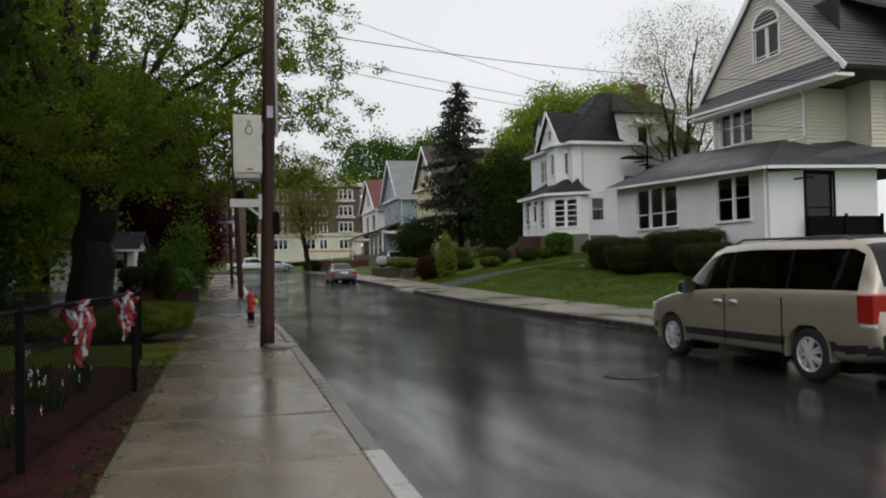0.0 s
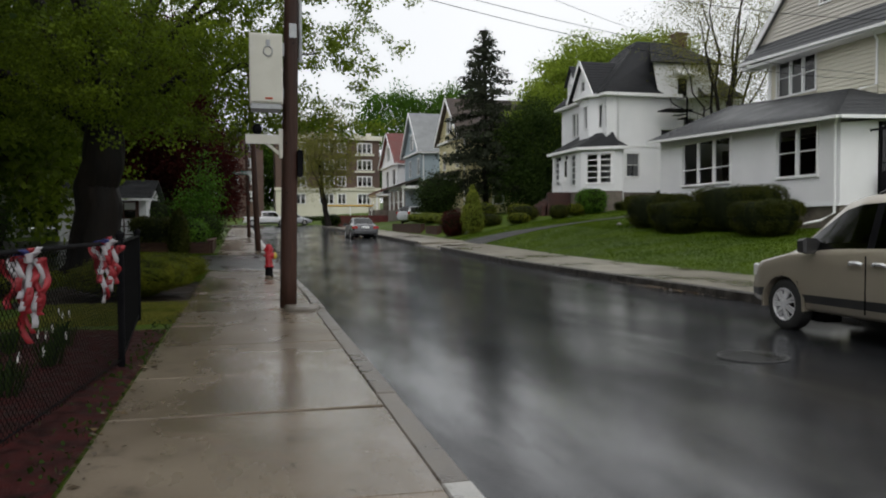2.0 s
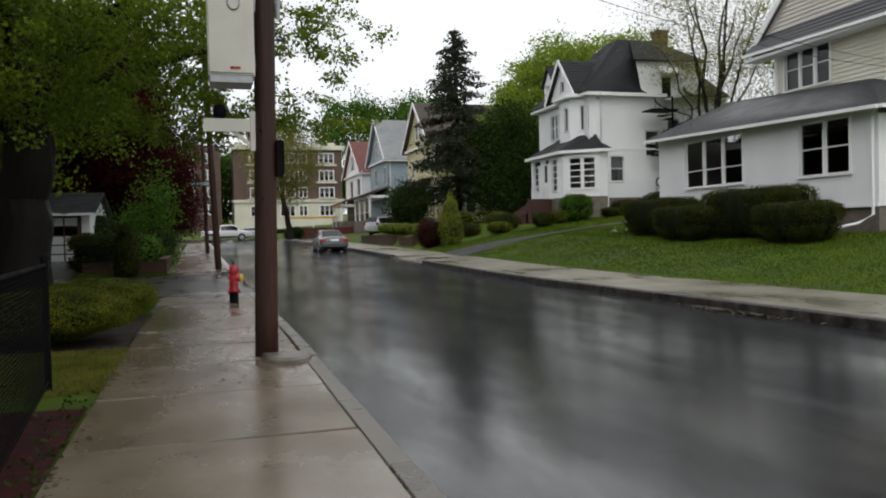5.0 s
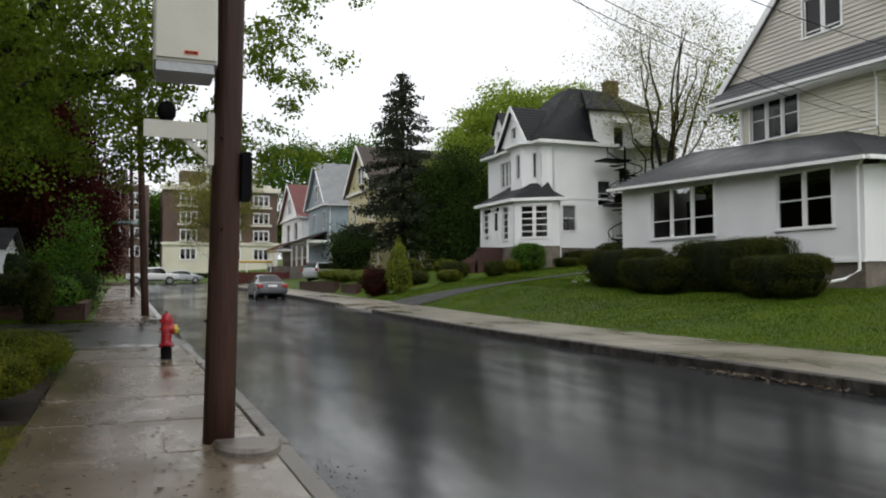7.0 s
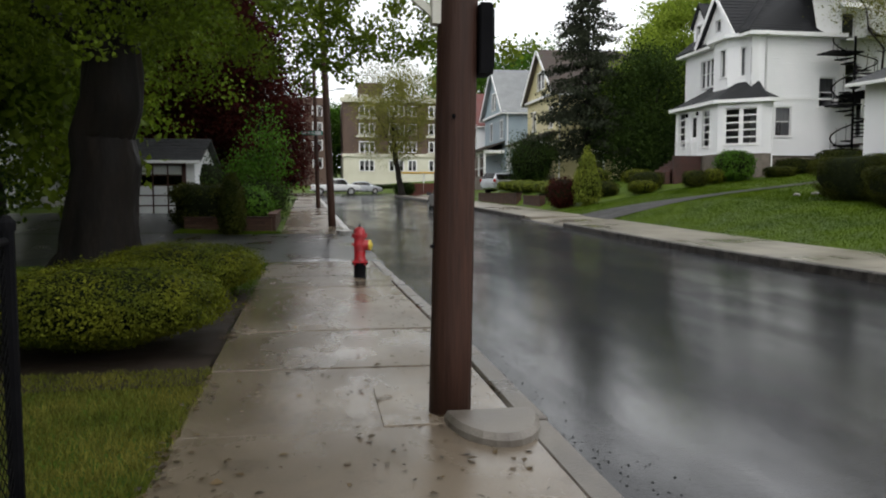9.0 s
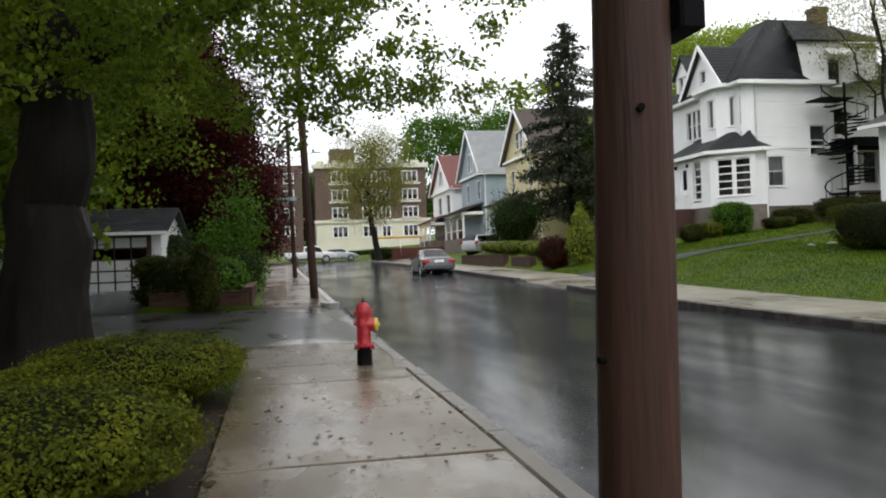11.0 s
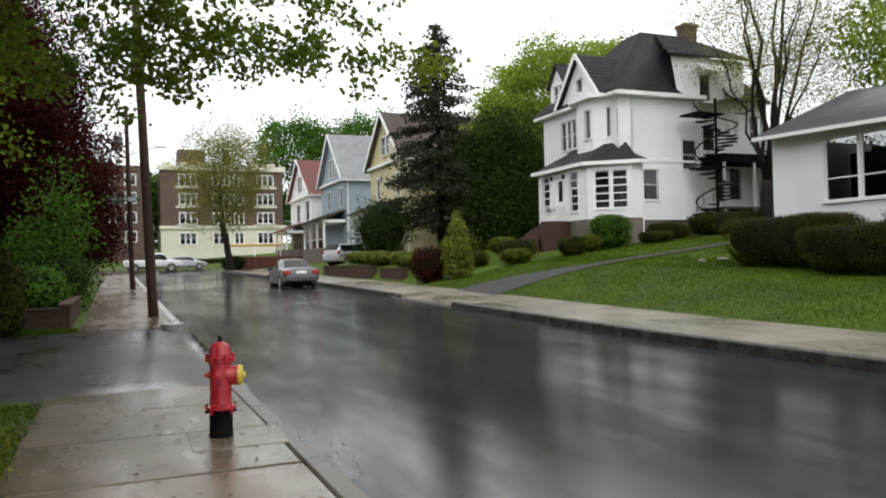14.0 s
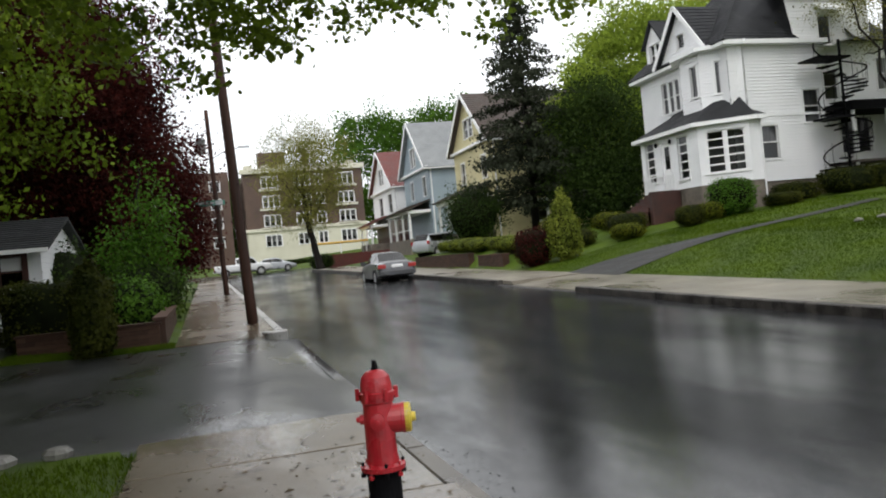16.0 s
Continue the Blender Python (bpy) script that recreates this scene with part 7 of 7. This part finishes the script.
shrub("golden_cypress", "yellow-green conical cypress on the garden slope", (14.3, 52.2, G(14.3, 52.2)), (0.95, 0.95, 3.0), 5000, 0.13, CONIF_Y, 110, 2.0, cut=0.72, jag=0.1)
shrub("barberry", "dark red rounded barberry bush", (13.35, 53.6, G(13.35, 53.6)), (0.85, 0.85, 1.7), 3500, 0.1, LEAF_R, 111, 2.4)
for k, (y, h) in enumerate(((57.4, 0.7), (59.2, 0.8), (62.6, 0.75), (64.6, 0.8), (66.8, 0.75), (69.2, 0.7))):
    shrub("golden_yew", "low yellow-green spreading yew above a garden wall", (14.1, y, G(14.1, y)), (0.8, 1.1, h), 2600, 0.09, CONIF_Y, 112 + k, 2.4, "yews above the wall")
shrub("holly", "large dark evergreen bush beyond the garden wall", (16.3, 70.5, G(16.3, 70.5)), (1.8, 1.8, 3.7), 9000, 0.14, LEAF_D, 120, 2.0, jag=0.2)
shrub("holly", "dark bush at the far street corner", (9.6, 101.0, H(101)), (1.2, 1.2, 1.5), 2000, 0.16, LEAF_D, 121, 2.4)
for k, (x, y) in enumerate(((5.5, 121), (9.0, 121), (13, 121))):
    shrub("hedge", "low hedge before the apartment building", (x, y + 6, H(y)), (2.2, 0.8, 1.0), 1200, 0.2, LEAF_D, 122 + k, 3.0, "hedges before the apartments", category="hedge")


for k, (x, y, r, h) in enumerate(((38.5, 53.5, 2.6, 5.5), (37.5, 48.5, 2.4, 4.6))):
    shrub("lilac_shrub", "tall green shrub behind the houses", (x, y, G(x, y)), (r, r, h), 3000, 0.2, LEAF, 140 + k, 2.0, "shrubs behind the houses", jag=0.16)


# ---- garden walls ----
def block_wall(name, label, a, b, z0, z1, th, bw, bh, material, cap=True, seed=1):
    """A wall of separate blocks laid in courses with open joints, on a dark mortar core."""
    w = thing(name, (a[0], a[1], z0), label, "wall")
    A, B = Vector((*a, 0)), Vector((*b, 0))
    d = B - A
    ln = d.length
    d.normalize()
    s = Vector((-d.y, d.x, 0))
    rng = random.Random(seed)

    def slab(u0, u1, zz0, zz1, t, mb):
        p = [d * u + s * q * t / 2 for u, q in ((u0, -1), (u1, -1), (u1, 1), (u0, 1))]
        mb.rings([[v + Vector((0, 0, zz0)) for v in p], [v + Vector((0, 0, zz1)) for v in p]])
    core = MB()
    slab(0.01, ln - 0.01, -0.2, z1 - z0 - 0.02, th - 0.03, core)
    part("mortar", core, SOIL, w)
    rows = max(1, int((z1 - z0) / bh))
    shared = {}
    for r in range(rows):
        u = 0 if r % 2 == 0 else -bw / 2
        while u < ln:
            u0, u1 = max(u, 0), min(u + bw, ln)
            if u1 - u0 > 0.05:
                key = round(u1 - u0, 2)
                if key not in shared:
                    mb = MB()
                    slab(0.004, u1 - u0 - 0.004, 0.004, bh - 0.004, th, mb)
                    shared[key] = mesh_of(mb, "brick", material)
                ob = new("brick", shared[key])
                ob.parent = w
                ob.location = d * u0 + s * rng.uniform(-0.004, 0.004) + Vector((0, 0, r * bh))
            u += bw
    if cap:
        cp = MB()
        slab(-0.04, ln + 0.04, rows * bh, rows * bh + 0.06, th + 0.08, cp)
        part("coping", cp, material, w)
    return w


block_wall("planter_wall", "low dark brick planter wall beside the footway", (-1.95, 39.9), (-2.1, 47.0), 0.05, 0.78, 0.24, 0.4, 0.1, BLOCK, seed=2)
block_wall("planter_wall", "low dark brick planter wall facing the driveway", (-5.0, 40.1), (-1.95, 39.9), 0.05, 0.72, 0.24, 0.4, 0.1, BLOCK, seed=3)
block_wall("garden_wall", "low dark brick garden wall behind the footway", (WR(56.3) + 0.3, 56.3), (WR(60) + 0.3, 60.1), H(58), H(58) + 0.85, 0.35, 0.4, 0.12, BLOCK, seed=4)
block_wall("garden_wall", "low dark brick garden wall behind the footway", (WR(61.5) + 0.25, 61.4), (WR(72) + 0.35, 72.2), H(66), H(66) + 0.95, 0.35, 0.4, 0.12, BLOCK, seed=5)
df = thing("board_fence", (21.8, 25.45, 1.1), "tall dark stained board fence beside the sun porch", "fence")
for k in range(22):
    mb = MB()
    mb.box((0.16 * k, 0, 0), (0.16 * k + 0.153, 0.025, 2.2))
    part("board", mb, BLACK, df)
for x in (1.75, 3.5):
    mb = MB()
    mb.box((x - 0.05, -0.08, 0), (x + 0.05, -0.01, 2.3))
    part("post", mb, BLACK, df)

# a lamp-post-like clothes stand by the side door, and small things on the lawn
st = thing("bird_feeder_pole", (21.2, 24.9, G(21.2, 24.9)), "thin dark pole with a short crossbar beside the porch", "pole")
mb = MB()
mb.tube([(0, 0, -0.1), (0, 0, 3.35)], 0.03, 8)
part("pole", mb, BLACK, st)
mb = MB()
mb.beam((-0.45, 0, 3.3), (0.4, 0, 3.42), 0.08, 0.08)
part("crossbar", mb, BLACK, st)
mb = MB()
mb.lathe(((0.0, 0.0), (0.16, 0.02), (0.12, 0.1), (0.0, 0.14)), 9, (19.3, 40.8, G(19.3, 40.8)))
solid("garden_stone", mb, STONE_W, "pale rounded stone on the lawn", "stone", smooth=True)
mb = MB()
mb.lathe(((0.0, 0.0), (0.22, 0.02), (0.18, 0.08), (0.0, 0.12)), 9, (19.9, 40.4, G(19.9, 40.4)))
solid("garden_stone", mb, STONE_W, "flat pale stone on the lawn", "stone", smooth=True)
for k, (x, y, r) in enumerate(((-2.75, 29.25, 0.2), (-2.2, 29.3, 0.15), (-3.25, 29.2, 0.17))):
    mb = MB()
    mb.lathe(((r * 0.9, -0.02), (r, 0.05), (r * 0.7, 0.09), (0.0, 0.11)), 8, (x, y, 0))
    solid("edging_stone", mb, STONE_W, "pale edging stone at the driveway", "stone", "edging stones")


# ---- flower bed, grass and litter ----
mb = MB()
bx_, by_ = 9, 18
for j in range(by_):
    for i in range(bx_):
        x, y = -1.15 - 0.62 * i, -3 + 1.02 * j
        if i == 0:
            x = SL(y) - 0.02
        mb.v.append((x, y, 0.012 + 0.03 * (i > 0) + 0.05 * (i > 0) * noise.noise(Vector((x * 2, y * 2, 3)))))
for j in range(by_ - 1):
    for i in range(bx_ - 1):
        a = j * bx_ + i
        mb.f.append((a, a + bx_, a + bx_ + 1, a + 1))
solid("flower_bed", mb, MULCH, "flower bed of dark red wood mulch behind the fence", "flower bed", kind="structure", smooth=True)

mb = MB()
for j in range(9):
    y = 18.0 + 0.8 * j
    for i in range(4):
        mb.v.append((SL(y) - 0.02 - 1.1 * i, y, G(-2, y) + 0.02 + 0.02 * noise.noise(Vector((i * 1.3, y, 5)))))
for j in range(8):
    for i in range(3):
        a = j * 4 + i
        mb.f.append((a, a + 4, a + 5, a + 1))
solid("shrub_bed", mb, SOIL, "bare wet soil under the clipped yews", "flower bed", kind="structure", smooth=True)
rng = np.random.default_rng(77)


def blades(name, label, n, x0, x1, y0, y1, zf, size, material, keep=lambda x, y: True):
    x, y = rng.uniform(0, 1, n), rng.uniform(y0, y1, n)
    xa = np.array([x0(q) if callable(x0) else x0 for q in y])
    xb = np.array([x1(q) if callable(x1) else x1 for q in y])
    x = xa + (xb - xa) * x
    ok = np.array([keep(a, b) for a, b in zip(x, y)])
    x, y = x[ok], y[ok]
    n = len(x)
    p = np.stack([x, y, np.array([zf(a, b) for a, b in zip(x, y)])], 1)
    a = rng.uniform(0, 2 * np.pi, n)
    s = np.stack([np.cos(a), np.sin(a), 0 * a], 1) * (size * 0.14)
    h = size * rng.uniform(0.5, 1.3, n)
    t = np.stack([rng.normal(size=n) * h * 0.4, rng.normal(size=n) * h * 0.4, h], 1)
    v = np.stack([p - s, p + s, p + t], 1)
    ob = bulk(name, v, ((0, 1, 2),), material)
    return tagged(ob, label, "grass", kind="stuff")


def off_walk(x, y):
    t = (x - 12.4) / 12.0
    yc = 46.2 + 3.2 * t - 4.4 * sm(t)
    return abs(y - yc) > 2.06 - 1.6 * sm(t * 1.8)


blades("lawn_grass", "short wet green lawn grass", 150000, lambda y: WR(y) + 0.02, 20.2, 8, 52, lambda x, y: G(x, y), 0.055, GRASS, off_walk)
blades("lawn_grass", "short wet green lawn grass", 16000, 18.0, 27.0, 38.5, 51, lambda x, y: G(x, y), 0.085, GRASS, off_walk)
blades("verge_grass", "dull yellow-green grass beside the footway", 26000, lambda y: SL(y) - 2.6, lambda y: SL(y) + 0.03, 15.2, 18.6, lambda x, y: G(x, y), 0.05, GRASS_DRY)
blades("verge_grass", "wet green grass strip by the driveway", 14000, lambda y: SL(y) - 3.5, lambda y: SL(y) + 0.03, 23.5, 28.9, lambda x, y: G(x, y), 0.055, GRASS)
blades("verge_grass", "wet green grass strip before the planter", 9000, -5.2, lambda y: SL(y) - 0.02, 38.75, 39.8, lambda x, y: G(x, y), 0.07, GRASS)

# daffodil clumps in the bed
for k in range(26):
    x, y = -2.0 - 2.6 * rng.uniform() ** 1.3, rng.uniform(3.0, 13.2)
    d = thing("daffodil_clump", (x, y, 0.03), "clump of white daffodils with strap leaves", "flowers", "daffodils in the bed")
    n = 46
    a = rng.uniform(0, 2 * np.pi, n)
    p = np.stack([np.cos(a), np.sin(a), 0 * a], 1) * rng.uniform(0, 0.12, (n, 1))
    h = rng.uniform(0.2, 0.42, n)
    o2 = np.stack([np.cos(a) * h * 0.5, np.sin(a) * h * 0.5, h], 1)
    s = np.stack([-np.sin(a), np.cos(a), 0 * a], 1) * 0.009
    v = np.stack([p - s, p + s, p + o2 * 0.6 + s + np.array((0, 0, 0.06)), p + o2 * 0.6 - s + np.array((0, 0, 0.06)), p + o2], 1)
    bulk("leaves", np.concatenate([v[:, :4], v[:, 4:5]], 1), ((0, 1, 2, 3),), LEAF_D, d)
    for q in range(int(rng.integers(2, 5))):
        fx, fy, fz = rng.normal() * 0.13, rng.normal() * 0.13, rng.uniform(0.3, 0.46)
        fl = MB()
        fl.tube([(fx * 0.3, fy * 0.3, 0), (fx, fy, fz)], 0.005, 4, False)
        stem = part("stem", fl, LEAF_D, d)
        fb = MB()
        for i in range(6):
            t = math.pi * i / 3 + q
            c, e = math.cos(t), math.sin(t)
            fb.add([(fx + 0.01, fy, fz), (fx + 0.005, fy + 0.03 * c - 0.018 * e, fz + 0.03 * e + 0.018 * c), (fx + 0.015, fy + 0.062 * c, fz + 0.062 * e), (fx + 0.005, fy + 0.03 * c + 0.018 * e, fz + 0.03 * e - 0.018 * c)], ((0, 1, 2, 3),))
        part("blossom", fb, PETAL_W, stem)
# ground-cover leaves along the fence foot and fallen petals on the paving
n = 420
y = rng.uniform(2, 15.0, n)
x = np.array([SL(q) for q in y]) - np.abs(rng.normal(size=n)) * 0.2
p = np.stack([x, y, 0.02 + rng.uniform(0, 0.1, n)], 1)
v, f = leaf_verts(rng, p, 0.052, False)
tagged(bulk("ground_cover", v, f, LEAF_D), "dark low leaves along the fence foot", "plants", kind="stuff")
n = 3600
y = rng.uniform(2, 28.5, n)
edge = rng.uniform(size=n) < 0.4
heap = np.array([noise.noise(Vector((q * 0.9, 3.0, 1.0))) for q in y]) + rng.uniform(-0.3, 0.4, n) > -0.02
x = np.where(edge, np.array([SL(q) for q in y]) + np.abs(rng.normal(size=n)) * 0.1 - 0.05, rng.uniform(-1.0, 1.0, n))
keepers = (edge | (y > 15)) & heap
p = np.stack([x, y, np.full(n, 0.012)], 1)[keepers]
v, f = leaf_verts(rng, p, 0.048, False, np.tile(np.array((0, 0, 3.0)), (len(p), 1)), 0.0)
v[:] = p[:, None, :] + (v - p[:, None, :]) * rng.uniform(0.35, 1.5, (len(p), 1, 1))
v[:, :, 2] = np.clip(v[:, :, 2], 0.008, 0.03)
tagged(bulk("fallen_leaves", v, f, LEAFLITTER), "wet fallen leaves and seed husks on the paving", "leaves", kind="stuff")
n = 420
p = np.stack([9.36 + rng.normal(size=n) * 0.09, 18.6 + rng.normal(size=n) * 0.9, np.full(n, road_z(18.6, 0.98) + 0.03)], 1)
v, f = leaf_verts(rng, p, 0.07, False, np.tile(np.array((0, 0, 3.0)), (n, 1)), 0.0)
tagged(bulk("gutter_leaves", v, f, LEAFLITTER), "brown fallen leaves heaped in the far gutter", "leaves", kind="stuff")
n = 700
y = rng.uniform(14, 30, n)
x = np.array([KL(q) for q in y]) + 0.03 + np.abs(rng.normal(size=n)) * 0.22 * (0.4 + np.abs(np.sin(y * 1.7)))
z = np.array([road_z(b, (a - KL(b)) / 8.2) for a, b in zip(x, y)])
r = rng.uniform(0.004, 0.015, n)[:, None]
p = np.stack([x, y, z], 1)
d = unit(rng.normal(size=(n, 3)) * np.array((1, 1, 0.2)))
e = np.stack([-d[:, 1], d[:, 0], 0 * d[:, 2]], 1)
v = np.stack([p + r * d, p - r * d * 0.7 + r * e * 0.8, p - r * d * 0.7 - r * e * 0.9, p + np.array((0, 0, 0.7)) * r], 1)
tagged(bulk("gutter_gravel", v, ((0, 1, 3), (1, 2, 3), (2, 0, 3)), DRIVE), "loose wet asphalt crumbs and grit in the near gutter", "gravel", kind="stuff")
# pink blooms on the bushes behind the fence
for k, (x, y, z) in enumerate(((-2.6, 9.2, 1.15), (-2.9, 9.6, 1.2), (-3.3, 10.4, 1.35), (-2.7, 8.4, 1.1), (-3.4, 12.0, 1.4))):
    p = np.array((x, y, z)) + rng.normal(size=(40, 3)) * 0.05
    v, f = leaf_verts(rng, p, 0.05, False)
    b = thing("pink_bloom", (0, 0, 0), "pale pink azalea bloom behind the fence", "flowers", "pink blooms")
    bulk("petals", v, f, PETAL_P, b)
    stm = MB()
    stm.tube([(x + 0.1, y + 0.1, 0), (x, y, z)], 0.01, 4, False)
    part("stem", stm, TWIG, b)

# ---- kerbs and paving, piece by piece ----
def slab_obj(name, x0, x1, y0, y1, z, th, parent, material, ch=0.012, skew=0.0, mesh_name=None):
    mb = MB()
    c = ch

    def ring(zz, e):
        return [(x0(y0 + e) + e, y0 + e, zz), (x1(y0 + e) - e, y0 + e + skew, zz), (x1(y1 - e) - e, y1 - e + skew, zz), (x0(y1 - e) + e, y1 - e, zz)]
    mb.rings([ring(z - th, 0), ring(z - c, 0), ring(z, c)])
    return part(name, mb, material, parent)


lw = tagged(thing("footway", (0, 0, 0), "wet concrete footway of cast slabs with dark joints", "pavement", kind="structure"), kind="structure")
mb = MB()
for y in (-30, 0, 29.34):
    mb.v += [(SL(y), y, -0.03), (KL(y) - 0.22, y, -0.03)]
mb.f += [(0, 1, 3, 2), (2, 3, 5, 4)]
part("joint_bed", mb, SOIL, lw)
joints = [-12, -9.6, -7.4, -5.2, -3.1, -1.2, 0.9, 2.9, 4.9, 6.85, 8.95, 10.6, 12.7, 14.7, 16.62, 18.5, 20.4, 22.8, 24.5, 26.2, 27.8, 29.32]
prng = random.Random(6)
for a, b in zip(joints, joints[1:]):
    slab_obj("slab", SL, lambda y: KL(y) - 0.202, a + 0.011, b - 0.011, 0.002 + prng.uniform(-0.004, 0.004), 0.12, lw, CONCRETE, 0.008, skew=prng.uniform(-0.12, 0.05))
for x0_, x1_, y0_, y1_ in ((0.12, 1.05, 16.66, 17.75), (0.14, 1.03, 25.3, 26.15)):
    slab_obj("patch_slab", lambda y, v=x0_: v, lambda y, v=x1_: v, y0_, y1_, 0.007, 0.1, lw, CONCRETE, 0.005)
fw = thing("footway", (0, 0, 0), "wet concrete footway beyond the driveway", "pavement", kind="structure")
mb = MB()
n = 16
for i in range(n):
    y = 39.2 + 59 * i / (n - 1)
    mb.v += [(SL(y), y, H(y) - 0.02), (KL(y) - 0.2, y, H(y) - 0.02)]
    if i:
        a = 2 * i
        mb.f.append((a - 2, a - 1, a + 1, a))
part("joint_bed", mb, SOIL, fw)
y = 39.15
while y < 97:
    mb = MB()
    st_ = 1.9
    b = y + st_ - 0.012
    q = [(SL(y), y, H(y)), (KL(y) - 0.2, y, H(y)), (KL(b) - 0.2, b, H(b)), (SL(b), b, H(b))]
    mb.rings([[(u, v_, w - 0.1) for u, v_, w in q], q])
    part("slab", mb, CONCRETE, fw)
    y += st_
# near kerb: flush granite with a raised rounded end stone at the pole
kb = thing("kerb", (0, 0, 0), "granite kerb stones along the near footway", "kerb", kind="structure")
ks = [-12, -10, -8.2, -6, -4.4, -2.4, -0.4, 1.4, 3.3, 5.35, 6.95, 9.45, 11.6, 13.8, 16.68]
for i, (a, b) in enumerate(zip(ks, ks[1:])):
    lift = prng.uniform(-0.012, 0.004)
    slab_obj("kerbstone", lambda y: KL(y) - 0.19, lambda y: KL(y), a + 0.008, b - 0.008, lift, 0.3, kb, GRANITE if i == 9 else GRANITE_D, 0.012)
ks = [16.69, 18.8, 21.0, 23.1, 25.3, 27.4, 29.3]
for i, (a, b) in enumerate(zip(ks, ks[1:])):
    slab_obj("kerbstone", lambda y: KL(y) - 0.19, lambda y: KL(y) + 0.01, a + 0.008, b - 0.008, 0.012 - 0.02 * (i > 3), 0.3, kb, GRANITE_D, 0.02)
mb = MB()
pts = []
for i in range(13):
    a = -math.pi * i / 12
    pts.append((0.86 + 0.32 * math.cos(a), 16.7 + 0.6 * math.sin(a)))
mb.rings([[(x, y, -0.16) for x, y in pts], [(x, y, 0.045) for x, y in pts], [(0.86 + (x - 0.86) * 0.92, 16.7 + (y - 16.7) * 0.92, 0.08) for x, y in pts]])
part("end_stone", mb, GRANITE_D, kb, "rounded raised kerb end at the pole", smooth=False)
ks = [39.4 + 2.1 * i for i in range(28)]
for a, b in zip(ks, ks[1:]):
    mb = MB()
    q = [(KL(a) - 0.19, a, H(a) + 0.01), (KL(a), a, H(a) + 0.01), (KL(b), b - 0.015, H(b) + 0.01), (KL(b) - 0.19, b - 0.015, H(b) + 0.01)]
    mb.rings([[(u, v_, w - 0.3) for u, v_, w in q], q])
    part("kerbstone", mb, GRANITE, kb)
mb = MB()
pts = [(0.62 + 0.3 * math.cos(-math.pi * i / 10), 39.42 + 0.5 * math.sin(-math.pi * i / 10)) for i in range(11)]
mb.rings([[(x, y, H(39.4) - 0.14) for x, y in pts], [(x, y, H(39.4) + 0.06) for x, y in pts], [(0.62 + (x - 0.62) * 0.92, 39.42 + (y - 39.42) * 0.92, H(39.4) + 0.08) for x, y in pts]])
part("end_stone", mb, GRANITE, kb)
# far kerb and footway
kr = thing("kerb", (0, 0, 0), "raised granite kerb stones on the far side", "kerb", kind="structure")
y = -20.0
i = 0
while y < 96:
    b = y + 2.2
    cut = 40.2 < y < 46.5
    top = -0.03 if cut else 0.135
    mb = MB()
    q = [(KR(y), y, H(y) + top), (KR(y) + 0.2, y, H(y) + top + 0.005), (KR(b) + 0.2, b - 0.02, H(b) + top + 0.005), (KR(b), b - 0.02, H(b) + top)]
    qq = [(u + (0.015 if k in (0, 3) else -0.015), v_, w) for k, (u, v_, w) in enumerate(q)]
    mb.rings([[(u, v_, w - 0.3) for u, v_, w in q], [(u, v_, w - 0.02) for u, v_, w in q], qq])
    part("kerbstone", mb, GRANITE_F, kr)
    y = b
    i += 1
rw = thing("footway", (0, 0, 0), "worn wet concrete footway on the far side", "pavement", kind="structure")
mb = MB()
n = 60
for i in range(n):
    y = -20 + 116 * i / (n - 1)
    mb.v += [(KR(y) + 0.19, y, H(y) - 0.06), (WR(y), y, H(y) + 0.03)]
    if i:
        a = 2 * i
        mb.f.append((a - 2, a - 1, a + 1, a))
part("joint_bed", mb, SOIL, rw)
y = -20.0
while y < 95:
    b = y + 1.6
    dip = 0.13 if 40.2 < y < 46.5 else 0.0
    mb = MB()
    q = [(KR(y) + 0.21, y, H(y) + 0.12 - dip), (WR(y), y, H(y) + 0.15), (WR(b), b - 0.02, H(b) + 0.15), (KR(b) + 0.21, b - 0.02, H(b) + 0.12 - dip)]
    mb.rings([[(u, v_, w - 0.12) for u, v_, w in q], q])
    part("slab", mb, CONCRETE_R, rw)
    y = b
# manhole cover in the carriageway
mh = thing("manhole_cover", (5.63, 10.32, road_z(10.3, 0.53) + 0.004), "round iron manhole cover set in the road", "manhole cover")
mb = MB()
mb.lathe(((0.0, -0.04), (0.4, -0.04), (0.4, 0.006), (0.37, 0.008), (0.365, 0.0), (0.0, 0.0)), 28)
part("frame", mb, PLASTIC, mh)
mb = MB()
for i in range(-4, 5):
    w = math.sqrt(max(0.01, 0.34 ** 2 - (i * 0.075) ** 2))
    mb.box((i * 0.075 - 0.02, -w, 0.0), (i * 0.075 + 0.02, w, 0.007))
part("tread_pattern", mb, DRIVE, mh)

# ---- from the plan's unit to metres ----
for ob in list(scene.objects):
    if ob.parent is None and ob.type in {"MESH", "EMPTY"}:
        ob.matrix_basis = Matrix.Scale(UNIT, 4) @ ob.matrix_basis
